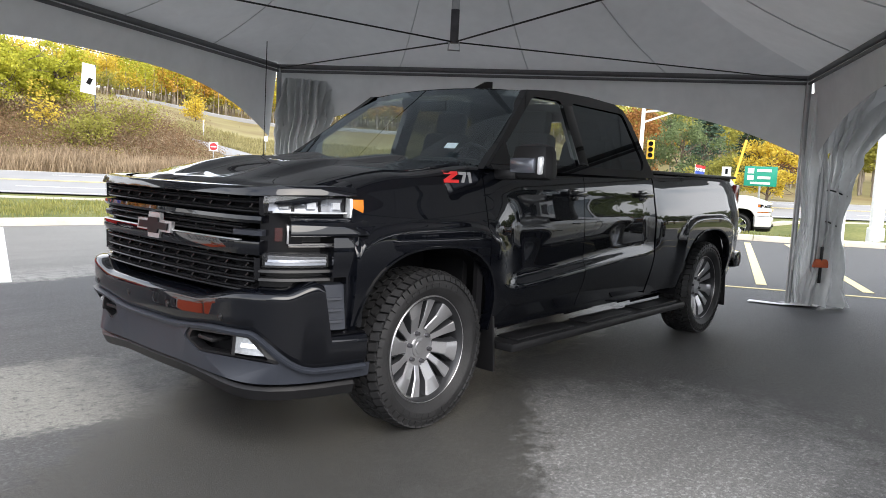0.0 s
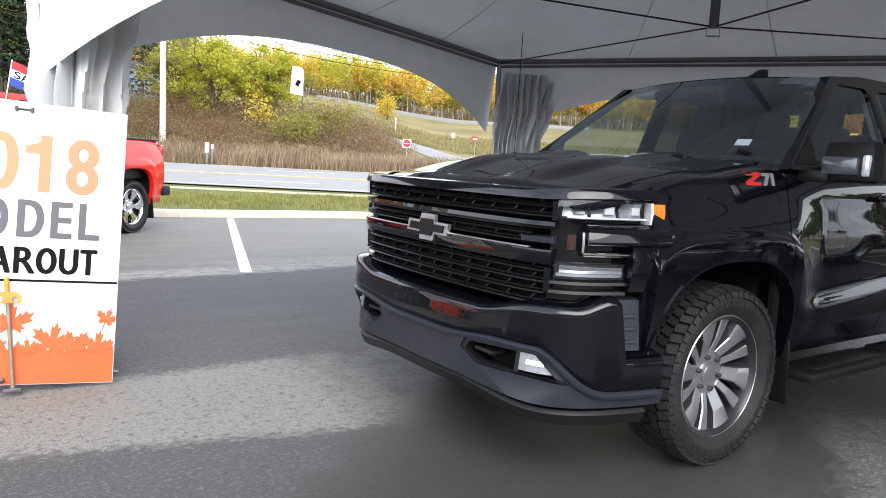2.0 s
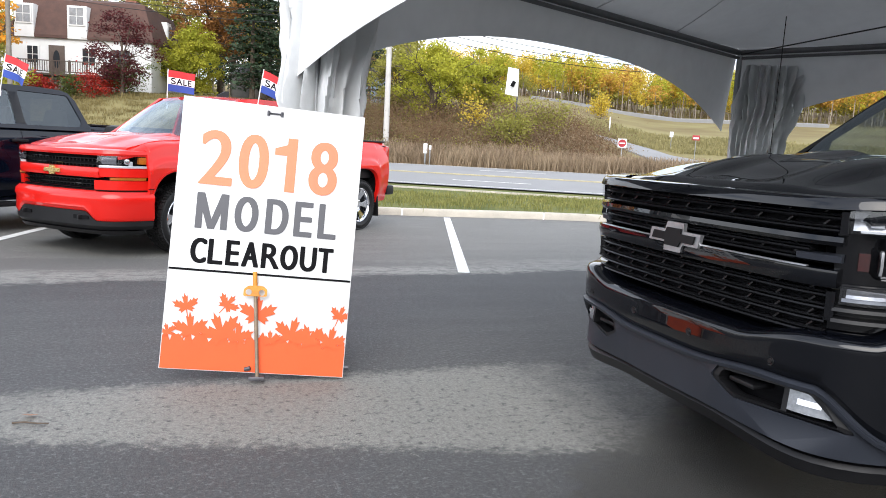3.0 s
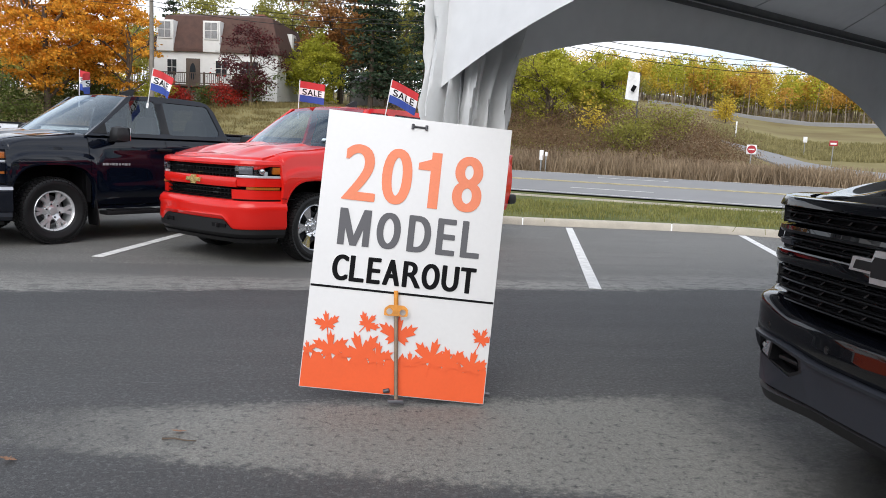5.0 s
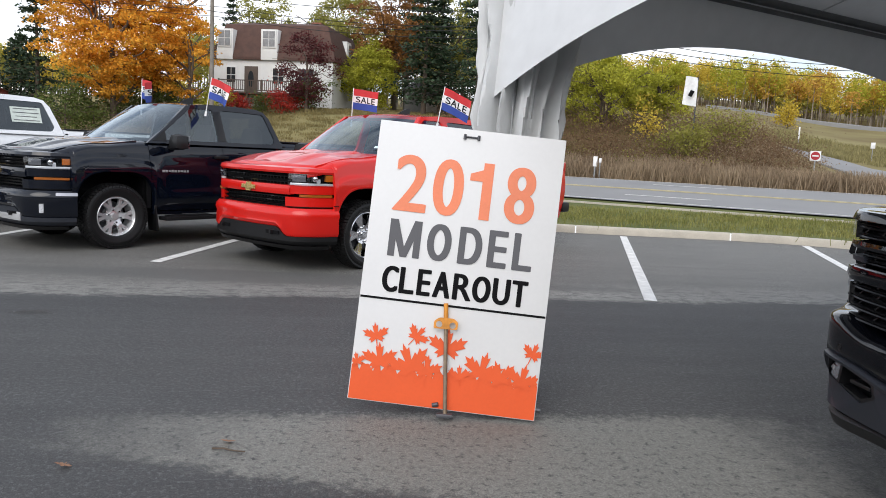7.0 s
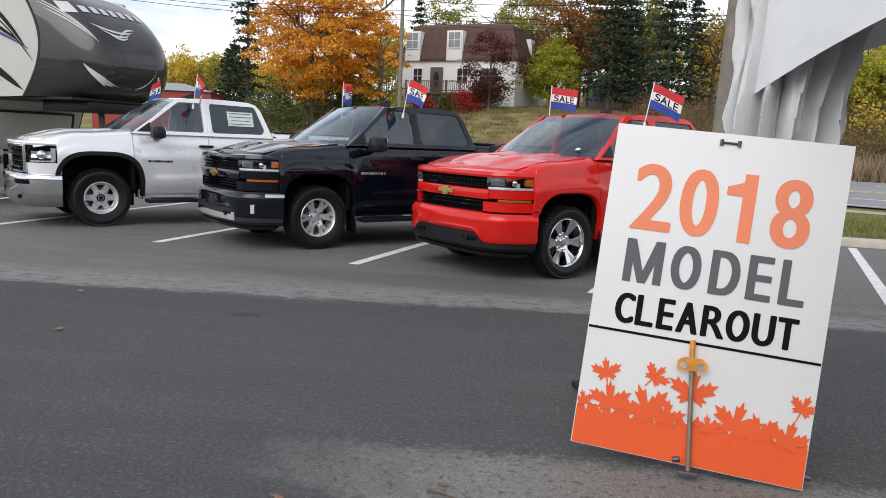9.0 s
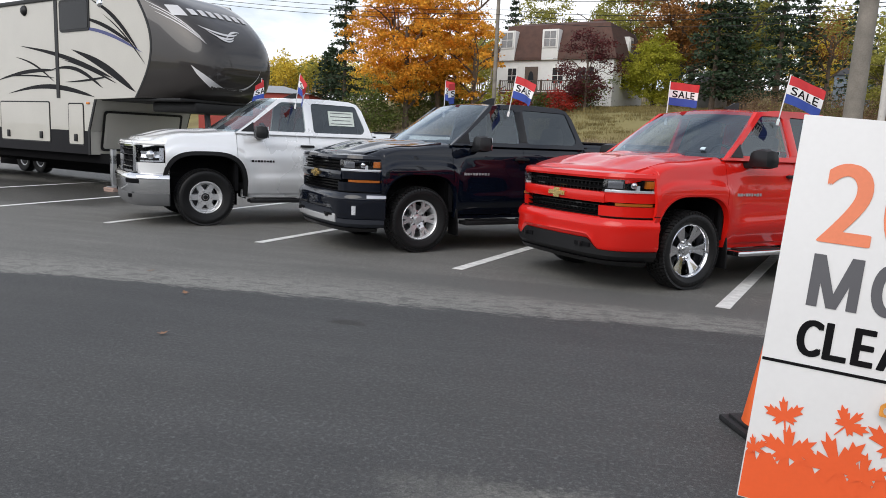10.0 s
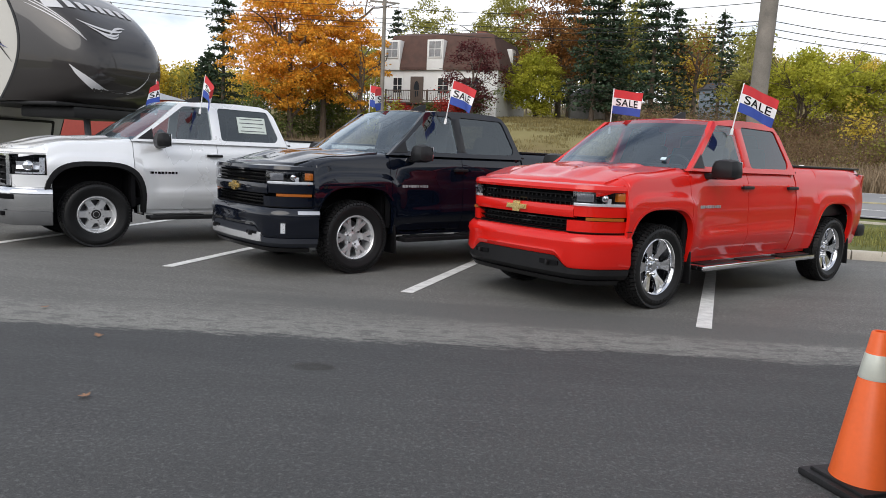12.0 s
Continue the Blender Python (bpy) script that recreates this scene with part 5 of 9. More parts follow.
    box(bm, (nose + 0.4, 1.25, 0.20), ((nose - 0.4) / 2 - 0.15, 0, 0.56), bevel=0.03)
    tube(bm, [(-wb, -0.78, rad), (-wb, 0.78, rad)], 0.06)
    tube(bm, [(0, -0.78, rad), (0, 0.78, rad)], 0.05)
    part("chassis", bm, M_DARK, t)
    s["front"](s, t)
    return t


def lamp_unit(s, t, y0, y1, z0, z1, name="headlamp", cells=3, amber=0.0, bowl=None):
    """A headlamp on each side: dark housing, bright bowls, clear cover, amber end."""
    for sg in (1, -1):
        bm = bmesh.new()
        sweep(s, bm, [(-0.09, z0), (-0.03, z0), (-0.03, z1), (-0.09, z1)], sg * y0, sg * y1, 14)
        lamp = part(name, bm, M_GLOSSBLACK, t)
        end = y1 - amber - 0.004
        # space the bowls by length along the wrap
        ys = [y0 + (end - y0) * k / 60 for k in range(61)]
        ln = [0.0]
        for a, b in zip(ys, ys[1:]):
            ln.append(ln[-1] + math.hypot(b - a, nose_x(s, b) - nose_x(s, a)))
        pick = lambda f: ys[min(range(61), key=lambda k: abs(ln[k] - f * ln[-1]))]
        for k in range(cells):
            ya, yb = pick((k + 0.07) / cells), pick((k + 0.93) / cells)
            h = z1 - z0
            e = bowl or 0.12
            bm = bmesh.new()
            sweep(s, bm, [(-0.05, z0 + e * h), (-0.012, z0 + e * h), (-0.028, z0 + 0.5 * h), (-0.010, z1 - e * h), (-0.05, z1 - e * h)], sg * ya, sg * yb, 6)
            o = part("reflector", bm, M_BOWLMID if cells == 3 else M_BOWL, lamp)
            bm = bmesh.new()
            ym = (ya + yb) / 2
            if cells == 3:
                sweep(s, bm, [(-0.03, z0 + 0.30 * h), (-0.008, z0 + 0.30 * h), (-0.008, z0 + 0.68 * h), (-0.03, z0 + 0.68 * h)], sg * (ya + 0.55 * (yb - ya)), sg * (ya + 0.9 * (yb - ya)), 4)
                part("led_block", bm, M_LAMPWHITE, o)
                continue
            bmesh.ops.create_uvsphere(bm, u_segments=14, v_segments=8, radius=0.30 * h)
            bmesh.ops.translate(bm, verts=bm.verts, vec=(nose_x(s, ym) - 0.030, sg * ym, (z0 + z1) / 2))
            part("projector", bm, M_CHROME, o)
        if amber:
            bm = bmesh.new()
            sweep(s, bm, [(-0.04, z0 + 0.006), (0.016, z0 + 0.006), (0.018, z1 - 0.010), (-0.04, z1 - 0.010)], sg * (y1 - amber), sg * (y1 - 0.001), 6)
            part("turn_lens", bm, M_AMBER, lamp)
        bm = bmesh.new()
        grid(bm, 16, 3, lambda u, v: (nose_x(s, y0 + (end - y0) * u) + 0.008 + 0.006 * math.sin(math.pi * v), sg * (y0 + (end - y0) * u + 0.004), z0 + (z1 - z0) * v))
        pane("lens", bm, M_LENS, lamp, Vector((-3.0, 0, 1.0)))


def lamp_old(s, t, y0, y1, z0, z1):
    """A wrapped headlamp on each side: black housing, projector, white light guide below and up the end, amber corner."""
    ys = [y0 + (y1 - y0) * k / 80 for k in range(81)]
    ln = [0.0]
    for a, b in zip(ys, ys[1:]):
        ln.append(ln[-1] + math.hypot(b - a, nose_x(s, b) - nose_x(s, a)))
    pick = lambda f: ys[min(range(81), key=lambda k: abs(ln[k] - f * ln[-1]))]
    h = z1 - z0
    for sg in (1, -1):
        bm = bmesh.new()
        sweep(s, bm, [(-0.10, z0), (-0.045, z0), (-0.045, z1), (-0.10, z1)], sg * y0, sg * y1, 20)
        lamp = part("headlamp", bm, M_GLOSSBLACK, t)
        for nm, f0, f1, a, b, depth, m in (
            ("reflector", 0.05, 0.36, 0.36, 0.86, -0.026, M_BOWLDARK),
            ("light_guide", 0.02, 0.97, 0.05, 0.27, 0.000, M_LAMPWHITE),
            ("light_guide", 0.60, 0.67, 0.27, 0.60, -0.004, M_LAMPWHITE),
            ("turn_lens", 0.79, 0.985, 0.42, 0.93, -0.002, M_AMBER),
        ):
            bm = bmesh.new()
            sweep(s, bm, [(depth - 0.05, z0 + a * h), (depth, z0 + a * h), (depth + 0.004, z0 + (a + b) / 2 * h), (depth, z0 + b * h), (depth - 0.05, z0 + b * h)], sg * pick(f0), sg * pick(f1), 10)
            part(nm, bm, m, lamp)
        ym = pick(0.49)
        bm = bmesh.new()
        bmesh.ops.create_uvsphere(bm, u_segments=16, v_segments=10, radius=0.036)
        bmesh.ops.translate(bm, verts=bm.verts, vec=(nose_x(s, ym) - 0.040, sg * ym, z0 + 0.62 * h))
        part("projector", bm, M_CHROME, lamp)
        bm = bmesh.new()
        grid(bm, 20, 3, lambda u, v: (nose_x(s, pick(u)) + 0.010 + 0.006 * math.sin(math.pi * v), sg * (pick(u) + 0.005), z0 + h * v))
        pane("lens", bm, M_LENS, lamp, Vector((-3.0, 0, 1.0)))


def bar_across(s, t, name, prof, half, m, n=24, label="", parent=None):
    bm = bmesh.new()
    sweep(s, bm, prof, -half, half, n)
    return part(name, bm, m, parent or t, label)


M_SLAT = mat("satin_black_slat", (0.009, 0.009, 0.010), 0.30, 0, 0.1, 6, 90, 0, 0.0, 0.18)


def grille(s, t, z0, z1, half, bars, fins, m=None, mesh_depth=0.06, hooks=False):
    """A dark opening with slats across and small fins between them."""
    g = bar_across(s, t, "grille", [(-0.12, z0), (-mesh_depth, z0), (-mesh_depth, z1), (-0.12, z1)], half, M_DARK)
    step = (z1 - z0) / bars
    for k in range(bars):
        z = z0 + step * (k + 0.5)
        if hooks:
            bar_across(s, t, "slat", [(-mesh_depth, z - 0.004), (-0.012, z - 0.011), (-0.006, z - 0.006), (-0.010, z - 0.001), (-0.030, z + 0.002), (-0.010, z + 0.004), (-0.006, z + 0.008), (-0.014, z + 0.012), (-mesh_depth, z + 0.010)], half, m or M_SLAT, 16, parent=g)
        else:
            bar_across(s, t, "slat", [(-mesh_depth, z - 0.010), (-0.015, z - 0.006), (-0.010, z + 0.006), (-mesh_depth, z + 0.012)], half, m or M_GLOSSBLACK, 16, parent=g)
    bm = bmesh.new()
    if hooks:
        box(bm, (0.022, 0.052, 0.007), (0, 0, 0), (38, 0, 0))
    else:
        box(bm, (0.030, 0.010, step * 0.42), (0, 0, 0), (8, 0, 14))
    first = None
    for k in range(fins):
        y = -half + 2 * half * (k + 0.5) / fins
        for r in range(bars):
            at = pose(nose_x(s, y) - (0.036 if hooks else 0.050), y, z0 + step * (r + (0.83 if hooks else 0.22)))
            if first is None:
                first = part("fin", bm, M_TRIM, g, smooth=False)
                first.matrix_local = at
            else:
                o = new("fin", first.data)
                o.parent = g
                o.matrix_local = at
    return g


def front_new(s, t):
    """Tall gloss-black front: two grilles, slit lamps, deep bumper with fog lamps."""
    B = s["trim_paint"]
    bar_across(s, t, "front_backing", [(-0.20, 0.50), (-0.11, 0.50), (-0.11, 1.24), (-0.20, 1.24)], 0.80, M_DARK)
    lip = lambda d: (lambda y: 1.208 + d + 0.014 * smooth_step(0.70, 0.93, abs(y)))
    bar_across(s, t, "hood_lip", [(-0.10, lip(0)), (0.012, lip(0.0)), (0.021, lip(0.004)), (0.0203, lip(0.007)), (0.0115, lip(0.030)), (0.009, lip(0.034)), (0.002, lip(0.042)), (-0.03, lip(0.047)), (-0.10, lip(0.044))], 0.945, B, 60)
    grille(s, t, 1.125, 1.208, 0.755, 2, 11, hooks=True)
    bar_across(s, t, "cross_bar", [(-0.08, 1.088), (0.004, 1.090), (0.012, 1.104), (0.008, 1.121), (-0.08, 1.127)], 0.765, B)
    grille(s, t, 1.022, 1.088, 0.66, 2, 9, hooks=True)
    bar_across(s, t, "cross_bar", [(-0.08, 0.945), (0.006, 0.948), (0.017, 0.975), (0.013, 1.007), (-0.08, 1.014)], 0.76, B)
    bar_across(s, t, "bright_line", [(0.0, 1.0095), (0.018, 1.0100), (0.014, 1.0145), (0.0, 1.0145)], 0.67, M_RIMGREY)
    grille(s, t, 0.765, 0.945, 0.735, 4, 11, hooks=True)
    lamp_unit(s, t, 0.775, 0.9385, 1.137, 1.216, cells=3)
    for sg in (1, -1):
        bm = bmesh.new()
        sweep(s, bm, [(-0.03, 1.140), (-0.006, 1.1405), (-0.006, 1.1475), (-0.03, 1.148)], sg * 0.80, sg * 0.9375, 14)
        part("light_guide", bm, M_LAMPWHITE, t)
    for sg in (1, -1):
        bm = bmesh.new()
        sweep(s, bm, [(-0.05, 1.124), (0.006, 1.128), (0.013, 1.170), (0.006, 1.208), (-0.05, 1.211)], sg * 0.9415, sg * 0.9535, 12)
        part("turn_lens", bm, M_AMBER, t, "amber turn lens at the end of the headlamp")
        bm = bmesh.new()
        sweep(s, bm, [(-0.05, 1.120), (0.010, 1.124), (0.016, 1.170), (0.009, 1.212), (-0.05, 1.215)], sg * 0.9388, sg * 0.9414, 3)
        sweep(s, bm, [(-0.05, 1.119), (0.010, 1.120), (0.009, 1.1255), (-0.05, 1.126)], sg * 0.9414, sg * 0.9535, 8)
        part("lens_border", bm, M_LAMPWHITE, t, "bright border of the turn lens")
    for sg in (1, -1):
        for nm, prof, y0, y1, m, lab in (
            ("lamp_surround", [(-0.12, 0.79), (-0.045, 0.80), (-0.050, 1.137), (-0.12, 1.137)], 0.735, 0.953, M_GLOSSBLACK, ""),
            ("grille_end", [(-0.08, 0.83), (0.0, 0.835), (0.002, 0.935), (-0.08, 0.94)], 0.735, 0.760, M_GLOSSBLACK, ""),
            ("grille_end", [(-0.08, 1.128), (0.0, 1.130), (0.002, 1.206), (-0.08, 1.206)], 0.752, 0.772, M_GLOSSBLACK, ""),
            ("side_pod", [(-0.06, 1.030), (0.0, 1.034), (0.004, 1.056), (-0.06, 1.060)], 0.62, 0.765, M_TRIMGREY, ""),
            ("lamp_brow", [(-0.05, 1.034), (0.040, 1.038), (0.050, 1.046), (0.050, 1.050), (0.044, 1.084), (0.040, 1.092), (0.008, 1.120), (-0.05, 1.124)], 0.848, 0.957, B, "gloss black horn under the headlamp"),
            ("lamp_brow", [(-0.05, 0.998), (0.004, 1.000), (0.014, 1.040), (0.006, 1.082), (-0.05, 1.086)], 0.838, 0.872, M_GLOSSBLACK, ""),
            ("lamp_brow", [(-0.05, 0.985), (0.010, 0.990), (0.004, 1.006), (-0.05, 1.010)], 0.845, 0.945, B, ""),
            ("bright_line", [(0.0, 1.002), (0.012, 1.006), (0.017, 1.040), (0.012, 1.084), (0.0, 1.088)], 0.840, 0.8445, M_RIMGREY, ""),
            ("bright_line", [(0.0, 0.995), (0.013, 0.9975), (0.009, 1.0015), (0.0, 1.002)], 0.844, 0.930, M_RIMGREY, ""),
            ("side_marker", [(-0.05, 1.010), (-0.038, 1.010), (-0.038, 1.070), (-0.05, 1.070)], 0.805, 0.830, M_MARKER, ""),
            ("lower_lamp", [(-0.06, 0.895), (-0.016, 0.897), (-0.018, 0.958), (-0.06, 0.960)], 0.770, 0.918, M_GLOSSBLACK, "slim clear lower lamp with a light strip"),
            ("lower_slat", [(-0.05, 0.868), (0.004, 0.872), (0.0, 0.884), (-0.05, 0.888)], 0.755, 0.918, M_TRIM, ""),
            ("lower_slat", [(-0.05, 0.830), (0.004, 0.834), (0.0, 0.846), (-0.05, 0.850)], 0.755, 0.918, M_TRIM, ""),
            ("corner_panel", [(-0.08, 0.60), (0.004, 0.60), (0.022, 0.78), (0.014, 1.00), (0.004, 1.072), (-0.08, 1.08)], 0.936, 0.956, B, ""),
            ("corner_panel", [(-0.08, 0.845), (0.022, 0.850), (0.042, 0.940), (0.034, 1.030), (0.010, 1.078), (-0.08, 1.084)], 0.918, 0.957, B, ""),
            ("corner_vent", [(-0.10, 0.600), (0.024, 0.605), (-0.002, 0.812), (-0.10, 0.825)], 0.908, 0.936, M_TRIMGREY, "grey corner vent with ribs"),
            ("corner_step", [(-0.06, 0.582), (0.046, 0.584), (0.052, 0.592), (-0.06, 0.600)], 0.902, 0.955, M_GLOSSBLACK, ""),
        ):
            bm = bmesh.new()
            sweep(s, bm, prof, sg * y0, sg * y1, 14)
            o = part(nm, bm, m, t, lab)
            if nm == "corner_vent":
                for k in range(3):
                    bm = bmesh.new()
                    z = 0.640 + 0.052 * k
                    f = 0.024 - 0.026 * (z - 0.605) / 0.21
                    sweep(s, bm, [(f - 0.02, z), (f + 0.012, z), (f + 0.010, z + 0.010), (f - 0.02, z + 0.012)], sg * 0.911, sg * 0.932, 4)
                    part("rib", bm, M_TRIMGREY, o)
            if nm == "lower_lamp":
                bm = bmesh.new()
                sweep(s, bm, [(-0.03, 0.916), (-0.008, 0.918), (-0.016, 0.929), (-0.010, lambda y: 0.948 - 0.09 * (abs(y) - 0.785)), (-0.03, 0.950)], sg * 0.785, sg * 0.914, 14)
                part("light_strip", bm, M_BOWLMID, o)
                bm = bmesh.new()
                sweep(s, bm, [(-0.03, 0.903), (-0.013, 0.904), (-0.015, 0.916), (-0.03, 0.917)], sg * 0.775, sg * 0.914, 14)
                part("reflector", bm, M_BOWLDARK, o)
                bm = bmesh.new()
                grid(bm, 16, 2, lambda u, v: (nose_x(s, 0.770 + 0.146 * u) + 0.006, sg * (0.774 + 0.146 * u), 0.896 + 0.063 * v))
                pane("lens", bm, M_LENS, o, Vector((-3.0, 0, 1.0)))
    top = lambda y: 0.738 + 0.050 * smooth_step(0.42, 0.74, abs(y)) + 0.045 * smooth_step(0.84, 0.90, abs(y)) - 0.250 * smooth_step(0.904, 0.914, abs(y))
    low = lambda y: 0.585 + 0.030 * smooth_step(0.2, 0.6, abs(y)) - 0.175 * smooth_step(0.74, 0.90, abs(y))
    below = lambda y, z, d: min(z, top(y) - d)
    bar_across(s, t, "front_bumper", [(-0.16, low), (0.040, low), (0.062, lambda y: low(y) + 0.03), (0.062, lambda y: below(y, 0.655 + 0.4 * (top(y) - 0.738), 0.06)), (0.0635, lambda y: below(y, top(y) - 0.044, 0.044)), (0.064, lambda y: below(y, top(y) - 0.028, 0.028)), (0.062, lambda y: below(y, top(y) - 0.020, 0.020)), (0.052, lambda y: top(y) - 0.006), (0.030, lambda y: top(y) + 0.002), (-0.10, lambda y: top(y) + 0.012), (-0.16, lambda y: min(0.70, top(y)))], 0.956, B, 190)
    # lower fascia: one sheet with a slanted pocket for each fog lamp, a proud lip above it
    ys = [-0.955 + 1.91 * k / 90 for k in range(91)]
    line = [(y, low(y) - 0.004) for y in ys] + [(y, 0.392 - 0.022 * smooth_step(0.2, 0.8, abs(y))) for y in reversed(ys)]
    pocket = fillet([(0.338, 0.520), (0.372, 0.578), (0.748, 0.596), (0.835, 0.466), (0.440, 0.468)], 0.016, 3)
    bm = bmesh.new()
    plate(bm, line, (pocket, [(-p[0], p[1]) for p in reversed(pocket)]), lambda p: (*ahead(s, p[0], 0.060 - 0.16 * abs(p[1] - 0.535)), p[1]))
    thick(bm, 0.04, lambda c: (-1, 0, 0))
    part("lower_fascia", bm, M_TRIMGREY, t)
    edge_z = lambda d: (lambda y: low(y) + d)
    bar_across(s, t, "fascia_lip", [(0.020, edge_z(-0.030)), (0.066, edge_z(-0.024)), (0.071, edge_z(-0.010)), (0.058, edge_z(-0.002)), (0.020, edge_z(-0.002))], 0.955, M_TRIMGREY, 120)
    for sg in (1, -1):
        bm = bmesh.new()
        plate(bm, pocket, (fillet([(0.372, 0.518), (0.392, 0.562), (0.738, 0.580), (0.806, 0.482), (0.452, 0.484)], 0.014, 3),), lambda p: (ahead(s, p[0], 0.052 - 0.16 * abs(p[1] - 0.535))[0], sg * ahead(s, p[0], 0.052 - 0.16 * abs(p[1] - 0.535))[1], p[1]))
        thick(bm, 0.05, lambda c: (-1, 0, 0))
        part("pocket_rim", bm, M_TRIM, t, smooth=False)
        bm = bmesh.new()
        sweep(s, bm, [(-0.12, 0.45), (-0.055, 0.45), (-0.055, 0.61), (-0.12, 0.61)], sg * 0.30, sg * 0.84, 8)
        fogp = part("fog_pocket", bm, M_DARK, t)
        bm = bmesh.new()
        sweep(s, bm, [(-0.06, 0.496), (0.030, 0.499), (0.020, 0.578), (-0.06, 0.580)], sg * 0.668, sg * 0.790, 8)
        fl = part("fog_lamp", bm, M_BOWLMID, fogp, "clear fog lamp")
        bm = bmesh.new()
        sweep(s, bm, [(0.0, 0.528), (0.034, 0.530), (0.030, 0.550), (0.0, 0.552)], sg * 0.700, sg * 0.765, 6)
        part("bulb_shield", bm, M_CHROME, fl)
        bm = bmesh.new()
        sweep(s, bm, [(-0.06, 0.486), (0.030, 0.488), (0.018, 0.588), (-0.06, 0.590)], sg * 0.648, sg * 0.668, 3)
        part("lamp_bracket", bm, M_TRIM, fogp)
        bm = bmesh.new()
        box(bm, (0.12, 0.13, 0.020), (nose_x(s, 0.48) - 0.02, sg * 0.48, 0.535), bevel=0.009)
        part("tow_hook", bm, M_TRIM, fogp)
        for yy in (0.20, 0.62):
            bm = bmesh.new()
            lathe(bm, [(0.0, 0.006), (0.009, 0.006), (0.010, 0.002), (0.016, 0.004), (0.017, -0.01), (0.0, -0.01)], 16)
            o = part("parking_sensor", bm, M_TRIM, t)
            o.matrix_local = pose(nose_x(s, yy) + 0.060, sg * yy, 0.660, 0, 90, 0)
    chin = lambda z: (lambda y: z - 0.036 * smooth_step(0.25, 0.75, abs(y)))
    bar_across(s, t, "chin_spoiler", [(-0.14, chin(0.322)), (-0.03, chin(0.316)), (0.006, chin(0.324)), (0.026, chin(0.372)), (0.012, chin(0.388)), (-0.10, chin(0.390))], 0.948, M_TRIM, 40)
    bowtie(s, t, nose_x(s, 0) + 0.026, 1.025, 0.176, M_ALU, M_SLAT)


def front_old(s, t):
    """Square front: two stacked grilles with honeycomb, lamps beside, bumper with a dark valance."""
    P, B = s["paint"], s["bumper_paint"]
    bar_across(s, t, "front_backing", [(-0.20, 0.50), (-0.10, 0.50), (-0.10, 1.16), (-0.20, 1.16)], 0.80, M_DARK)
    bar_across(s, t, "hood_lip", [(-0.10, 1.108), (0.004, 1.112), (0.014, 1.135), (0.0, 1.170), (-0.05, 1.185), (-0.10, 1.185)], 0.945, P, 40)
    grille(s, t, 0.985, 1.105, 0.625, s["bars"], 22)
    bar_across(s, t, "cross_bar", [(-0.08, 0.870), (0.002, 0.876), (0.020, 0.925), (0.004, 0.980), (-0.08, 0.985)], 0.66, s["cross_mat"])
    grille(s, t, 0.735, 0.872, 0.60, s["bars"] + 1, 20)
    bar_across(s, t, "lower_frame", [(-0.10, 0.700), (0.022, 0.705), (0.028, 0.722), (0.0, 0.737), (-0.10, 0.74)], 0.62, P)
    lamp_old(s, t, 0.645, 0.945, 0.972, 1.114)
    for sg in (1, -1):
        for nm, prof, y0, y1, m in (
            ("lamp_panel", [(-0.10, 0.885), (0.0, 0.888), (0.006, 0.985), (-0.10, 0.985)], 0.62, 0.95, P),
            ("lamp_panel", [(-0.10, 0.745), (0.0, 0.748), (0.004, 0.850), (-0.10, 0.850)], 0.60, 0.95, P),
            ("turn_lamp", [(-0.05, 0.852), (0.010, 0.855), (0.012, 0.882), (-0.05, 0.885)], 0.76, 0.934, M_AMBERDARK),
        ):
            bm = bmesh.new()
            sweep(s, bm, prof, sg * y0, sg * y1, 14)
            part(nm, bm, m, t)
    bar_across(s, t, "bumper_seam", [(-0.14, 0.737), (0.000, 0.738), (0.000, 0.747), (-0.14, 0.748)], 0.950, M_DARK, 40)
    low = lambda y: 0.415 + 0.10 * smooth_step(0.66, 0.50, abs(y))
    bar_across(s, t, "front_bumper", [(-0.14, low), (0.036, low), (0.060, lambda y: low(y) + 0.04), (0.052, 0.60), (0.068, 0.640), (0.058, 0.690), (0.020, 0.728), (-0.14, 0.736)], 0.952, B, 56)
    bar_across(s, t, "bumper_valance", [(-0.14, 0.31), (0.0, 0.315), (0.042, 0.36), (0.046, lambda y: low(y) - 0.003), (-0.14, lambda y: low(y) - 0.003)], 0.950, s["valance_mat"], 48)
    bar_across(s, t, "chin_spoiler", [(-0.14, 0.262), (-0.02, 0.262), (0.014, 0.305), (-0.14, 0.312)], 0.93, M_TRIM, 30)
    for sg in (1, -1):
        bm = bmesh.new()
        sweep(s, bm, [(0.0, 0.425), (0.056, 0.425), (0.058, 0.465), (0.0, 0.465)], sg * 0.36, sg * 0.56, 5)
        pk = part("tow_recess", bm, M_DARK, t)
        bm = bmesh.new()
        box(bm, (0.09, 0.03, 0.05), (nose_x(s, 0.46) + 0.05, sg * 0.47, 0.445), bevel=0.012)
        part("tow_hook", bm, M_TRIM, pk)
        if s.get("fog"):
            bm = bmesh.new()
            sweep(s, bm, [(0.0, 0.47), (0.066, 0.47), (0.068, 0.575), (0.0, 0.575)], sg * 0.805, sg * 0.83, 4)
            part("fog_lamp", bm, M_BOWL, t, "clear fog lamp")
            bm = bmesh.new()
            sweep(s, bm, [(-0.05, 0.672), (0.066, 0.672), (0.052, 0.708), (-0.05, 0.712)], sg * 0.885, sg * 0.953, 8)
            part("bumper_cap", bm, M_RIMGREY, t)
    if s.get("skid"):
        bar_across(s, t, "skid_plate", [(0.0, 0.36), (0.052, 0.365), (0.058, 0.40), (0.056, lambda y: 0.435 + 0.03 * smooth_step(0.35, 0.5, abs(y))), (0.0, 0.44)], 0.62, M_RIMSILVER, 24)
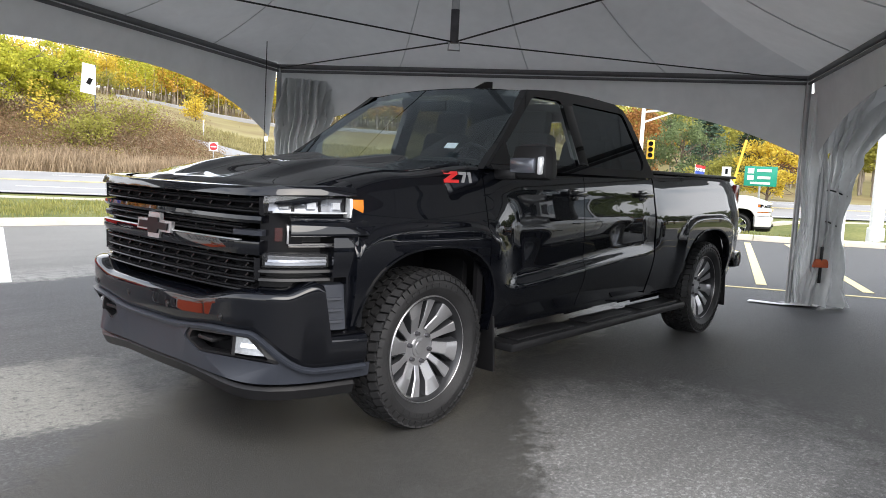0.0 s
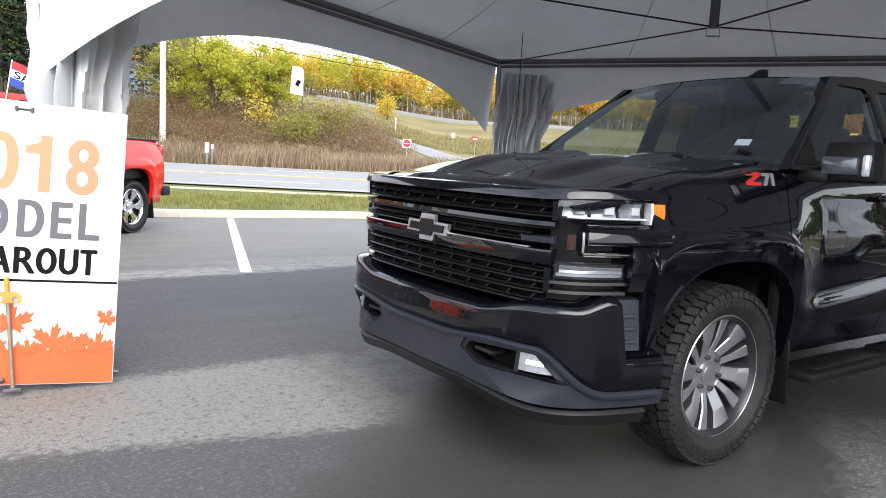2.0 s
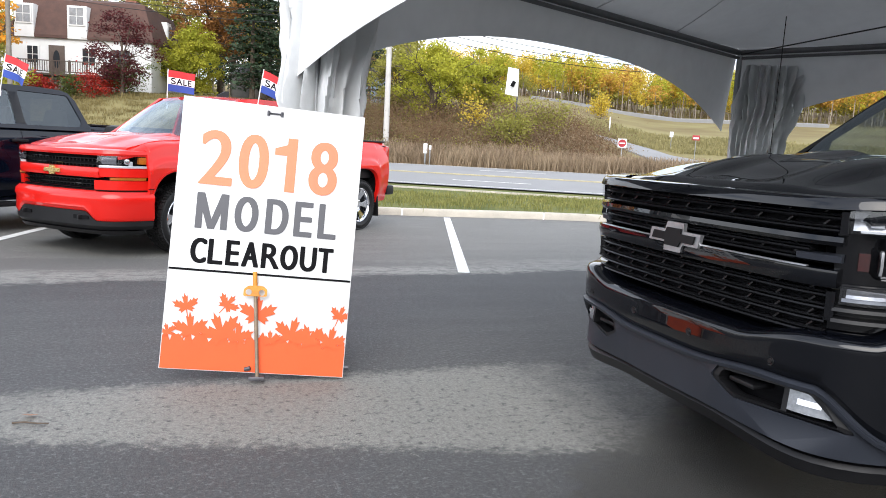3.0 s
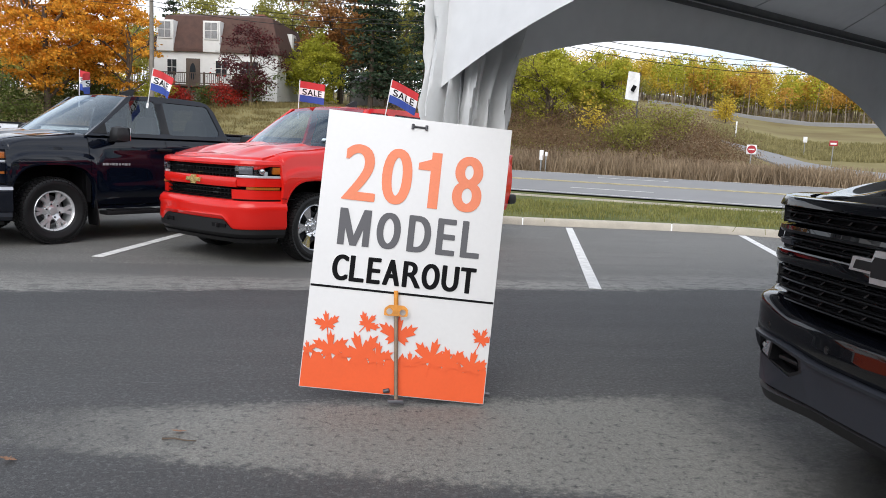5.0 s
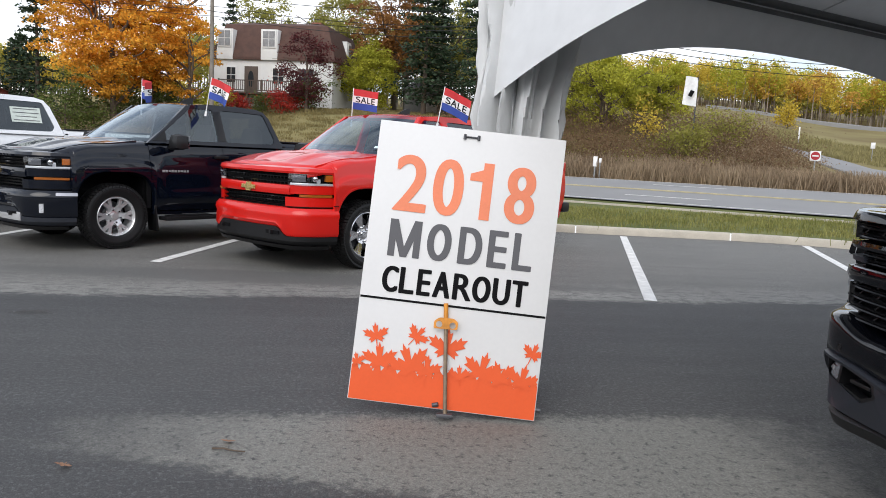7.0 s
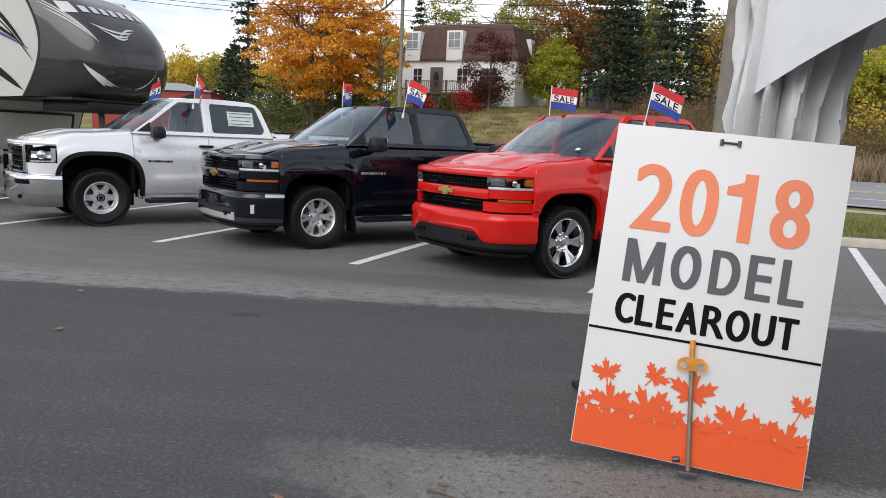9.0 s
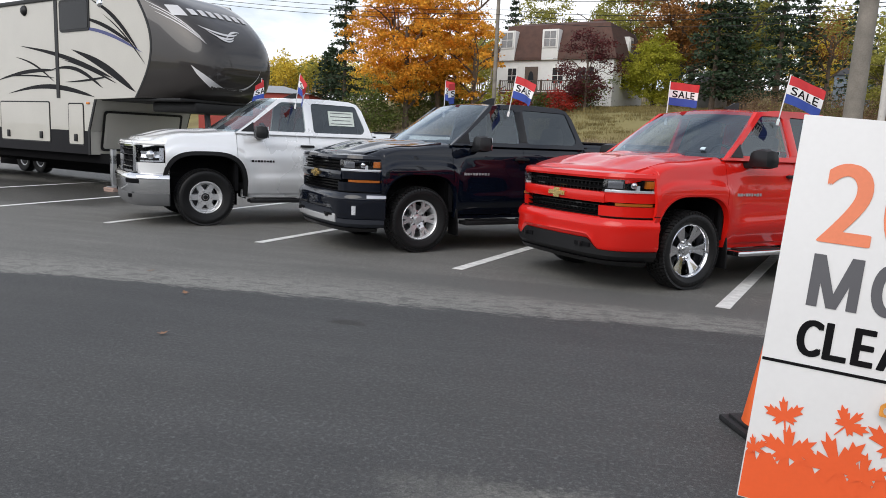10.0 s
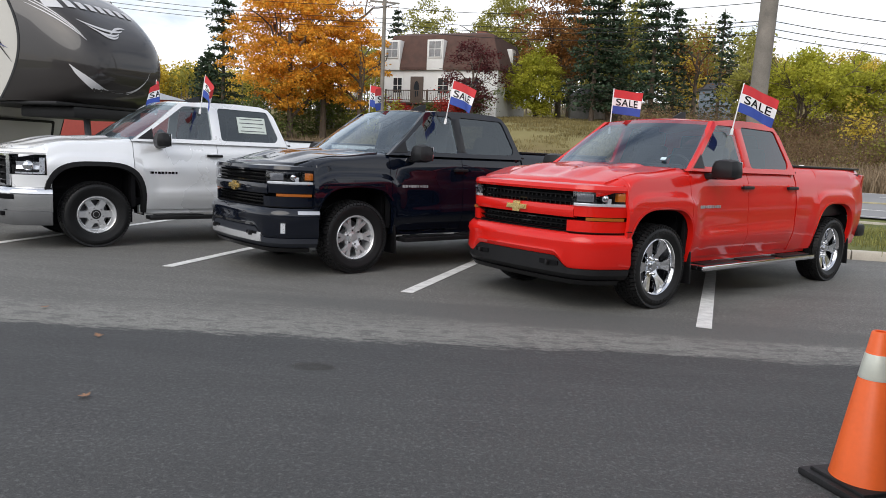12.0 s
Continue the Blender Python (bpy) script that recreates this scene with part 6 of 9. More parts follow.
    bowtie(s, t, nose_x(s, 0) + 0.030, 0.93, 0.14, M_GOLD, M_GOLD)


def front_gmc(s, t):
    """Broad front: one tall framed grille, C-shaped lamps, chrome bumper."""
    bar_across(s, t, "front_backing", [(-0.20, 0.50), (-0.10, 0.50), (-0.10, 1.16), (-0.20, 1.16)], 0.80, M_DARK)
    bar_across(s, t, "hood_lip", [(-0.10, 1.12), (0.004, 1.125), (0.012, 1.15), (0.0, 1.175), (-0.04, 1.19), (-0.10, 1.19)], 0.945, s["paint"], 40)
    bar_across(s, t, "grille_frame", [(-0.08, 1.095), (0.022, 1.10), (0.022, 1.125), (-0.08, 1.13)], 0.745, M_CHROME)
    bar_across(s, t, "grille_frame", [(-0.08, 0.745), (0.022, 0.745), (0.022, 0.775), (-0.08, 0.78)], 0.68, M_CHROME)
    grille(s, t, 0.775, 1.105, 0.70, 4, 6)
    for sg in (1, -1):
        bm = bmesh.new()
        sweep(s, bm, [(-0.08, 0.755), (0.018, 0.755), (0.018, 1.105), (-0.08, 1.105)], sg * 0.70, sg * 0.745, 3)
        part("grille_frame", bm, M_CHROME, t)
        bm = bmesh.new()
        sweep(s, bm, [(-0.10, 0.74), (-0.004, 0.74), (0.0, 0.885), (-0.10, 0.885)], sg * 0.75, sg * 0.95, 14)
        part("lamp_panel", bm, s["paint"], t)
        bm = bmesh.new()
        sweep(s, bm, [(-0.05, 0.895), (0.006, 0.897), (0.006, 0.915), (-0.05, 0.917)], sg * 0.79, sg * 0.93, 10)
        sweep(s, bm, [(-0.05, 0.915), (0.006, 0.915), (0.006, 1.09), (-0.05, 1.09)], sg * 0.915, sg * 0.932, 4)
        part("running_light", bm, M_BOWL, t)
    lamp_unit(s, t, 0.77, 0.948, 0.885, 1.105, cells=1, amber=0.008, bowl=0.30)
    bar_across(s, t, "front_bumper", [(-0.14, 0.455), (0.035, 0.455), (0.050, 0.50), (0.060, 0.56), (0.075, 0.65), (0.074, 0.685), (0.060, 0.715), (0.03, 0.735), (-0.14, 0.745)], 0.952, M_CHROME, 56)
    bar_across(s, t, "bumper_valance", [(-0.14, 0.28), (0.0, 0.285), (0.040, 0.35), (0.040, 0.453), (-0.14, 0.453)], 0.950, M_VALANCE, 48)
    for sg in (1, -1):
        bm = bmesh.new()
        sweep(s, bm, [(0.0, 0.59), (0.072, 0.595), (0.081, 0.62), (0.081, 0.655), (0.0, 0.66)], sg * 0.60, sg * 0.80, 8)
        part("bumper_recess", bm, M_DARK, t)
        bm = bmesh.new()
        box(bm, (0.05, 0.09, 0.05), (nose_x(s, 0.66) + 0.045, sg * 0.66, 0.42), bevel=0.012)
        part("tow_hook", bm, M_DARK, t)
    # emblem bars, no lettering
    bm = bmesh.new()
    for k in (-1, 0, 1):
        box(bm, (0.02, 0.085, 0.085), (nose_x(s, 0) + 0.0, 0.105 * k, 0.93), bevel=0.012)
    part("badge", bm, M_RIMGREY, t, smooth=False)


M_VALANCE = mat("grey_moulded_valance", (0.11, 0.112, 0.115), 0.5, 0, 0.1, 6, 90)
P_BLACK = paint("black_metallic_paint", (0.0022, 0.0026, 0.0042), 0.0, 0.3, 0.02, 0.95)
P_NAVY = paint("blue_black_paint", (0.0024, 0.0042, 0.010), 0.0, 0.3, 0.03, 1.0)
P_RED = paint("bright_red_paint", (0.62, 0.011, 0.006), 0.0, 0.35, 0.15, 0.75)
P_SILVER = paint("silver_metallic_paint", (0.86, 0.87, 0.88), 0.30, 0.28)

M_LAMPWHITE = mat("clear_lamp", (0.80, 0.82, 0.84), 0.15, 0.3, 0.1, 30, 120, 0, 1.0)
M_MARKER = mat("dark_red_marker", (0.03, 0.004, 0.004), 0.15, 0, 0.1, 20, 90, 0, 1.0)
M_AMBERDARK = mat("smoked_amber_lens", (0.36, 0.10, 0.010), 0.15, 0, 0.15, 20, 90, 0, 1.0)
M_BOWLDARK = mat("smoked_bowl", (0.22, 0.23, 0.25), 0.25, 0.6, 0.1, 40, 120)
M_BOWLMID = mat("shaded_lamp_bowl", (0.40, 0.415, 0.44), 0.22, 0.7, 0.25, 55, 160)
M_BOWL = mat("lamp_bowl", (0.74, 0.76, 0.79), 0.28, 0.55, 0.1, 40, 120)
M_BARREL = mat("dark_wheel_barrel", (0.035, 0.036, 0.039), 0.35, 0.5, 0.15, 6, 80)
NEW = dict(name="black_pickup_truck", label="gloss black crew-cab pickup with off-road tyres under the tent", paint=P_BLACK, trim_paint=P_BLACK, wb=3.745, nose=1.0, over=0.90, bow=0.06, corner=0.42, bend=11, half=0.99, taper=0.03, fend_x=0.56, radius=0.418, gap=0.125, tyre_w=0.275, track=0.86, belt=1.405, roof=1.955, hood=1.30, shoulder=(1.42, 1.35, 1.235), crease=(0.70, 0.82), scoop=0.027, shoulder_z=1.285, flare=0.024, split=-1.55, cab_rear=-2.62, rail=1.43, sill=0.465, handle_in=0.14, handle_drop=0.16, crown=0.035, ridge=0.028, lip=0.012, lip_mat=P_BLACK, handle_mat=P_BLACK, pillar_mat=M_GLOSSBLACK, mirror_mat=M_MIRRORCAP, dense=2, flare_out=0.135, corner_drop=0.012, roll_from=0.935, arch_n=2.7, right_mirror=(-0.30, -0.10), mirror_at=(-0.60, 1.435), side_glass=M_SIDEGLASS, step_mat=M_TRIM, step_z=0.345, bumper_mat=P_BLACK, wheel_style="split", rim_mat=M_RIMGREY, front=front_new)
OLD = dict(paint=P_RED, trim_paint=P_RED, wb=3.645, arch_n=3.3, arch_high=(1.10, 1.18), flare_out=0.15, nose=0.985, over=0.92, bow=0.08, corner=0.40, bend=9, half=0.985, taper=0.03, fend_x=0.55, radius=0.405, gap=0.105, tyre_w=0.275, track=0.85, belt=1.355, roof=1.91, hood=1.26, shoulder=(1.36, 1.30, 1.175), crease=(0.70, 0.74), scoop=0.016, shoulder_z=1.20, flare=0.024, split=-1.55, cab_rear=-2.60, rail=1.425, sill=0.44, handle_in=0.05, handle_drop=0.185, crown=0.04, ridge=0.022, lip=0.018, lip_mat=P_RED, handle_mat=M_TRIM, pillar_mat=P_RED, mirror_mat=M_TRIM, mirror_at=(-0.77, 1.365), mirror_deep=0.20, side_glass=M_SIDEGLASS, step_mat=M_CHROME, step_z=0.36, bumper_mat=M_TRIM, wheel_style="chrome", rim_mat=M_CHROME, front=front_old, bars=2, cross_mat=P_RED, bumper_paint=P_RED, valance_mat=M_TRIM, group="pickups parked in the stalls", name="red_pickup_truck", label="bright red crew-cab pickup with chrome wheels in a stall")


def placed(wx, wy, heading, half_track):
    """The pose of a pickup whose left front wheel face is at wx, wy and which points along heading."""
    a = radians(heading)
    left = Vector((-math.sin(a), math.cos(a)))
    o = Vector((wx, wy)) - left * half_track
    return pose(o.x, o.y, 0, 0, 0, heading)


hero = pickup(NEW, pose(0, 0.935, 0, 0, 0, 180))
red_truck = pickup(OLD, placed(-3.100, 7.243, 224.5, 0.985))
navy_truck = pickup(dict(OLD, name="dark_blue_pickup_truck", label="blue-black crew-cab pickup with silver alloy wheels in a stall", paint=P_NAVY, trim_paint=P_NAVY, lip_mat=P_NAVY, cross_mat=P_NAVY, bumper_paint=P_NAVY, wheel_style="six", rim_mat=M_RIMSILVER, step_mat=M_TRIM, bars=3, fog=True, skid=True, pillar_mat=M_GLOSSBLACK, valance_mat=M_TRIMGREY), placed(-6.293, 8.181, 226.0, 1.0) @ Matrix.Scale(1.02, 4))
silver_truck = pickup(dict(OLD, name="silver_pickup_truck", label="silver double-cab pickup with pale steel wheels in a stall", paint=P_SILVER, trim_paint=P_SILVER, lip_mat=M_TRIM, lip=0.05, wheel_style="steel", rim_mat=M_RIMSILVER, step_mat=M_TRIM, handle_mat=M_TRIM, front=front_gmc, pillar_mat=P_SILVER, shoulder=(1.36, 1.31, 1.19), gap=0.145), placed(-9.90, 8.98, 226.0, 1.03) @ Matrix.Scale(1.045, 4))


# ---- badges, stickers, aerial ----
M_BADGERED = mat("red_badge", (0.62, 0.03, 0.03), 0.3, 0.1)
M_BADGE = mat("satin_badge", (0.36, 0.36, 0.37), 0.45, 0.4)
M_STICKER = mat("pale_sticker", (0.55, 0.68, 0.74), 0.5)
M_PAPER = mat("price_sheet", (0.62, 0.68, 0.62), 0.6)


def side_marks(truck, s, x, z, w, h, n, m, both=True):
    """A row of small raised marks on the body side, in place of a model name."""
    for sg in ((1, -1) if both else (1,)):
        bm = bmesh.new()
        for k in range(n):
            px = x - w / 2 + w * (k + 0.5) / n
            box(bm, (w / n * (0.80 if k % 3 else 0.55), 0.006, h * (1.0 if k % 4 != 2 else 0.82)), (px, sg * (side_width(s, px, z) + 0.003), z), (0, 0, 0))
        part("name_badge", bm, m, truck, smooth=False)


def fender_y(s, x, z):
    """How far out the fender lies at x, z, with its rolled top edge."""
    lo, hi = arch_z(x, s, s["sill"]), lerp_table([(-0.46, s["shoulder"][0]), (0.2, s["shoulder"][1]), (0.9, s["shoulder"][2])], x)
    v = (z - lo) / (hi - lo)
    start = s.get("roll_from", 0.86)
    return side_width(s, x, z) - 0.10 * max(0.0, (v - start) / (1 - start)) ** 2


def slant_badge(truck, s, x, z):
    """A red slanted badge with a silver numeral-like bar, no lettering."""
    for sg in (1, -1):
        for nm, pts, m, lift in (
            ("side_badge", [(-0.118, 0.036), (-0.006, 0.036), (-0.006, 0.017), (-0.072, -0.017), (-0.002, -0.017), (-0.008, -0.036), (-0.126, -0.036), (-0.126, -0.018), (-0.058, 0.016), (-0.118, 0.016)], M_BADGERED, 0.004),
            ("side_badge", [(0.004, 0.034), (0.068, 0.034), (0.068, 0.018), (0.038, -0.034), (0.014, -0.034), (0.044, 0.016), (0.004, 0.016)], M_BADGE, 0.004),
            ("side_badge", [(0.080, 0.034), (0.108, 0.034), (0.108, -0.034), (0.086, -0.034), (0.086, 0.016), (0.080, 0.016)], M_BADGE, 0.004),
        ):
            bm = bmesh.new()
            plate(bm, pts, place=lambda p: (x - sg * p[0], sg * (fender_y(s, x - sg * p[0], z + p[1] * 0.86) + lift), z + p[1] * 0.86))
            thick(bm, 0.006, lambda c: (0, -sg, 0))
            part(nm, bm, m, truck, smooth=False)


NEW["tail"], OLD["tail"] = -3.745 - 0.90, -3.645 - 0.92
NEW["arches"] = [(0, 0.418, 0.543), (-3.745, 0.418, 0.533)]
OLD["arches"] = [(0, 0.405, 0.51), (-3.645, 0.405, 0.50)]
slant_badge(hero, NEW, -0.225, 1.332)
for tr, m in ((red_truck, M_BADGE), (navy_truck, M_BADGE), (silver_truck, M_GLOSSBLACK)):
    side_marks(tr, OLD, -0.80, 0.94 if tr is silver_truck else 0.98, 0.40, 0.030, 9, m)
for tr in (red_truck, navy_truck, silver_truck):
    for sg in (1, -1):
        bm = bmesh.new()
        for k in range(7):
            px = 0.395 + 0.16 * k / 6
            box(bm, (0.030, 0.006, 0.007), (px, sg * (side_width(OLD, px, 0.755) + 0.001), 0.752 + 0.002 * k))
        part("panel_gap", bm, M_DARK, tr, smooth=False)
bm = bmesh.new()
tube(bm, [(-0.18, -0.81, 1.34), (-0.18, -0.81, 1.42)], 0.012, 8)
tube(bm, [(-0.18, -0.81, 1.41), (-0.19, -0.81, 2.19)], 0.0028, 6)
part("whip_aerial", bm, M_TRIM, hero)
for tr, sx, sy, w, h, m in ((hero, -0.52, 0.67, 0.075, 0.05, M_STICKER), (red_truck, -0.60, 0.62, 0.055, 0.04, M_STICKER)):
    bm = bmesh.new()
    belt_z, roof_z = (1.405, 1.955) if tr is hero else (1.355, 1.91)
    v = 0.16 if tr is hero else 0.13
    x0 = (-0.22 - 0.24 * 0.5) * (1 - v) + (-1.06 - 0.035) * v
    z0 = (belt_z - 0.005) * (1 - v) + (roof_z - 0.035) * v
    box(bm, (0.004, w, h), (x0 + 0.01, sy, z0 + 0.03), (0, -52, 10))
    part("windscreen_sticker", bm, m, tr, smooth=False)
bm = bmesh.new()
box(bm, (0.42, 0.004, 0.24), (-2.10, 0.985 - 0.078 - 0.24 * 0.40 + 0.008, 1.62), (21.8, 0, 0))
sheet = part("price_sheet", bm, M_PAPER, silver_truck, "printed price sheet inside the rear window", smooth=False)
for k, w in enumerate((0.34, 0.36, 0.30, 0.36)):
    bm = bmesh.new()
    dz = 0.085 - 0.055 * k
    box(bm, (w, 0.003, 0.010), (-2.10, 0.985 - 0.078 - (0.24 + dz) * 0.40 + 0.012, 1.62 + dz), (21.8, 0, 0))
    part("print_line", bm, M_GREYPRINT, sheet, smooth=False)


# ---- sign, cone, flags ----
def maple_leaf(cx, cy, r, turn):
    """A plain maple-leaf outline."""
    half = [(0.0, 1.05), (0.09, 0.72), (0.22, 0.80), (0.14, 0.22), (0.40, 0.50), (0.46, 0.36), (0.66, 0.62), (0.70, 0.44), (1.0, 0.50), (0.78, 0.22), (0.92, 0.10), (0.42, -0.10), (0.62, -0.30), (0.42, -0.32), (0.46, -0.52), (0.05, -0.26)]
    pts = half + [(0.03, -0.95), (-0.03, -0.95)] + [(-x, y) for x, y in reversed(half[1:])]
    a = radians(turn)
    return [(cx + r * (x * math.cos(a) - y * math.sin(a)), cy + r * (x * math.sin(a) + y * math.cos(a))) for x, y in pts]


def flat_print(name, outline, m, parent, lift):
    bm = bmesh.new()
    plate(bm, outline, place=lambda p: (p[0], -lift, p[1]))
    if bm.faces and sum(fc.normal.y for fc in bm.faces) > 0:
        bmesh.ops.reverse_faces(bm, faces=bm.faces[:])
    me = bpy.data.meshes.new(name)
    bm.to_mesh(me)
    bm.free()
    return part_mesh(name, me, m, parent, smooth=False)


def build_sign():
    """A printed board on a spring stand, leaning back a little and out of level."""
    w, h = 1.011, 1.518
    m = pose(-2.674, 2.383, 0.049) @ Matrix.Rotation(radians(-7.2), 4, "Z") @ Matrix.Rotation(radians(-9.0), 4, "X") @ Matrix.Rotation(radians(3.8), 4, "Y") @ pose(-w / 2, 0, 0)
    sign = thing("sale_sign", m, "white printed clearance sign board with orange leaves on a stand", "sign")
    bm = bmesh.new()
    box(bm, (w, 0.012, h), (w / 2, 0.006, h / 2), bevel=0.003)
    part("board", bm, M_WHITE, sign)
    face = Matrix.Translation((0, -0.0032, 0)) @ Matrix.Rotation(radians(90), 4, "X")
    letters("lettering", "2018", ((0.116, 0.298), (0.325, 0.490), (0.519, 0.643), (0.717, 0.880)), 1.037, 1.345, 0.190, M_PEACH, sign, face)
    letters("lettering", "MODEL", ((0.120, 0.293), (0.328, 0.460), (0.499, 0.627), (0.658, 0.763), (0.794, 0.900)), 0.789, 0.990, 0.195, M_GREYPRINT, sign, face)
    letters("lettering", "CLEAROUT", ((0.110, 0.198), (0.205, 0.287), (0.301, 0.375), (0.387, 0.483), (0.495, 0.598), (0.599, 0.699), (0.709, 0.804), (0.811, 0.897)), 0.594, 0.736, 0.205, M_BLACKPRINT, sign, face)
    flat_print("rule", [(0.004, 0.550), (w - 0.004, 0.550), (w - 0.004, 0.562), (0.004, 0.562)], M_BLACKPRINT, sign, 0.003)
    rng = random.Random(11)
    edge = [(0.004, 0.004), (w - 0.004, 0.004)]
    x = w - 0.004
    while x > 0.02:
        edge.append((x, 0.175 + rng.uniform(-0.02, 0.03)))
        x -= rng.uniform(0.012, 0.03)
        edge.append((max(0.006, x), 0.185 + rng.uniform(0.0, 0.06)))
        x -= rng.uniform(0.01, 0.03)
    edge.append((0.004, 0.18))
    flat_print("orange_ground", edge, M_SCREENPRINT, sign, 0.003)
    for k, (cx, cy, r, a) in enumerate(((0.116, 0.352, 0.072, 12), (0.333, 0.374, 0.068, -38), (0.503, 0.330, 0.108, 0), (0.962, 0.352, 0.066, -20), (0.15, 0.222, 0.098, 6), (0.315, 0.215, 0.120, 24), (0.405, 0.198, 0.085, -4), (0.70, 0.225, 0.110, -12), (0.80, 0.205, 0.095, 20), (0.92, 0.20, 0.095, -10), (0.585, 0.19, 0.06, 5), (0.03, 0.205, 0.05, 15))):
        flat_print("leaf_print", [(min(max(px, 0.004), w - 0.004), pz) for px, pz in maple_leaf(cx, cy, r, a)], M_SCREENPRINT, sign, 0.0045 + 0.0004 * k)
    # clip at the top edge
    bm = bmesh.new()
    tube(bm, [(0.465, -0.006, 1.475), (0.54, -0.006, 1.475)], 0.005, 8)
    for px in (0.465, 0.54):
        tube(bm, [(px, -0.006, 1.462), (px, -0.006, 1.488)], 0.008, 8)
    part("top_clip", bm, M_STEEL, sign)
    bm = bmesh.new()
    tube(bm, [(0.470, -0.022, 0.566), (0.534, -0.030, -0.03)], 0.011, 10)
    part("upright", bm, M_DULLSTEEL, sign)
    bm = bmesh.new()
    tube(bm, [(0.4695, -0.022, 0.57), (0.481, -0.0235, 0.46)], 0.0125, 10)
    part("upright_tip", bm, M_ORANGESTEEL, sign)
    bm = bmesh.new()
    plate(bm, fillet([(0.418, 0.432), (0.546, 0.436), (0.546, 0.475), (0.522, 0.494), (0.444, 0.492), (0.418, 0.472)], 0.008, 2), [[(cx + 0.017 * math.cos(a), 0.456 + 0.017 * math.sin(a)) for a in [2 * math.pi * k / 14 for k in range(14)]] for cx in (0.446, 0.518)], lambda p: (p[0], -0.040, p[1]))
    thick(bm, 0.010, lambda c: (0, 1, 0))
    part("bracket", bm, M_ORANGESTEEL, sign, "orange bracket with two round holes")
    bm = bmesh.new()
    box(bm, (0.085, 0.05, 0.020), (0.530, -0.03, -0.022), (0, -4, 0), bevel=0.004)
    tube(bm, [(0.46, -0.014, 0.02), (0.49, -0.02, 0.03)], 0.012, 8)
    part("foot", bm, M_STEEL, sign)
    bm = bmesh.new()
    for px in (0.30, 0.72):
        tube(bm, [(px, 0.03, 0.05), (px, 0.50, -0.035 + 0.05)], 0.016, 8)
    tube(bm, [(0.10, 0.03, 0.055), (1.04, 0.03, 0.055)], 0.014, 8)
    part("stand_frame", bm, M_STEEL, sign)


def build_cone():
    cone = thing("traffic_cone", pose(-2.90, 3.42, 0, 0, 0, 22), "orange traffic cone with a pale reflective band and black base", "traffic cone")
    bm = bmesh.new()
    box(bm, (0.37, 0.37, 0.035), (0, 0, 0.0185), bevel=0.012)
    box(bm, (0.30, 0.30, 0.02), (0, 0, 0.042), bevel=0.008)
    part("base", bm, M_RUBBER, cone)
    bm = bmesh.new()
    lathe(bm, [(0.142, 0.045), (0.138, 0.06), (0.036, 0.708), (0.030, 0.714), (0.024, 0.712), (0.030, 0.69)], 40)
    body = part("cone_body", bm, M_ORANGE, cone)
    r_at = lambda z: 0.138 + (0.036 - 0.138) * (z - 0.06) / 0.648
    bm = bmesh.new()
    lathe(bm, [(r_at(0.505) + 0.001, 0.505), (r_at(0.505) + 0.002, 0.508), (r_at(0.615) + 0.002, 0.612), (r_at(0.615) + 0.001, 0.615)], 40)
    part("reflective_band", bm, mat("reflective_sheet", (0.66, 0.68, 0.60), 0.35, 0.2, 0.06, 30, 200), body)


def build_flag(m, wave, sag, turn, fold):
    """A SALE flag on a plastic window pole: three bands, rippled, its words on the white."""
    flag = thing("sale_flag", m, "red, white and blue SALE flag clipped to a truck window", "flag", "sale flags")
    bm = bmesh.new()
    tube(bm, [(0, 0, -0.02), (0, 0, 0.52)], 0.0065, 8)
    box(bm, (0.03, 0.012, 0.07), (0, 0, 0.0), bevel=0.004)
    part("pole", bm, M_FLAGWHITE, flag)
    w, h = 0.40, 0.29
    a = radians(turn)

    def cloth(x, z):
        """A point of the cloth x along from the pole and z above its lower edge."""
        t = x / w
        ripple = 0.035 * math.sin(wave + 7.5 * t + 2.0 * z / h) * t ** 0.7
        run = x * (1 - 0.18 * fold * t)
        y = ripple + fold * 0.10 * math.sin(4 * t) * t
        px, py = run * math.cos(a) - y * math.sin(a), run * math.sin(a) + y * math.cos(a)
        return Vector((px, py, 0.22 + z - sag * x * (0.6 + 0.4 * t)))

    bm = bmesh.new()
    grid(bm, 18, 12, lambda u, v: cloth(u * w, v * h))
    bm.faces.ensure_lookup_table()
    for j in range(12):
        for i in range(18):
            bm.faces[j * 18 + i].material_index = 0 if j < 4 else (1 if j < 8 else 2)
    me = bpy.data.meshes.new("cloth")
    bm.to_mesh(me)
    bm.free()
    cl = part_mesh("cloth", me, [M_FLAGBLUE, M_FLAGWHITE, M_FLAGRED], flag)
    for side in (1, -1):
        ob = letters("lettering", "SALE", ((-0.155, -0.085), (-0.077, 0.008), (0.022, 0.082), (0.094, 0.155)), -0.0425, 0.0425, 0.21, M_BLACKPRINT, cl, Matrix.Identity(4))
        for v in ob.data.vertices:
            x, z = v.co.x * side + w / 2, v.co.y + h / 2
            v.co = cloth(x, z) + Vector((math.sin(a), -math.cos(a), 0)) * (0.003 + v.co.z) * side
    return flag


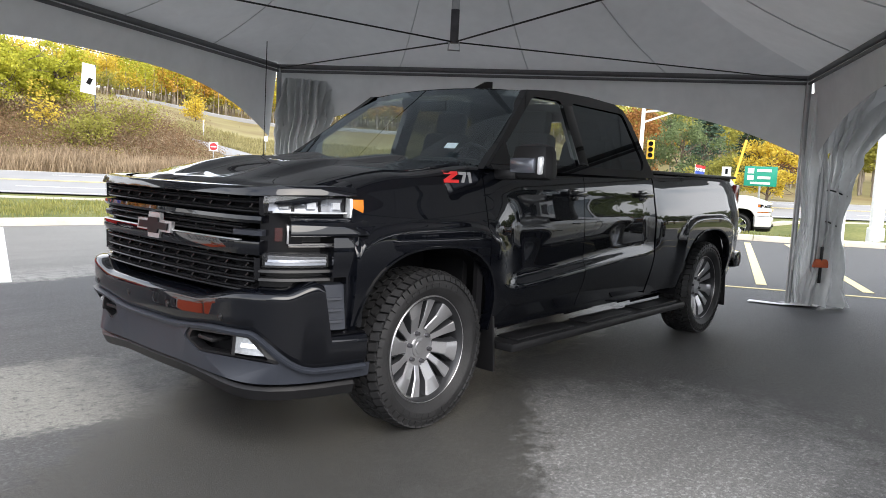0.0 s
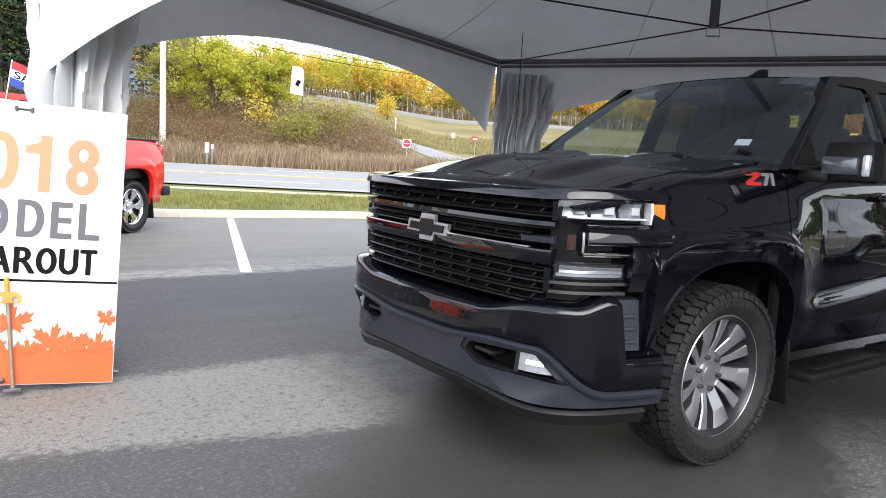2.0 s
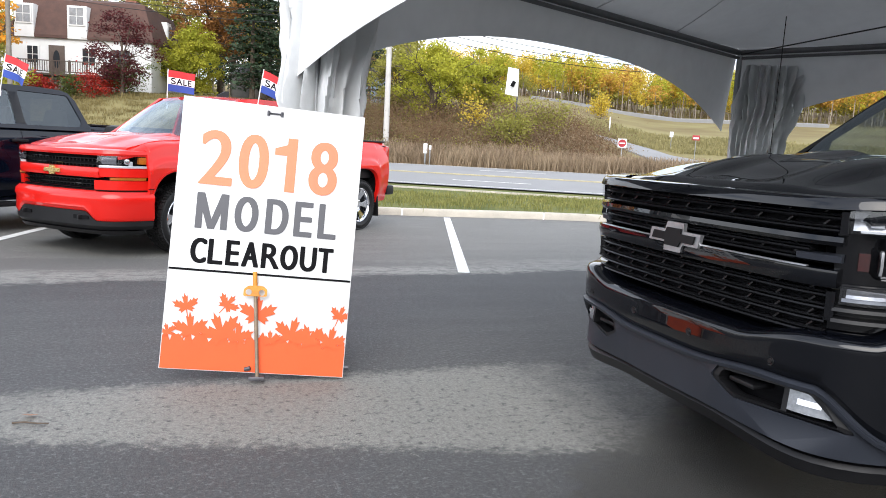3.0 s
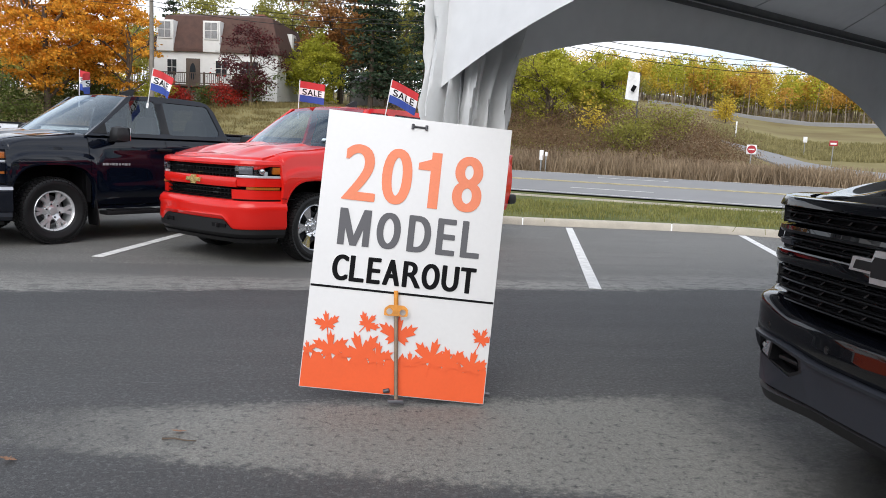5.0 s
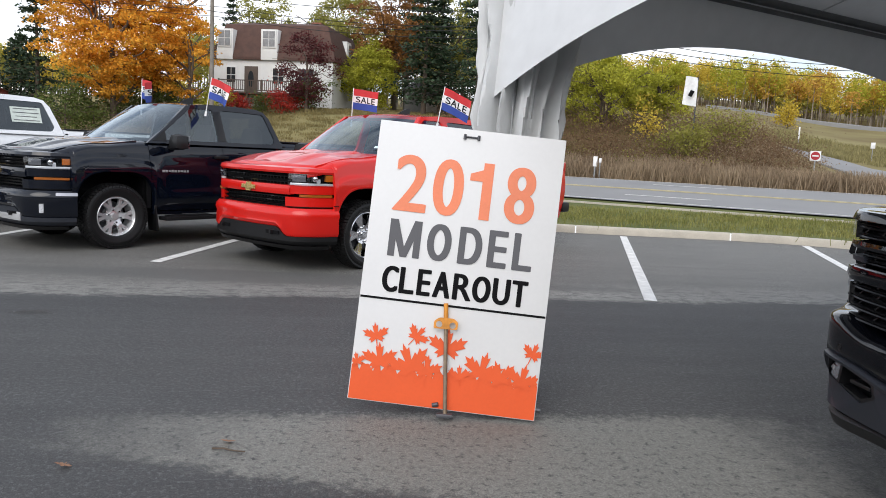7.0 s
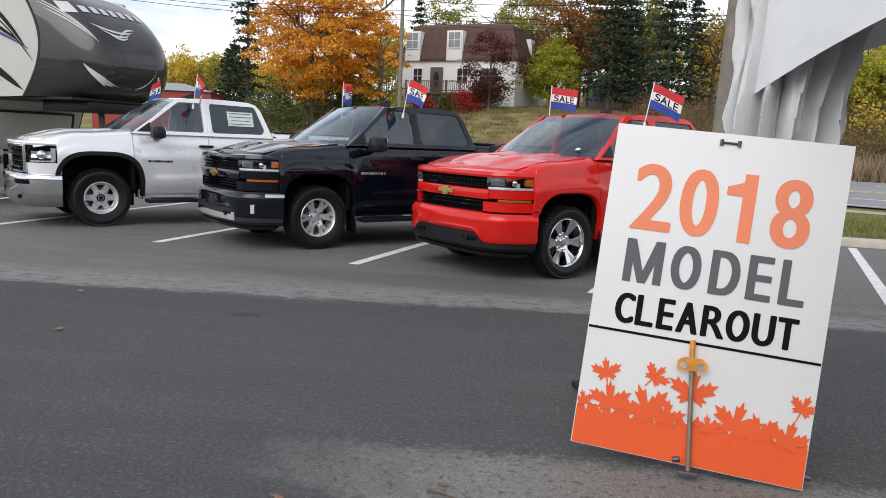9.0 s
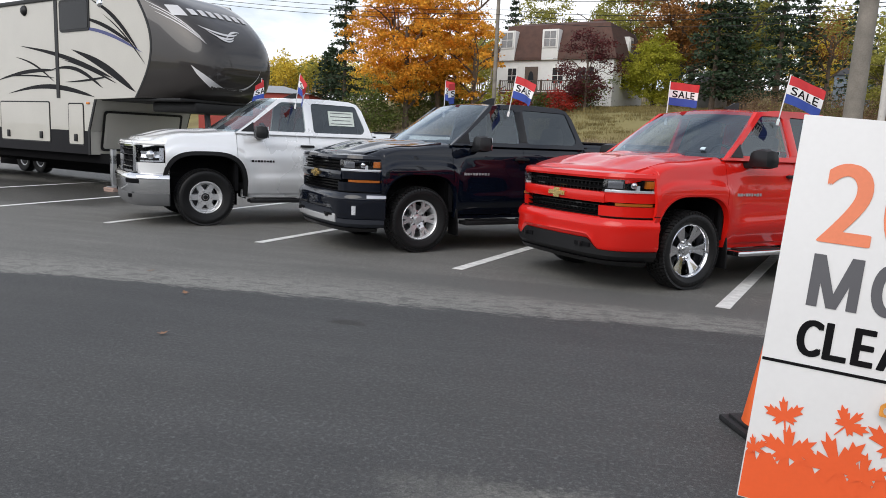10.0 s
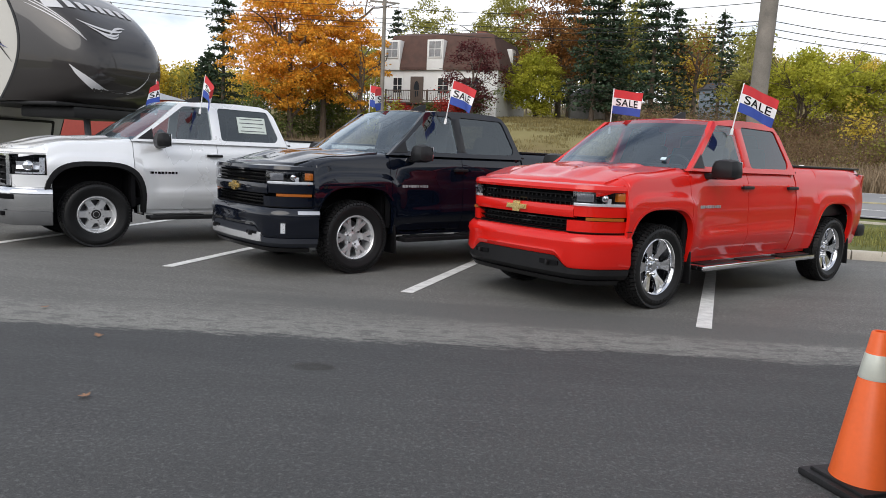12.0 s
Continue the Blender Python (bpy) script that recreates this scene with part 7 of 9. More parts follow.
build_sign()
build_cone()
TRUCK_ROOF = OLD["roof"]
for k, (truck, dx) in enumerate(((red_truck, 0.0), (navy_truck, 0.0), (silver_truck, 0.0))):
    for sg, fx in ((1, -1.36), (-1, -1.30)):
        loc = truck.matrix_world @ Vector((fx, sg * (0.985 - 0.055 - (TRUCK_ROOF - 0.14 - 1.355) * 0.40 + 0.035), TRUCK_ROOF - 0.14))
        yaw = (-4, 12, -30, -50, -42, -68)[2 * k + (sg < 0)]
        build_flag(pose(*loc, 0, (9 if sg > 0 else 2), 0), 1.0 + 2.1 * k + sg, (0.28, 0.05, 0.20, 0.18, 0.55, 0.35)[2 * k + (sg < 0)], yaw, (0.3, 0.5, 0.4, 0.9, 0.8, 1.2)[2 * k + (sg < 0)])


# ---- fifth-wheel trailer ----
def build_trailer():
    rv = thing("travel_trailer", pose(-14.62, 13.86, 0, 0, 0, -18), "white and charcoal fifth-wheel travel trailer parked on its landing legs", "travel trailer")
    M_RV = mat("cream_fibreglass", (0.47, 0.455, 0.412), 0.35, 0, 0.05, 1.5, 40, 0, 0.4)
    M_RVG = mat("charcoal_fibreglass", (0.022, 0.019, 0.018), 0.36, 0.0, 0.1, 1.5, 40, 0, 0.7, 0.3)
    M_RVD = mat("dark_skirt", (0.011, 0.011, 0.013), 0.6, 0, 0.1, 3, 40, 0, 0, 0.15)
    M_RVPANE = mat("dark_trailer_glass", (0.010, 0.011, 0.013), 0.25, 0, 0.1, 2, 30, 0, 0, 0.25)
    M_RVB = mat("blue_stripe", (0.03, 0.04, 0.16), 0.3, 0, 0.1, 3, 40)
    M_PALEPRINT = mat("pale_vinyl_print", (0.55, 0.55, 0.56), 0.5, 0, 0.05, 3, 60)
    hw = 1.22
    rear = lambda z: 1.10 + 0.85 * math.sin(math.pi * (4.45 - z) / 2.9) ** 1.2 - 0.10 * (4.2 - z) / 2.18
    side = [(-9.0, 1.30), (-0.36, 1.30), (-0.08, 1.98)] + [(rear(2.02 + 0.198 * k), 2.02 + 0.198 * k) for k in range(12)] + [(-9.0, 4.2)]
    bm = bmesh.new()
    plate(bm, side, place=lambda p: (p[0], -hw, p[1]))
    thick(bm, 2 * hw, lambda c: (0, 1, 0))
    part("body", bm, M_RV, rv, smooth=False)
    bm = bmesh.new()
    plate(bm, [(-9.0, 0.79), (-0.42, 0.79), (-0.42, 1.295), (-9.0, 1.295)], place=lambda p: (p[0], -hw - 0.004, p[1]))
    thick(bm, 2 * hw + 0.008, lambda c: (0, 1, 0))
    part("skirt", bm, M_RVD, rv, smooth=False)
    bm = bmesh.new()
    box(bm, (0.06, 2 * hw, 0.51), (-0.39, 0, 1.042), bevel=0.006)
    part("front_wall", bm, M_RV, rv, smooth=False)
    for sg in (1, -1):
        bm = bmesh.new()
        plate(bm, [(-0.43, 0.78), (-0.355, 0.78), (-0.355, 1.30), (-0.075, 1.98), (-0.15, 1.98), (-0.43, 1.30)], place=lambda p: (p[0], sg * (hw + 0.012), p[1]))
        thick(bm, 0.02, lambda c: (0, -sg, 0))
        part("corner_trim", bm, M_TRIM, rv, smooth=False)
        bm = bmesh.new()
        edge = [(rear(2.02 + 0.109 * k), 2.02 + 0.109 * k) for k in range(21)]
        plate(bm, [(x - 0.05, z) for x, z in edge] + [(x + 0.01, z) for x, z in reversed(edge)], place=lambda p: (p[0], sg * (hw + 0.016), p[1]))
        thick(bm, 0.02, lambda c: (0, -sg, 0))
        part("cap_trim", bm, M_TRIM, rv, smooth=False)
        bm = bmesh.new()
        box(bm, (10.0, 0.05, 0.09), (-4.0, sg * (hw + 0.012), 4.17), bevel=0.015)
        part("roof_gutter", bm, M_TRIM, rv)
    # added dark sheet below the body, standing in for the shade there
    bm = bmesh.new()
    box(bm, (8.2, 0.08, 0.62), (-4.9, 0.98, 0.47), bevel=0.01)
    part("under_shade_sheet", bm, M_DARK, rv, smooth=False)
    # slanted front wall of the lower box
    bm = bmesh.new()
    plate(bm, fillet([(-0.95, 0.92), (0.95, 0.92), (0.95, 1.70), (-0.95, 1.70)], 0.06), place=lambda p: (-0.345 + max(0, p[1] - 1.3) * 0.41, p[0], p[1]))
    thick(bm, 0.02, lambda c: (1, 0, 0))
    part("storage_hatch", bm, M_RV, rv, smooth=False)
    bm = bmesh.new()
    out = fillet([(-1.0, 0.87), (1.0, 0.87), (1.0, 1.75), (-1.0, 1.75)], 0.08)
    plate(bm, out, (fillet([(-0.95, 0.92), (0.95, 0.92), (0.95, 1.70), (-0.95, 1.70)], 0.06),), lambda p: (-0.343 + max(0, p[1] - 1.3) * 0.41, p[0], p[1]))
    thick(bm, 0.025, lambda c: (1, 0, 0))
    part("hatch_seal", bm, M_TRIM, rv, smooth=False)

    # moulded nose cap: one rounded shell from the roof down and under
    def cap(u, v):
        a = u * 2 - 1
        prof = [(1.15, 4.22), (1.75, 4.10), (2.5, 3.72), (3.05, 3.2), (3.22, 2.7), (3.10, 2.25), (2.6, 2.02)]
        q = v * (len(prof) - 1)
        i = min(int(q), len(prof) - 2)
        p0, p1, p2, p3 = (Vector(prof[max(0, min(len(prof) - 1, i + d))]) for d in (-1, 0, 1, 2))
        t = q - i
        p = 0.5 * (2 * p1 + (p2 - p0) * t + (2 * p0 - 5 * p1 + 4 * p2 - p3) * t * t + (3 * p1 - p0 - 3 * p2 + p3) * t ** 3)
        base_x = rear(max(2.02, min(4.2, p.y)))
        k = abs(a) ** 5
        x = p.x + (base_x - p.x) * k
        return (x, a * (hw + 0.012), p.y - 0.04 * a * a * (1 - v))

    bm = bmesh.new()
    grid(bm, 36, 30, cap)
    part("nose_cap", bm, M_RVG, rv)
    bm = bmesh.new()
    box(bm, (2.7, 2.2, 0.06), (1.25, 0, 1.99), bevel=0.02)
    box(bm, (1.4, 1.5, 0.20), (1.9, 0, 1.86), bevel=0.04)
    part("underside", bm, M_TRIM, rv)
    bm = bmesh.new()
    tube(bm, [(2.0, 0, 1.85), (2.05, 0, 1.35)], 0.06)
    box(bm, (0.35, 0.3, 0.16), (2.07, 0, 1.35), bevel=0.03)
    part("hitch_pin_box", bm, M_STEEL, rv)

    def panel(name, x0, x1, z0, z1, m, r=0.05, lift=0.006, parent=rv, label=""):
        b2 = bmesh.new()
        plate(b2, fillet([(x0, z0), (x1, z0), (x1, z1), (x0, z1)], r), place=lambda p: (p[0], -hw - lift, p[1]))
        thick(b2, lift, lambda c: (0, 1, 0))
        return part(name, b2, m, parent, label, False)

    for x0, x1, z0, z1 in RV_DOORS:
        o = panel("hatch_seal", x0 - 0.03, x1 + 0.03, z0 - 0.03, z1 + 0.03, M_TRIM, 0.07, 0.010)
        panel("hatch", x0, x1, z0, z1, M_RV, 0.05, 0.016, o)
        for lx in ((x0 + 0.35, x1 - 0.35) if x1 - x0 > 1 else (x0 + 0.28,)):
            bm = bmesh.new()
            box(bm, (0.12, 0.03, 0.16), (lx, -hw - 0.028, z0 + 0.14), bevel=0.01)
            part("latch", bm, M_TRIM, o)
    for x0, x1, z0, z1 in RV_WINDOWS:
        o = panel("window", x0 - 0.05, x1 + 0.05, z0 - 0.05, z1 + 0.05, M_TRIM, 0.09, 0.02)
        panel("pane", x0, x1, z0, z1, M_RVPANE, 0.06, 0.026, o)
    panel("trim_strip", RV_STRIP - 0.065, RV_STRIP + 0.065, 2.0, 4.2, M_TRIM, 0.01, 0.014)

    def swoosh(pts, m, lift):
        b2 = bmesh.new()
        plate(b2, pts, place=lambda p: (p[0], -hw - lift, p[1]))
        part("stripe", b2, m, rv, smooth=False)

    def blade(x0, z0, x1, z1, w, bend, m, lift):
        """A tapering curved stripe from a point at x0 to its full width and back."""
        n = 10
        up, dn = [], []
        for k in range(n + 1):
            t = k / n
            x, z = x0 + (x1 - x0) * t, z0 + (z1 - z0) * t + bend * math.sin(math.pi * t)
            ww = w * math.sin(math.pi * min(1, t * 1.0 + 0.001)) ** 0.7 * (0.4 + 0.6 * t)
            up.append((x, z + ww / 2))
            dn.append((x, z - ww / 2))
        swoosh(up[:-1] + dn[:0:-1], m, lift)

    for k, b in enumerate(RV_BLADES):
        blade(*b[:6], M_RVB if b[6] else M_RVD, 0.003 + 0.0006 * k)
    # pale brand panel and emblem on the cap, with no letters
    def on_cap(y, v, off=0.012):
        p = Vector(cap((y / (hw + 0.012) + 1) / 2, v))
        q = Vector(cap((y / (hw + 0.012) + 1) / 2, v + 0.01))
        n = Vector((q.z - p.z, 0, -(q.x - p.x))).normalized()
        return p + Vector((abs(n.x), 0, abs(n.z))) * off

    for k in range(8):
        a = -1.02 + 0.205 * k + (0.06 if k else 0)
        b = a + (0.185 if k == 0 else 0.125)
        bm = bmesh.new()
        grid(bm, 4, 3, lambda u, v: on_cap(a + (b - a) * u, (0.285 if k == 0 else 0.308) + ((0.365 if k == 0 else 0.355) - (0.285 if k == 0 else 0.308)) * (1 - v)))
        part("name_bar", bm, M_PALEPRINT, rv)

    def ribbon(name, m, line, wide, n=18):
        """A thin tapering band on the cap along line(u), which gives y and v."""
        b2 = bmesh.new()
        grid(b2, n, 2, lambda u, v: on_cap(line(u)[0], line(u)[1] + wide(u) * (v - 0.5)))
        part(name, b2, m, rv)

    lean = lambda u: math.sin(math.pi * u) ** 0.7
    for y0, y1, v0, v1, bend, w in ((-0.78, 0.02, 0.425, 0.450, 0.030, 0.012), (-0.70, -0.10, 0.445, 0.470, 0.035, 0.011), (-0.58, -0.16, 0.470, 0.490, 0.028, 0.010), (0.10, -0.36, 0.440, 0.500, -0.020, 0.010)):
        ribbon("emblem", M_PALEPRINT, lambda u: (y0 + (y1 - y0) * u, v0 + (v1 - v0) * u + bend * lean(u)), lambda u: 0.002 + w * lean(u))
    for k in range(3):
        ribbon("cap_stripe", M_PALEPRINT, lambda u: (-1.19 + 0.36 * u + 0.02 * k, 0.24 + 0.05 * k + 0.26 * u - 0.03 * k * u), lambda u: 0.002 + 0.010 * lean(u))
    ribbon("cap_crescent", M_PALEPRINT, lambda u: (-0.98 + 1.36 * u, 0.68 + 0.19 * math.sin(math.pi * u) ** 0.75), lambda u: 0.003 + 0.055 * math.sin(math.pi * u ** 0.55) ** 1.2, 26)
    # landing legs on pads
    for y in (-0.95, 0.95):
        bm = bmesh.new()
        box(bm, (0.10, 0.10, 0.75), (0.05, y, 0.55), bevel=0.008)
        box(bm, (0.075, 0.075, 0.40), (0.05, y, 0.28), bevel=0.006)
        box(bm, (0.22, 0.22, 0.02), (0.05, y, 0.105 if y < 0 else 0.012), bevel=0.005)
        part("landing_leg", bm, M_ALU, rv)
    # chassis, axle wheels
    bm = bmesh.new()
    box(bm, (9.0, 2.0, 0.22), (-4.4, 0, 0.70), bevel=0.02)
    part("chassis", bm, M_DARK, rv)
    for y in (0.55, 1.12):
        bm = bmesh.new()
        box(bm, (8.6, 0.10, 0.20), (-4.5, y, 0.44), (0, 0.6, 0), bevel=0.01)
        for k in range(7):
            box(bm, (0.08, 0.08, 0.26), (-0.6 - 1.25 * k, y, 0.60), bevel=0.006)
        part("frame_rail", bm, M_DARK, rv)
    for x in (-6.6, -7.5):
        for sg in (1, -1):
            wheel(rv, (x, sg * 1.0, 0.39), 0 if sg > 0 else 180, 0.39, 0.24, "steel", M_RIMGREY)
    bm = bmesh.new()
    lathe(bm, [(0.0, 0.05), (0.05, 0.05), (0.08, 0.03), (0.09, 0.0), (0.0, 0.0)], 16)
    dome = part("side_light", bm, M_CHROME, rv)
    dome.matrix_local = pose(0.15, -hw - 0.002, 3.95, 90, 0, 0)
    bm = bmesh.new()
    lathe(bm, [(0.0, 0.07), (0.07, 0.065), (0.11, 0.03), (0.12, 0.0), (0.0, 0.0)], 18)
    spk = part("outside_speaker", bm, M_TRIM, rv)
    spk.matrix_local = pose(-2.9, -hw - 0.002, 3.98, 90, 0, 0)
    bm = bmesh.new()
    box(bm, (0.60, 0.05, 0.24), (-4.6, -hw - 0.02, 1.58), bevel=0.02)
    box(bm, (0.12, 0.04, 0.10), (-4.45, -hw - 0.02, 1.86), bevel=0.01)
    part("service_hatch", bm, M_TRIM, rv)
    for px, pz in ((-4.5, 2.0), (-0.4, 1.9)):
        bm = bmesh.new()
        box(bm, (0.11, 0.025, 0.05), (px, -hw - 0.012, pz), bevel=0.008)
        part("marker_lamp", bm, M_AMBER, rv)
    return rv


RV_DOORS = [(-4.18, -1.98, 1.02, 1.90), (-1.16, -0.60, 1.0, 1.87)]
RV_WINDOWS = [(-1.36, -0.30, 3.47, 4.05), (-4.87, -4.40, 2.95, 4.0)]
RV_STRIP = -1.57
RV_BLADES = [(-3.8, 2.10, -0.1, 2.02, 0.15, 0.20, 0), (-4.4, 2.40, -1.65, 2.62, 0.12, 0.08, 0), (-1.0, 3.05, 1.35, 2.12, 0.24, 0.10, 0), (-3.2, 3.20, 0.6, 2.40, 0.14, 0.10, 0), (-1.9, 2.62, 0.2, 2.20, 0.12, 0.22, 0), (-0.9, 3.75, 1.3, 3.05, 0.12, 0.12, 0), (-3.4, 2.95, -1.7, 2.35, 0.07, 0.10, 0), (-0.2, 4.05, 1.5, 2.9, 0.16, 0.16, 0), (-1.5, 3.50, 1.6, 2.9, 0.10, 0.20, 1), (-1.4, 2.85, 0.7, 2.30, 0.07, 0.05, 0), (-4.0, 2.50, -1.7, 2.45, 0.05, 0.04, 0), (-1.3, 2.35, 0.4, 2.45, 0.06, -0.02, 0), (0.2, 3.75, 1.7, 2.65, 0.06, 0.1, 0)]
build_trailer()


def build_block(x, y, turn):
    b = thing("leg_pad", pose(x, y, 0, 0, 0, turn), "pair of reddish concrete pads under the trailer's landing leg", "block")
    M_B = mat("reddish_block", (0.34, 0.24, 0.20), 0.85, 0, 0.2, 8, 60, 0.3)
    for z in (0.023, 0.07):
        bm = bmesh.new()
        box(bm, (0.34, 0.28, 0.044), (0, 0, z), (0, 0, 60 * z), bevel=0.006)
        part("pad", bm, M_B, b)


_leg = Matrix.Translation((-14.62, 13.86, 0)) @ Matrix.Rotation(radians(-18), 4, "Z") @ Vector((0.05, -0.95, 0))
build_block(_leg.x, _leg.y, -18)


# ---- poles, wires, signs ----
def on_ground(az, r, dz=0.0):
    p = polar(az, r)
    return Vector((p[0], p[1], (0.0 if r < kerb_r(az) else terrain(p[0], p[1])) + dz))


def build_pole(name, base, top, r0, r1, m, label, lean=0.0, arms=0):
    pole = thing(name, Matrix.Translation(base), label, "utility pole")
    bm = bmesh.new()
    tube(bm, [(lean * t, 0, (top - base.z) * t - 0.3 * (t == 0)) for t in (0, 0.25, 0.5, 0.75, 1)], r0, 14, r1)
    part("pole", bm, m, pole)
    for k in range(arms):
        bm = bmesh.new()
        box(bm, (2.2, 0.10, 0.12), (lean, 0, top - base.z - 0.5 - 0.7 * k), (0, 0, 20), bevel=0.01)
        part("cross_arm", bm, M_WOOD, pole)
    return pole


build_pole("utility_pole", Vector((0.32, 16.3, 0.14)), 10.5, 0.19, 0.15, M_WOOD, "weathered wooden utility pole on the grass strip", 0.25)
wire_pts = [on_ground(128, 70, 13.0), on_ground(102.28, 57, 10.4), on_ground(76.1, 41, 8.6), on_ground(54, 50, 7.4), on_ground(36, 75, 7.0), on_ground(22, 110, 6.0)]
M_PALE = mat("pale_pole", (0.50, 0.48, 0.45), 0.8, 0, 0.15, 3, 40, 0.2)
for az, r in ((102.28, 57), (76.1, 41)):
    b = on_ground(az, r)
    build_pole("utility_pole", b, b.z + (11.2 if az > 90 else 9.0), 0.17, 0.13, M_PALE if az < 90 else M_WOOD, "tall utility pole on the far side of the highway", 0, 1 if az > 90 else 0)
wires = thing("power_lines", pose(0, 0, 0), "black overhead power lines along the highway", "power lines")
for k, (dz, off) in enumerate(((0.0, 0.0), (-0.75, 0.6), (-1.2, -0.4), (-1.5, 0.2))):
    bm = bmesh.new()
    for a, b in zip(wire_pts, wire_pts[1:]):
        tube(bm, [a.lerp(b, t / 10) + Vector((off, off, dz - 0.55 * 4 * (t / 10) * (1 - t / 10))) for t in range(11)], 0.02, 5, cap=False)
    part("wire", bm, M_CABLE, wires)


def sign_plate(name, base, height, w, h, face_m, label, bars=(), round_=False, turn=0.0, post=0.03):
    """A road sign on a post; bars: (x, z, width, height, material) set on its face."""
    s = thing(name, Matrix.Translation(base) @ Matrix.Rotation(radians(turn), 4, "Z"), label, "road sign")
    bm = bmesh.new()
    tube(bm, [(0, 0.03, -0.2), (0, 0.03, height)], post, 8)
    part("post", bm, M_ALU, s)
    bm = bmesh.new()
    box(bm, (w, 0.02, h), (0, 0, height - h / 2), bevel=0.004)
    board = part("board", bm, face_m, s)
    for k, (x, z, bw, bh, m) in enumerate(bars):
        bm = bmesh.new()
        if bw == 0:
            plate(bm, [(x + bh * math.cos(a), z + bh * math.sin(a)) for a in [2 * math.pi * q / 24 for q in range(24)]], place=lambda p: (p[0], -0.013, height - h / 2 + p[1]))
            thick(bm, 0.002, lambda c: (0, 1, 0))
        else:
            box(bm, (bw, 0.004, bh), (x, -0.0155 - 0.001 * k, height - h / 2 + z))
        part("mark", bm, m, board, smooth=False)
    return s


M_SIGNRED = mat("red_sign_sheet", (0.36, 0.015, 0.025), 0.4)
M_SIGNGREEN = mat("green_sign_sheet", (0.01, 0.26, 0.17), 0.4)
M_SIGNWHITE = mat("white_sign_sheet", (0.78, 0.78, 0.78), 0.4)
M_YELLOW = mat("signal_yellow", (0.75, 0.46, 0.03), 0.45)
face = lambda az: az - 90
sign_plate("no_entry_sign", on_ground(57.75, 39), 1.80, 0.46, 0.46, M_SIGNWHITE, "square white no-entry sign with a red disc on a post", ((0, 0, 0, 0.20, M_SIGNRED), (0, 0, 0.27, 0.06, M_SIGNWHITE)), turn=face(57.8))
sign_plate("small_road_sign", on_ground(52.5, 55), 1.7, 0.5, 0.36, M_SIGNRED, "small red and white road sign on a post", ((0, -0.03, 0.36, 0.12, M_SIGNWHITE),), turn=face(52.5))
sign_plate("small_road_sign", on_ground(54.27, 60), 1.5, 0.28, 0.42, M_SIGNWHITE, "narrow pale road sign on a post", turn=face(54.3))
sign_plate("small_road_sign", on_ground(58.85, 60), 1.5, 0.10, 0.9, M_SIGNWHITE, "slim pale marker post in the field", turn=face(58.9))
sign_plate("direction_sign", on_ground(15.6, 30), 2.1, 1.15, 0.75, M_SIGNGREEN, "green highway direction sign with illegible white writing", ((-0.35, 0.2, 0.22, 0.2, M_SIGNWHITE), (0.12, 0.22, 0.5, 0.1, M_SIGNWHITE), (-0.35, -0.06, 0.22, 0.18, M_SIGNWHITE), (0.12, -0.05, 0.45, 0.1, M_SIGNWHITE), (0.0, -0.26, 0.7, 0.08, M_SIGNWHITE)), turn=face(15.6), post=0.04)
sign_plate("small_road_sign", on_ground(18.0, 31), 2.0, 0.34, 0.46, M_SIGNWHITE, "small white sign with a dark mark on a post", ((0, 0.05, 0.10, 0.22, M_BLACKPRINT), (0, -0.18, 0.3, 0.08, M_FLAGBLUE)), turn=face(18))
banner = thing("roadside_banner", Matrix.Translation(on_ground(66.4, 43)) @ Matrix.Rotation(radians(-24), 4, "Z"), "white banner with a dark mark on a pole among the trees", "banner")
bm = bmesh.new()
tube(bm, [(0.30, 0, -0.2), (0.30, 0, 4.35)], 0.04, 8)
part("post", bm, M_STEEL, banner)
bm = bmesh.new()
grid(bm, 6, 8, lambda u, v: (-0.42 + 0.74 * u + 0.10 * v * (1 - u), 0.08 * math.sin(4 * u + 2 * v), 2.75 + 1.55 * v + 0.12 * (1 - u)))
thick(bm, 0.01, lambda c: (0, 1, 0))
cl = part("cloth", bm, M_SIGNWHITE, banner)
bm = bmesh.new()
box(bm, (0.22, 0.02, 0.34), (0.02, -0.14, 3.45), (0, 25, 0), bevel=0.006)
part("mark", bm, M_BLACKPRINT, cl)
box_base = on_ground(72.8, 37.2)
cab = thing("service_pedestal", Matrix.Translation(box_base) @ Matrix.Rotation(radians(-17), 4, "Z"), "grey metal service pedestal on two posts by the highway", "utility box")
bm = bmesh.new()
tube(bm, [(-0.10, 0, -0.2), (-0.10, 0, 1.0)], 0.045, 8)
tube(bm, [(0.14, 0, -0.2), (0.14, 0, 0.9)], 0.035, 8)
part("posts", bm, M_ALU, cab)
bm = bmesh.new()
box(bm, (0.20, 0.16, 0.50), (-0.10, -0.06, 0.86), bevel=0.02)
box(bm, (0.13, 0.12, 0.22), (0.14, -0.05, 0.92), bevel=0.02)
part("box", bm, M_SIGNWHITE, cab)

# traffic signal: mast with a long arm
tl_base = on_ground(24.8, 44)
tl = thing("traffic_signal", Matrix.Translation(tl_base) @ Matrix.Rotation(radians(-65), 4, "Z"), "yellow traffic signals on a white mast with long arms", "traffic light")
bm = bmesh.new()
tube(bm, [(0, 0, -0.2), (0, 0, 5.3)], 0.14, 10, 0.11)
mast = part("mast", bm, M_SIGNWHITE, tl)
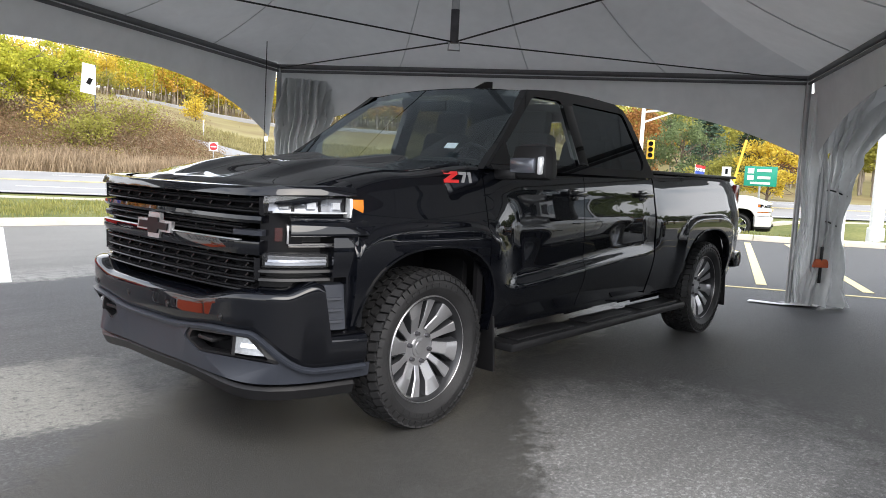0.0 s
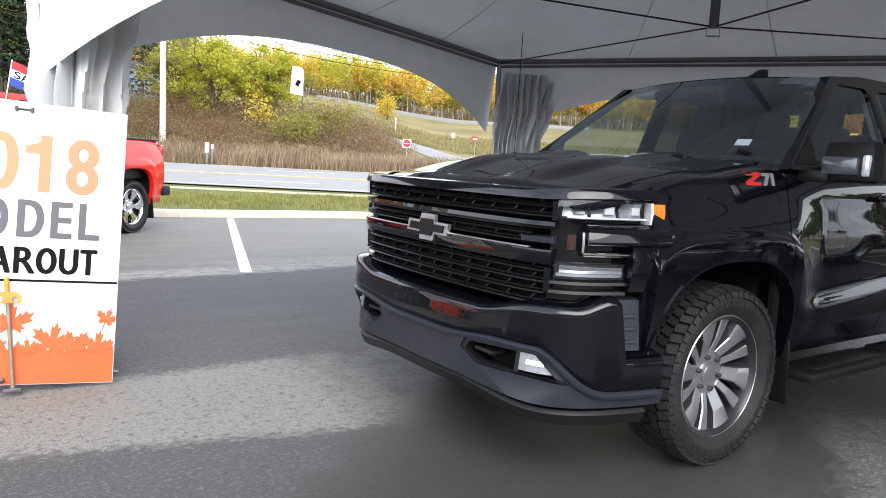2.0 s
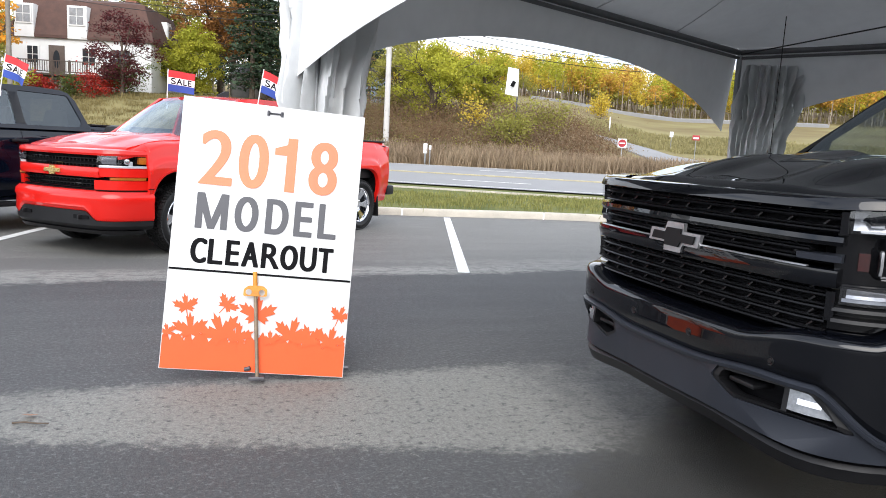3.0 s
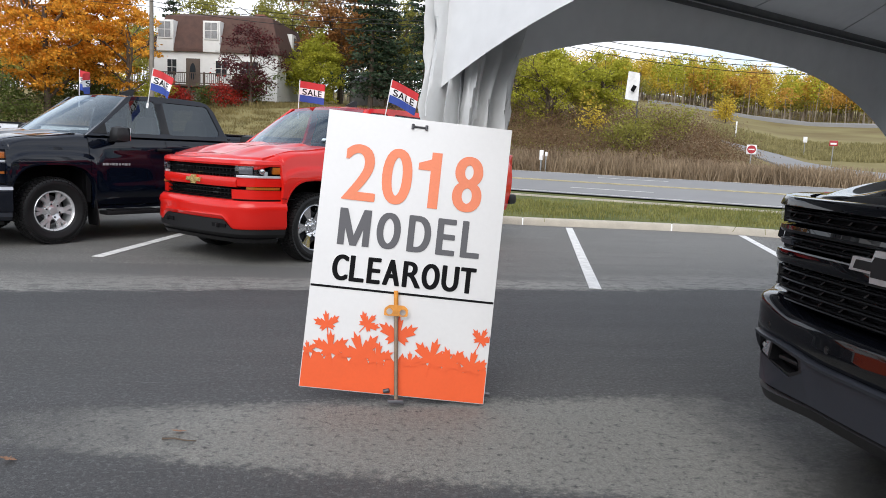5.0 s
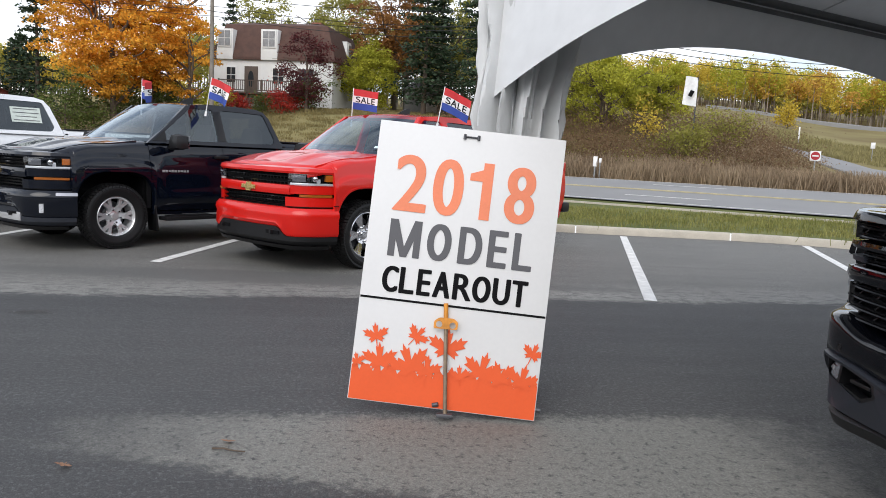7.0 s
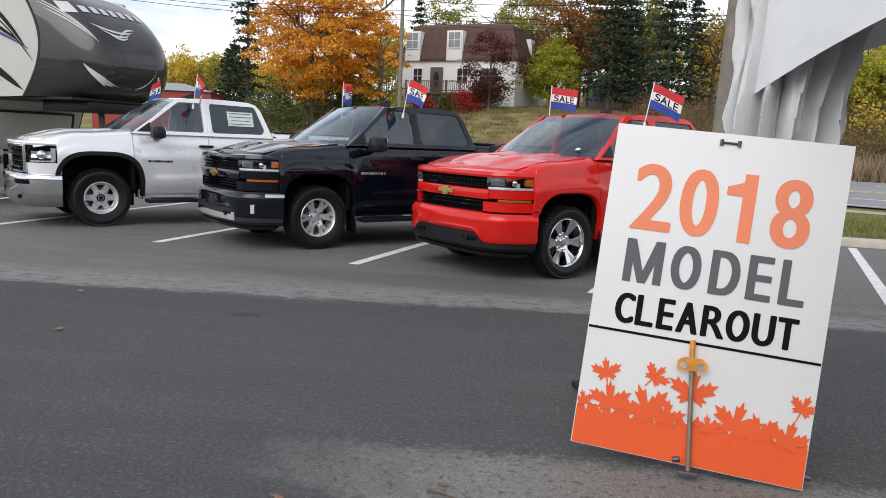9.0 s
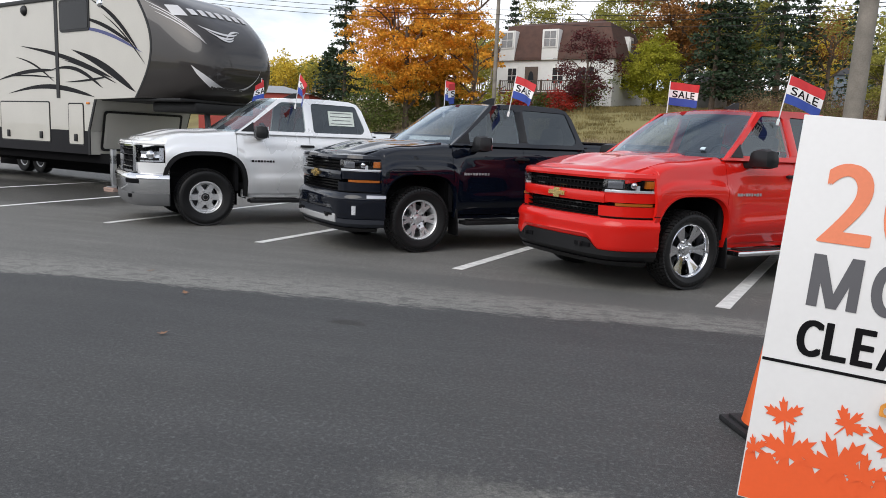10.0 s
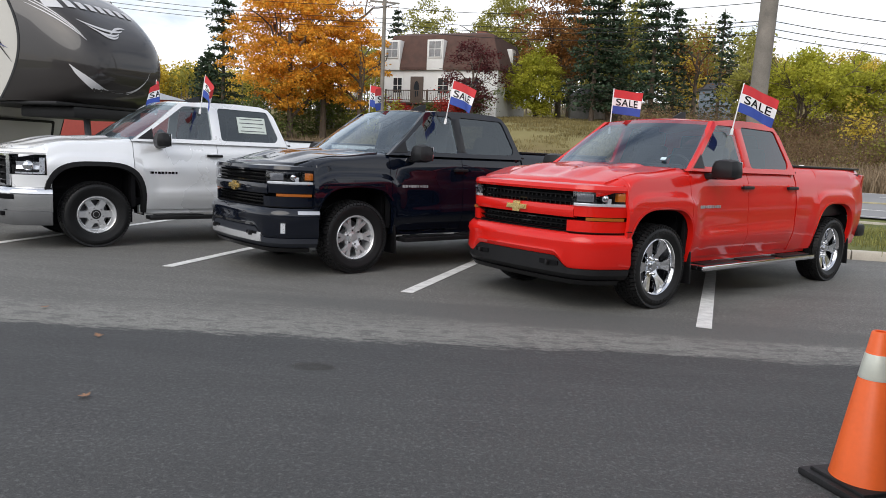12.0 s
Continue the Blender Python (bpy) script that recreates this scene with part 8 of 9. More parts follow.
for z0, z1 in ((4.3, 5.4), (4.9, 5.3)):
    bm = bmesh.new()
    tube(bm, [(0, 0, z0), (1.8, 0, z0 + (z1 - z0) * 0.6), (3.9, 0, z1)], 0.06, 8, 0.04)
    part("mast_arm", bm, M_SIGNWHITE, mast)
for x in (-0.52, 0.55):
    bm = bmesh.new()
    box(bm, (0.42, 0.34, 1.1), (x, -0.1, 2.75), bevel=0.04)
    head = part("signal_head", bm, M_YELLOW, tl)
    for k in range(3):
        bm = bmesh.new()
        lathe(bm, [(0.0, 0.02), (0.11, 0.02), (0.13, 0.12), (0.14, 0.12), (0.12, 0.0), (0.0, 0.0)], 14)
        o = part("signal_lens", bm, M_DARK, head)
        o.matrix_local = pose(x, -0.27, 2.42 + 0.33 * k, 90, 0, 0)


# ---- house, sheds ----
def build_house():
    h = thing("house", Matrix.Translation((-7.0, 65.06, 4.95)) @ Matrix.Rotation(radians(-15), 4, "Z") @ Matrix.Scale(1.105, 4), "white two-storey house with a brown mansard roof and a front deck", "house")
    M_WALL = mat("white_siding", (0.72, 0.72, 0.70), 0.7, 0, 0.06, 2, 30)
    M_SHING = mat("brown_shingles", (0.085, 0.045, 0.035), 0.85, 0, 0.3, 2.5, 26, 0.4)
    M_BRICK = mat("chimney_brick", (0.22, 0.09, 0.06), 0.85, 0, 0.25, 6, 50, 0.3)
    M_DECK = mat("dark_deck_wood", (0.10, 0.075, 0.06), 0.8, 0, 0.2, 5, 40)
    # x: 0 at the corner, to -9.5 along the front; y: into the house
    L, D, z1, z2 = 10.3, 8.5, 3.7, 6.85
    bm = bmesh.new()
    box(bm, (L, D, z1 + 0.6), (-L / 2, D / 2, z1 / 2 - 0.3))
    part("wall", bm, M_WALL, h, smooth=False)
    bm = bmesh.new()
    vs = []
    for z, i in ((z1 - 0.05, -0.22), (z1 + 0.15, -0.22), (z2 - 0.3, 0.75), (z2, 1.7), (z2 + 0.15, 3.2)):
        vs.append([bm.verts.new(p) for p in ((-L - 0.0 + i, i, z), (-i, i, z), (-i, D - i, z), (-L + i, D - i, z))])
    for a, b in zip(vs, vs[1:]):
        for k in range(4):
            bm.faces.new((a[k], a[(k + 1) % 4], b[(k + 1) % 4], b[k]))
    bm.faces.new(vs[-1])
    bm.faces.new(vs[0][::-1])
    roof = part("roof", bm, M_SHING, h, smooth=False)
    M_PANE = mat("dark_window_glass", (0.03, 0.035, 0.04), 0.08, 0, 0.1, 3, 30)

    M_CURTAINED = mat("curtained_window_glass", (0.26, 0.27, 0.28), 0.12, 0, 0.3, 3, 30)

    def window(x, z, w, ht, y=-0.02, parent=h, turn=0, glazing=None):
        m = pose(x, y, z, 0, 0, turn)
        bm = bmesh.new()
        box(bm, (w + 0.16, 0.08, ht + 0.16), (0, 0, 0), bevel=0.01)
        o = part("window", bm, M_WALL, parent)
        o.matrix_local = m
        for s in (-1, 1):
            for t2 in (-1, 1):
                bm = bmesh.new()
                box(bm, (w / 2 - 0.05, 0.02, ht / 2 - 0.05), (s * w / 4, -0.045, t2 * ht / 4))
                part("pane", bm, glazing or M_PANE, o)

    # dormers running down through the mansard into the wall
    for x, w in ((-5.35, 1.42), (-9.2, 1.42)):
        bm = bmesh.new()
        box(bm, (w, 1.5, 2.42), (x, 0.52, z1 + 1.15), bevel=0.02)
        o = part("dormer", bm, M_WALL, h)
        window(x, z1 + 1.60, w * 0.74, 1.25, -0.27, glazing=M_CURTAINED)
    bm = bmesh.new()
    box(bm, (1.4, 1.15, 2.6), (-0.75, 4.4, z1 + 0.85), bevel=0.02)
    part("dormer", bm, M_WALL, h)
    window(-0.03, z1 + 1.4, 0.7, 1.0, 4.4, h, 90, M_CURTAINED)
    # front door and ground-floor windows
    bm = bmesh.new()
    box(bm, (1.15, 0.1, 2.25), (-6.95, -0.03, 2.0), bevel=0.02)
    d = part("front_door", bm, M_DECK, h)
    bm = bmesh.new()
    lathe(bm, [(0.0, 0.0), (0.3, 0.0), (0.3, 0.03), (0.0, 0.03)], 20)
    o = part("door_glass", bm, M_PANE, d)
    o.matrix_local = Matrix.Translation((-6.95, -0.085, 2.1)) @ Matrix.Rotation(radians(90), 4, "X") @ Matrix.Diagonal((0.8, 2.2, 1, 1))
    for x, w in ((-4.6, 0.95), (-8.7, 0.8), (-2.2, 1.3)):
        window(x, 2.4, w, 1.25)
    window(0.02, 2.3, 1.0, 1.2, 2.5, h, 90)
    # deck and railing
    bm = bmesh.new()
    box(bm, (7.4, 2.0, 0.14), (-5.2, -1.0, 0.86))
    deck = part("deck", bm, M_DECK, h)
    for k in range(7):
        bm = bmesh.new()
        box(bm, (0.14, 0.14, 0.95), (-8.85 + 7.3 * k / 6, -1.93, 0.40))
        box(bm, (0.10, 0.10, 1.0), (-8.85 + 7.3 * k / 6, -1.93, 1.40))
        part("deck_post", bm, M_DECK, deck)
    bm = bmesh.new()
    for z in (1.05, 1.82):
        box(bm, (7.4, 0.07, 0.07), (-5.2, -1.95, z))
    part("hand_rail", bm, M_DECK, deck)
    bm = bmesh.new()
    for k in range(44):
        box(bm, (0.04, 0.04, 0.78), (-8.8 + 7.2 * k / 43, -1.95, 1.44))
    tagged(part("balusters", bm, M_DECK, deck), kind="stuff")
    bm = bmesh.new()
    box(bm, (0.8, 0.7, 2.6), (-2.2, 2.3, 5.75), bevel=0.02)
    part("chimney", bm, M_BRICK, h)


def build_shed(name, base, turn, w, d, hgt, wall_m, roof_m, label, door=True, rise=None):
    s = thing(name, Matrix.Translation(base) @ Matrix.Rotation(radians(turn), 4, "Z"), label, "shed")
    bm = bmesh.new()
    box(bm, (w, d, hgt + 0.4), (0, 0, hgt / 2 - 0.2), bevel=0.02)
    part("wall", bm, wall_m, s)
    bm = bmesh.new()
    vs = [bm.verts.new(p) for p in ((-w / 2 - 0.2, -d / 2 - 0.2, hgt), (w / 2 + 0.2, -d / 2 - 0.2, hgt), (w / 2 + 0.2, d / 2 + 0.2, hgt), (-w / 2 - 0.2, d / 2 + 0.2, hgt), (-w / 5, 0, hgt + (rise or 0.28 * w)), (w / 5, 0, hgt + (rise or 0.28 * w)))]
    bmesh.ops.convex_hull(bm, input=vs)
    part("roof", bm, roof_m, s, smooth=False)
    if door:
        bm = bmesh.new()
        box(bm, (w * 0.3, 0.06, hgt * 0.8), (0, -d / 2 - 0.02, hgt * 0.4), bevel=0.01)
        part("door", bm, M_WOOD, s)


build_house()
M_BLUESHED = mat("blue_grey_siding", (0.20, 0.25, 0.31), 0.7, 0, 0.1, 3, 30)
M_ROOFD = mat("dark_roof_felt", (0.05, 0.05, 0.055), 0.85, 0, 0.2, 4, 40)
build_shed("garden_shed", on_ground(77.45, 75, 0.2), -14, 2.9, 2.9, 2.4, M_BLUESHED, M_ROOFD, "blue-grey garden shed with a dark hipped roof", False)
build_shed("garden_shed", on_ground(106.3, 67), 12, 1.6, 1.6, 1.9, M_WOOD, M_WOOD, "small weathered board shed under the maple")
# wall colour darkened to carry the deep shade under the pines
build_shed("garage", on_ground(86.0, 68), 0, 4.5, 3.5, 1.9, mat("shade_darkened_siding", (0.085, 0.085, 0.08), 0.85, 0, 0.25, 3, 40), M_ROOFD, "small outbuilding under the pines, their shade put into its dark wall colour")
_b = on_ground(119.6, 66)
build_shed("barn", _b, 16, 9, 6, 4.65 - _b.z, mat("red_barn_boards", (0.30, 0.05, 0.04), 0.8), M_ALU, "low red shed with a grey metal roof", False, 0.75)


# ---- trees ----
def leaf_mesh(name, centers, sizes, rng, flat=0.0):
    """Small leaf-shaped quads at the given places, turned every way."""
    n = len(centers)
    a = rng.normal(size=(n, 3))
    a[:, 2] *= 1 - flat
    a /= np.linalg.norm(a, axis=1)[:, None]
    b = np.cross(a, rng.normal(size=(n, 3)))
    b /= np.linalg.norm(b, axis=1)[:, None] + 1e-9
    s = sizes[:, None]
    verts = np.stack([centers - a * s * 0.6, centers + b * s * 0.35, centers + a * s * 0.6, centers - b * s * 0.35], 1).reshape(-1, 3)
    me = bpy.data.meshes.new(name)
    me.from_pydata(verts.tolist(), [], (np.arange(n * 4).reshape(-1, 4)).tolist())
    return me


def branchy(bm, rng, start, direction, length, r, depth, tips):
    """Limbs that fork and bend; collects their ends."""
    pts = [start]
    d = direction.normalized()
    for k in range(4):
        d = (d + Vector(rng.normal(size=3)) * 0.16 + Vector((0, 0, 0.05))).normalized()
        pts.append(pts[-1] + d * length / 4)
    tube(bm, pts, r, 6 if r > 0.05 else 4, r * 0.55, cap=False)
    tips += pts[2:]
    if depth:
        for k in range(3):
            side = Vector(rng.normal(size=3))
            nd = (d + side.normalized() * rng.uniform(0.6, 1.0)).normalized()
            branchy(bm, rng, pts[2 + k % 3], nd, length * rng.uniform(0.5, 0.75), r * 0.5, depth - 1, tips)


def broadleaf(name, base, height, radius, m, label, leaves=2600, size=0.22, low=0.25, seed=1, clump=0.55, bare=0.0, category="tree", stems=1, lobes=0, layer=0.62):
    rng = np.random.default_rng(seed)
    t = thing(name, Matrix.Translation(base), label, category)
    bm = bmesh.new()
    tips = []
    for q in range(stems):
        lean = Vector((rng.uniform(-1, 1), rng.uniform(-1, 1), 0)) * (0.25 if stems > 1 else 0.05)
        z0 = height * low * 0.9
        trunk = [Vector((0, 0, -0.3)), Vector((0, 0, z0)) * 0.5 + lean * 0.4, Vector((0, 0, z0)) + lean, Vector((0, 0, height * 0.62)) + lean * 2]
        tube(bm, trunk, 0.022 * height / stems ** 0.5 + 0.03, 8, 0.012 * height)
        for k in range(7):
            a = 2.4 * k + rng.uniform(0, 1)
            p = trunk[2].lerp(trunk[3], k / 7)
            branchy(bm, rng, p, Vector((math.cos(a), math.sin(a), rng.uniform(0.35, 1.0))), radius * rng.uniform(0.7, 1.0), 0.010 * height, 1, tips)
    part("trunk", bm, M_BARK, t)
    cz, hz = height * (1 + low) / 2, height * (1 - low) / 2
    n_c = max(24, leaves // 32)
    cs = []
    while len(cs) < n_c:
        p = rng.uniform(-1, 1, 3)
        rr = np.linalg.norm(p)
        if 0.35 < rr < 1:
            wob = 0.80 + 0.28 * math.sin(3 * math.atan2(p[1], p[0]) + seed) * math.cos(2.2 * p[2] + seed)
            w = 1.0 - 0.35 * max(0, p[2])
            cs.append((p[0] * radius * wob * w, p[1] * radius * wob * w, cz + p[2] * hz * (0.92 + 0.1 * math.sin(5 * p[0] + seed))))
    cs = np.array(cs)
    tip = np.array([tuple(v) for v in tips])
    if len(tip):
        cs = np.concatenate([cs, tip[rng.integers(0, len(tip), n_c // 2)]])
    cs = cs[rng.random(len(cs)) > bare]
    idx = rng.integers(0, len(cs), leaves)
    pts = cs[idx] + rng.normal(size=(leaves, 3)) * clump * np.array([1, 1, 0.6]) * (0.6 + 0.7 * rng.random(len(cs))[idx][:, None])
    if lobes:
        # sprays of leaves in flattened tufts on the outside of the crown, with gaps between
        cs = []
        while len(cs) < lobes:
            p = rng.uniform(-1, 1, 3)
            if 0.45 < np.linalg.norm(p) < 1 and all(np.linalg.norm(p - q) > 0.16 for q in cs):
                cs.append(p)
        cs = np.array(cs)
        width = 1.0 - 0.40 * np.maximum(0, cs[:, 2]) - 0.15 * np.maximum(0, -cs[:, 2])
        wob = 1 + 0.22 * np.sin(3 * np.arctan2(cs[:, 1], cs[:, 0]) + seed) + rng.normal(size=lobes) * 0.07
        tuft = radius * rng.uniform(0.16, 0.34, lobes)
        c3 = np.stack([cs[:, 0] * radius * width * wob, cs[:, 1] * radius * width * wob, cz + cs[:, 2] * hz], 1)
        idx = rng.choice(lobes, leaves, p=tuft ** 2 / (tuft ** 2).sum())
        d = rng.normal(size=(leaves, 3))
        d /= np.linalg.norm(d, axis=1)[:, None]
        rad = rng.random(leaves) ** 0.45 * (1 + 0.35 * rng.normal(size=leaves) * 0.5)
        off = d * rad[:, None] * tuft[idx][:, None] * np.array([1.15, 1.15, layer])
        droop = -0.25 * (off[:, 0] ** 2 + off[:, 1] ** 2) / (tuft[idx] + 0.01)
        pts = c3[idx] + off + np.stack([np.zeros(leaves), np.zeros(leaves), droop], 1)
    me = leaf_mesh("crown", pts, size * rng.uniform(0.6, 1.4, leaves), rng, 0.3)
    part_mesh("crown", me, m, t, smooth=False)
    return t


def conifer(name, base, height, radius, m, label, seed=1, tiers=16, low=0.12, sparse=1.0):
    rng = np.random.default_rng(seed)
    t = thing(name, Matrix.Translation(base), label, "tree")
    bm = bmesh.new()
    tube(bm, [(0, 0, -0.3), (0.05, 0, height * 0.5), (0, 0, height)], 0.018 * height, 8, 0.02)
    cen, siz = [], []
    for k in range(tiers):
        f = k / tiers
        z = height * (low + (1 - low) * f)
        rad = radius * (1 - f) ** 0.8 * rng.uniform(0.7, 1.1) + 0.15
        nb = int((9 - 4 * f) * sparse) + 2
        for q in range(nb):
            a = rng.uniform(0, 2 * math.pi)
            ln = rad * rng.uniform(0.65, 1.15)
            tip = Vector((math.cos(a) * ln, math.sin(a) * ln, z - 0.22 * ln + rng.uniform(-0.1, 0.25)))
            tube(bm, [(0, 0, z), tuple(tip)], 0.03, 4, 0.01, cap=False)
            for j in range(int(26 * sparse)):
                s = rng.uniform(0.15, 1.0)
                spread = 0.24 * ln * (1 - 0.6 * s) + 0.12
                cen.append((tip.x * s + rng.normal() * spread, tip.y * s + rng.normal() * spread, z + (tip.z - z) * s + rng.normal() * 0.10 - 0.05))
                siz.append(rng.uniform(0.16, 0.34))
    part("trunk", bm, M_BARK, t)
    me = leaf_mesh("crown", np.array(cen), np.array(siz), rng, 0.6)
    part_mesh("crown", me, m, t, smooth=False)
    return t


L_ORANGE = leafy("orange_maple_leaves", (0.68, 0.29, 0.022), (0.93, 0.52, 0.07), 0.36, 0.42)
L_AMBER = leafy("amber_leaves", (0.50, 0.28, 0.06), (0.66, 0.42, 0.09), 0.3, 0.5)
L_DULL = leafy("blue_green_leaves", (0.11, 0.16, 0.07), (0.20, 0.25, 0.11), 0.3, 0.4)
L_LAWN = leafy("dry_mown_lawn", (0.17, 0.135, 0.05), (0.27, 0.22, 0.09), 0.25, 0.2)
L_FIELD = leafy("rough_field_grass", (0.25, 0.22, 0.09), (0.36, 0.32, 0.15), 0.25, 0.3)
L_GOLD = leafy("golden_leaves", (0.60, 0.44, 0.05), (0.78, 0.62, 0.11), 0.3, 0.5)
L_LIME = leafy("yellow_green_leaves", (0.34, 0.37, 0.035), (0.56, 0.53, 0.07), 0.3, 0.5)
L_GREEN = leafy("dull_green_leaves", (0.075, 0.115, 0.025), (0.16, 0.19, 0.05))
L_OLIVE = leafy("olive_leaves", (0.25, 0.24, 0.045), (0.40, 0.38, 0.09), 0.3, 0.45)
L_PURPLE = leafy("dark_purple_leaves", (0.060, 0.014, 0.018), (0.13, 0.03, 0.03))
L_SCARLET = leafy("scarlet_leaves", (0.32, 0.018, 0.02), (0.48, 0.05, 0.03))
L_RUST = leafy("rusty_oak_leaves", (0.25, 0.10, 0.03), (0.40, 0.20, 0.06))
L_PINE = leafy("dark_spruce_needles", (0.020, 0.040, 0.022), (0.05, 0.08, 0.04), 0.4, 0.15)
L_BLUEPINE = leafy("blue_green_pine_needles", (0.045, 0.085, 0.06), (0.09, 0.14, 0.09), 0.4, 0.15)
L_STRAW = leafy("dry_straw", (0.27, 0.195, 0.125), (0.40, 0.31, 0.205), 0.3, 0.3)
L_BROWN = leafy("brown_brush", (0.135, 0.080, 0.046), (0.24, 0.155, 0.085), 0.24, 0.25)

for args in (
    ("maple_tree", 108.9, 62, 14.2, 4.2, L_ORANGE, "large orange autumn maple before the house", dict(leaves=30000, size=0.19, low=0.17, seed=3, lobes=120, layer=0.40)),
    ("maple_tree", 106.5, 63, 13.4, 3.4, L_ORANGE, "orange maple crowding against the large one", dict(leaves=16000, size=0.19, low=0.22, seed=33, lobes=70, layer=0.40)),
    ("maple_tree", 103.9, 61, 9.8, 3.0, L_ORANGE, "thin orange maple with bare branches", dict(leaves=5200, size=0.18, low=0.24, seed=4, lobes=40, layer=0.34)),
    ("bare_tree", 105.2, 72, 15.0, 4.0, L_RUST, "nearly leafless grey tree behind the maple", dict(leaves=600, size=0.2, low=0.3, seed=5)),
    ("bush", 102.6, 62, 2.9, 1.9, L_LIME, "yellow-green bush by the house", dict(leaves=2600, size=0.16, low=0.02, seed=6, clump=0.35)),
    ("purple_tree", 95.4, 61.5, 6.4, 2.7, L_PURPLE, "dark purple-leaved ornamental tree before the house", dict(leaves=6000, size=0.14, low=0.12, seed=7, lobes=56)),
    ("bush", 100.5, 62.5, 1.9, 1.3, L_SCARLET, "scarlet bush beside the deck", dict(leaves=1500, size=0.14, low=0.02, seed=8, clump=0.3)),
    ("bush", 97.2, 61.5, 1.7, 1.5, L_SCARLET, "scarlet bush beside the deck", dict(leaves=1600, size=0.14, low=0.02, seed=9, clump=0.3)),
    ("bush", 95.2, 63, 2.6, 1.7, L_GREEN, "dark green bush against the house's side", dict(leaves=2400, size=0.14, low=0.02, seed=38, clump=0.35)),
    ("bush", 98.6, 62, 1.6, 1.1, L_GREEN, "small dark green bush by the deck", dict(leaves=1200, size=0.14, low=0.02, seed=10, clump=0.3)),
    ("round_tree", 90.46, 69, 6.3, 2.7, L_LIME, "rounded yellow-green tree by the lawn", dict(leaves=15000, size=0.17, low=0.03, seed=11, lobes=90)),
    ("oak_tree", 88.7, 72, 13.0, 4.4, L_RUST, "rusty brown oak among the pines", dict(leaves=13000, size=0.22, low=0.25, seed=12, lobes=72, layer=0.45)),
    ("birch_tree", 93.0, 84, 13.6, 4.2, L_OLIVE, "tall olive-green tree behind the house", dict(leaves=9000, size=0.23, low=0.28, seed=13, lobes=56)),
    ("birch_tree", 98.6, 86, 13.2, 3.6, L_OLIVE, "tall olive-green tree behind the house", dict(leaves=4200, size=0.23, low=0.33, seed=14, lobes=44)),
    ("birch_tree", 84.4, 68, 11.6, 3.0, L_OLIVE, "pale olive tree between the pines", dict(leaves=6000, size=0.21, low=0.2, seed=15, lobes=44)),
    ("birch_tree", 79.1, 66, 9.2, 2.2, L_RUST, "sparse tawny tree with bare twigs", dict(leaves=1300, size=0.17, low=0.3, seed=16, bare=0.3)),
    ("birch_tree", 79.6, 78, 6.5, 2.6, L_GOLD, "golden young tree behind the shed", dict(leaves=4200, size=0.2, low=0.1, seed=36, lobes=36)),
    ("bush", 112.0, 60, 4.2, 2.2, L_GREEN, "grey-green bush at the lawn's edge", dict(leaves=2600, size=0.15, low=0.02, seed=17, clump=0.4, bare=0.2)),
    ("bush", 105.0, 64, 3.2, 2.4, L_GREEN, "dark green bush under the maple", dict(leaves=3200, size=0.15, low=0.02, seed=18, clump=0.4)),
    ("bush", 108.0, 65, 3.0, 2.2, L_GREEN, "dark green bush under the maple", dict(leaves=3000, size=0.15, low=0.02, seed=37, clump=0.4)),
    ("bush", 110.2, 62, 3.0, 2.6, L_GREEN, "dark green bush under the maple", dict(leaves=3200, size=0.15, low=0.02, seed=19, clump=0.4)),
    ("willow_tree", 72.6, 50, 5.0, 2.9, L_LIME, "spreading yellow-green tree on the bank", dict(leaves=10500, size=0.155, low=0.03, seed=20, stems=3, lobes=64)),
    ("willow_tree", 68.9, 52, 4.9, 2.2, L_LIME, "dense yellow-green tree on the bank", dict(leaves=9500, size=0.155, low=0.06, seed=21, stems=2, lobes=56)),
    ("willow_tree", 75.2, 53, 4.9, 2.4, L_OLIVE, "yellow-green tree on the bank beside the shed", dict(leaves=7600, size=0.155, low=0.04, seed=22, stems=2, lobes=50)),
    ("sapling", 69.4, 44, 3.4, 0.7, L_GOLD, "slender golden sapling on the bank", dict(leaves=520, size=0.14, low=0.25, seed=23, clump=0.25)),
    ("sapling", 59.6, 84, 3.3, 1.0, L_GOLD, "small golden tree in the field", dict(leaves=1500, size=0.18, low=0.05, seed=24, clump=0.35)),
    ("bush", 66.4, 41.5, 2.3, 1.7, L_OLIVE, "olive bush among the dry brush", dict(leaves=3000, size=0.12, low=0.02, seed=25, clump=0.35)),
    ("bush", 63.6, 45, 1.7, 1.4, L_OLIVE, "olive bush among the dry brush", dict(leaves=1800, size=0.12, low=0.02, seed=26, clump=0.35)),
    ("yellow_tree", 15.6, 40, 3.9, 1.5, L_GOLD, "golden tree beyond the highway", dict(leaves=6500, size=0.12, low=0.1, seed=27, lobes=44)),
    ("yellow_tree", 18.6, 43, 2.6, 2.2, L_OLIVE, "olive bush beyond the highway", dict(leaves=6000, size=0.12, low=0.03, seed=28, lobes=44)),
    ("green_tree", 21.8, 48, 5.6, 2.2, L_DULL, "dull green tree beyond the highway", dict(leaves=8000, size=0.13, low=0.05, seed=29, lobes=50)),
    ("green_tree", 13.4, 52, 5.4, 2.4, L_RUST, "brown tree beyond the highway", dict(leaves=6500, size=0.14, low=0.15, seed=30, lobes=44)),
    ("green_tree", 25.5, 56, 6.4, 2.8, L_RUST, "orange-brown tree beyond the highway", dict(leaves=7500, size=0.14, low=0.1, seed=31, lobes=50)),
):
    name, az, r, hgt, rad, m, label, kw = args
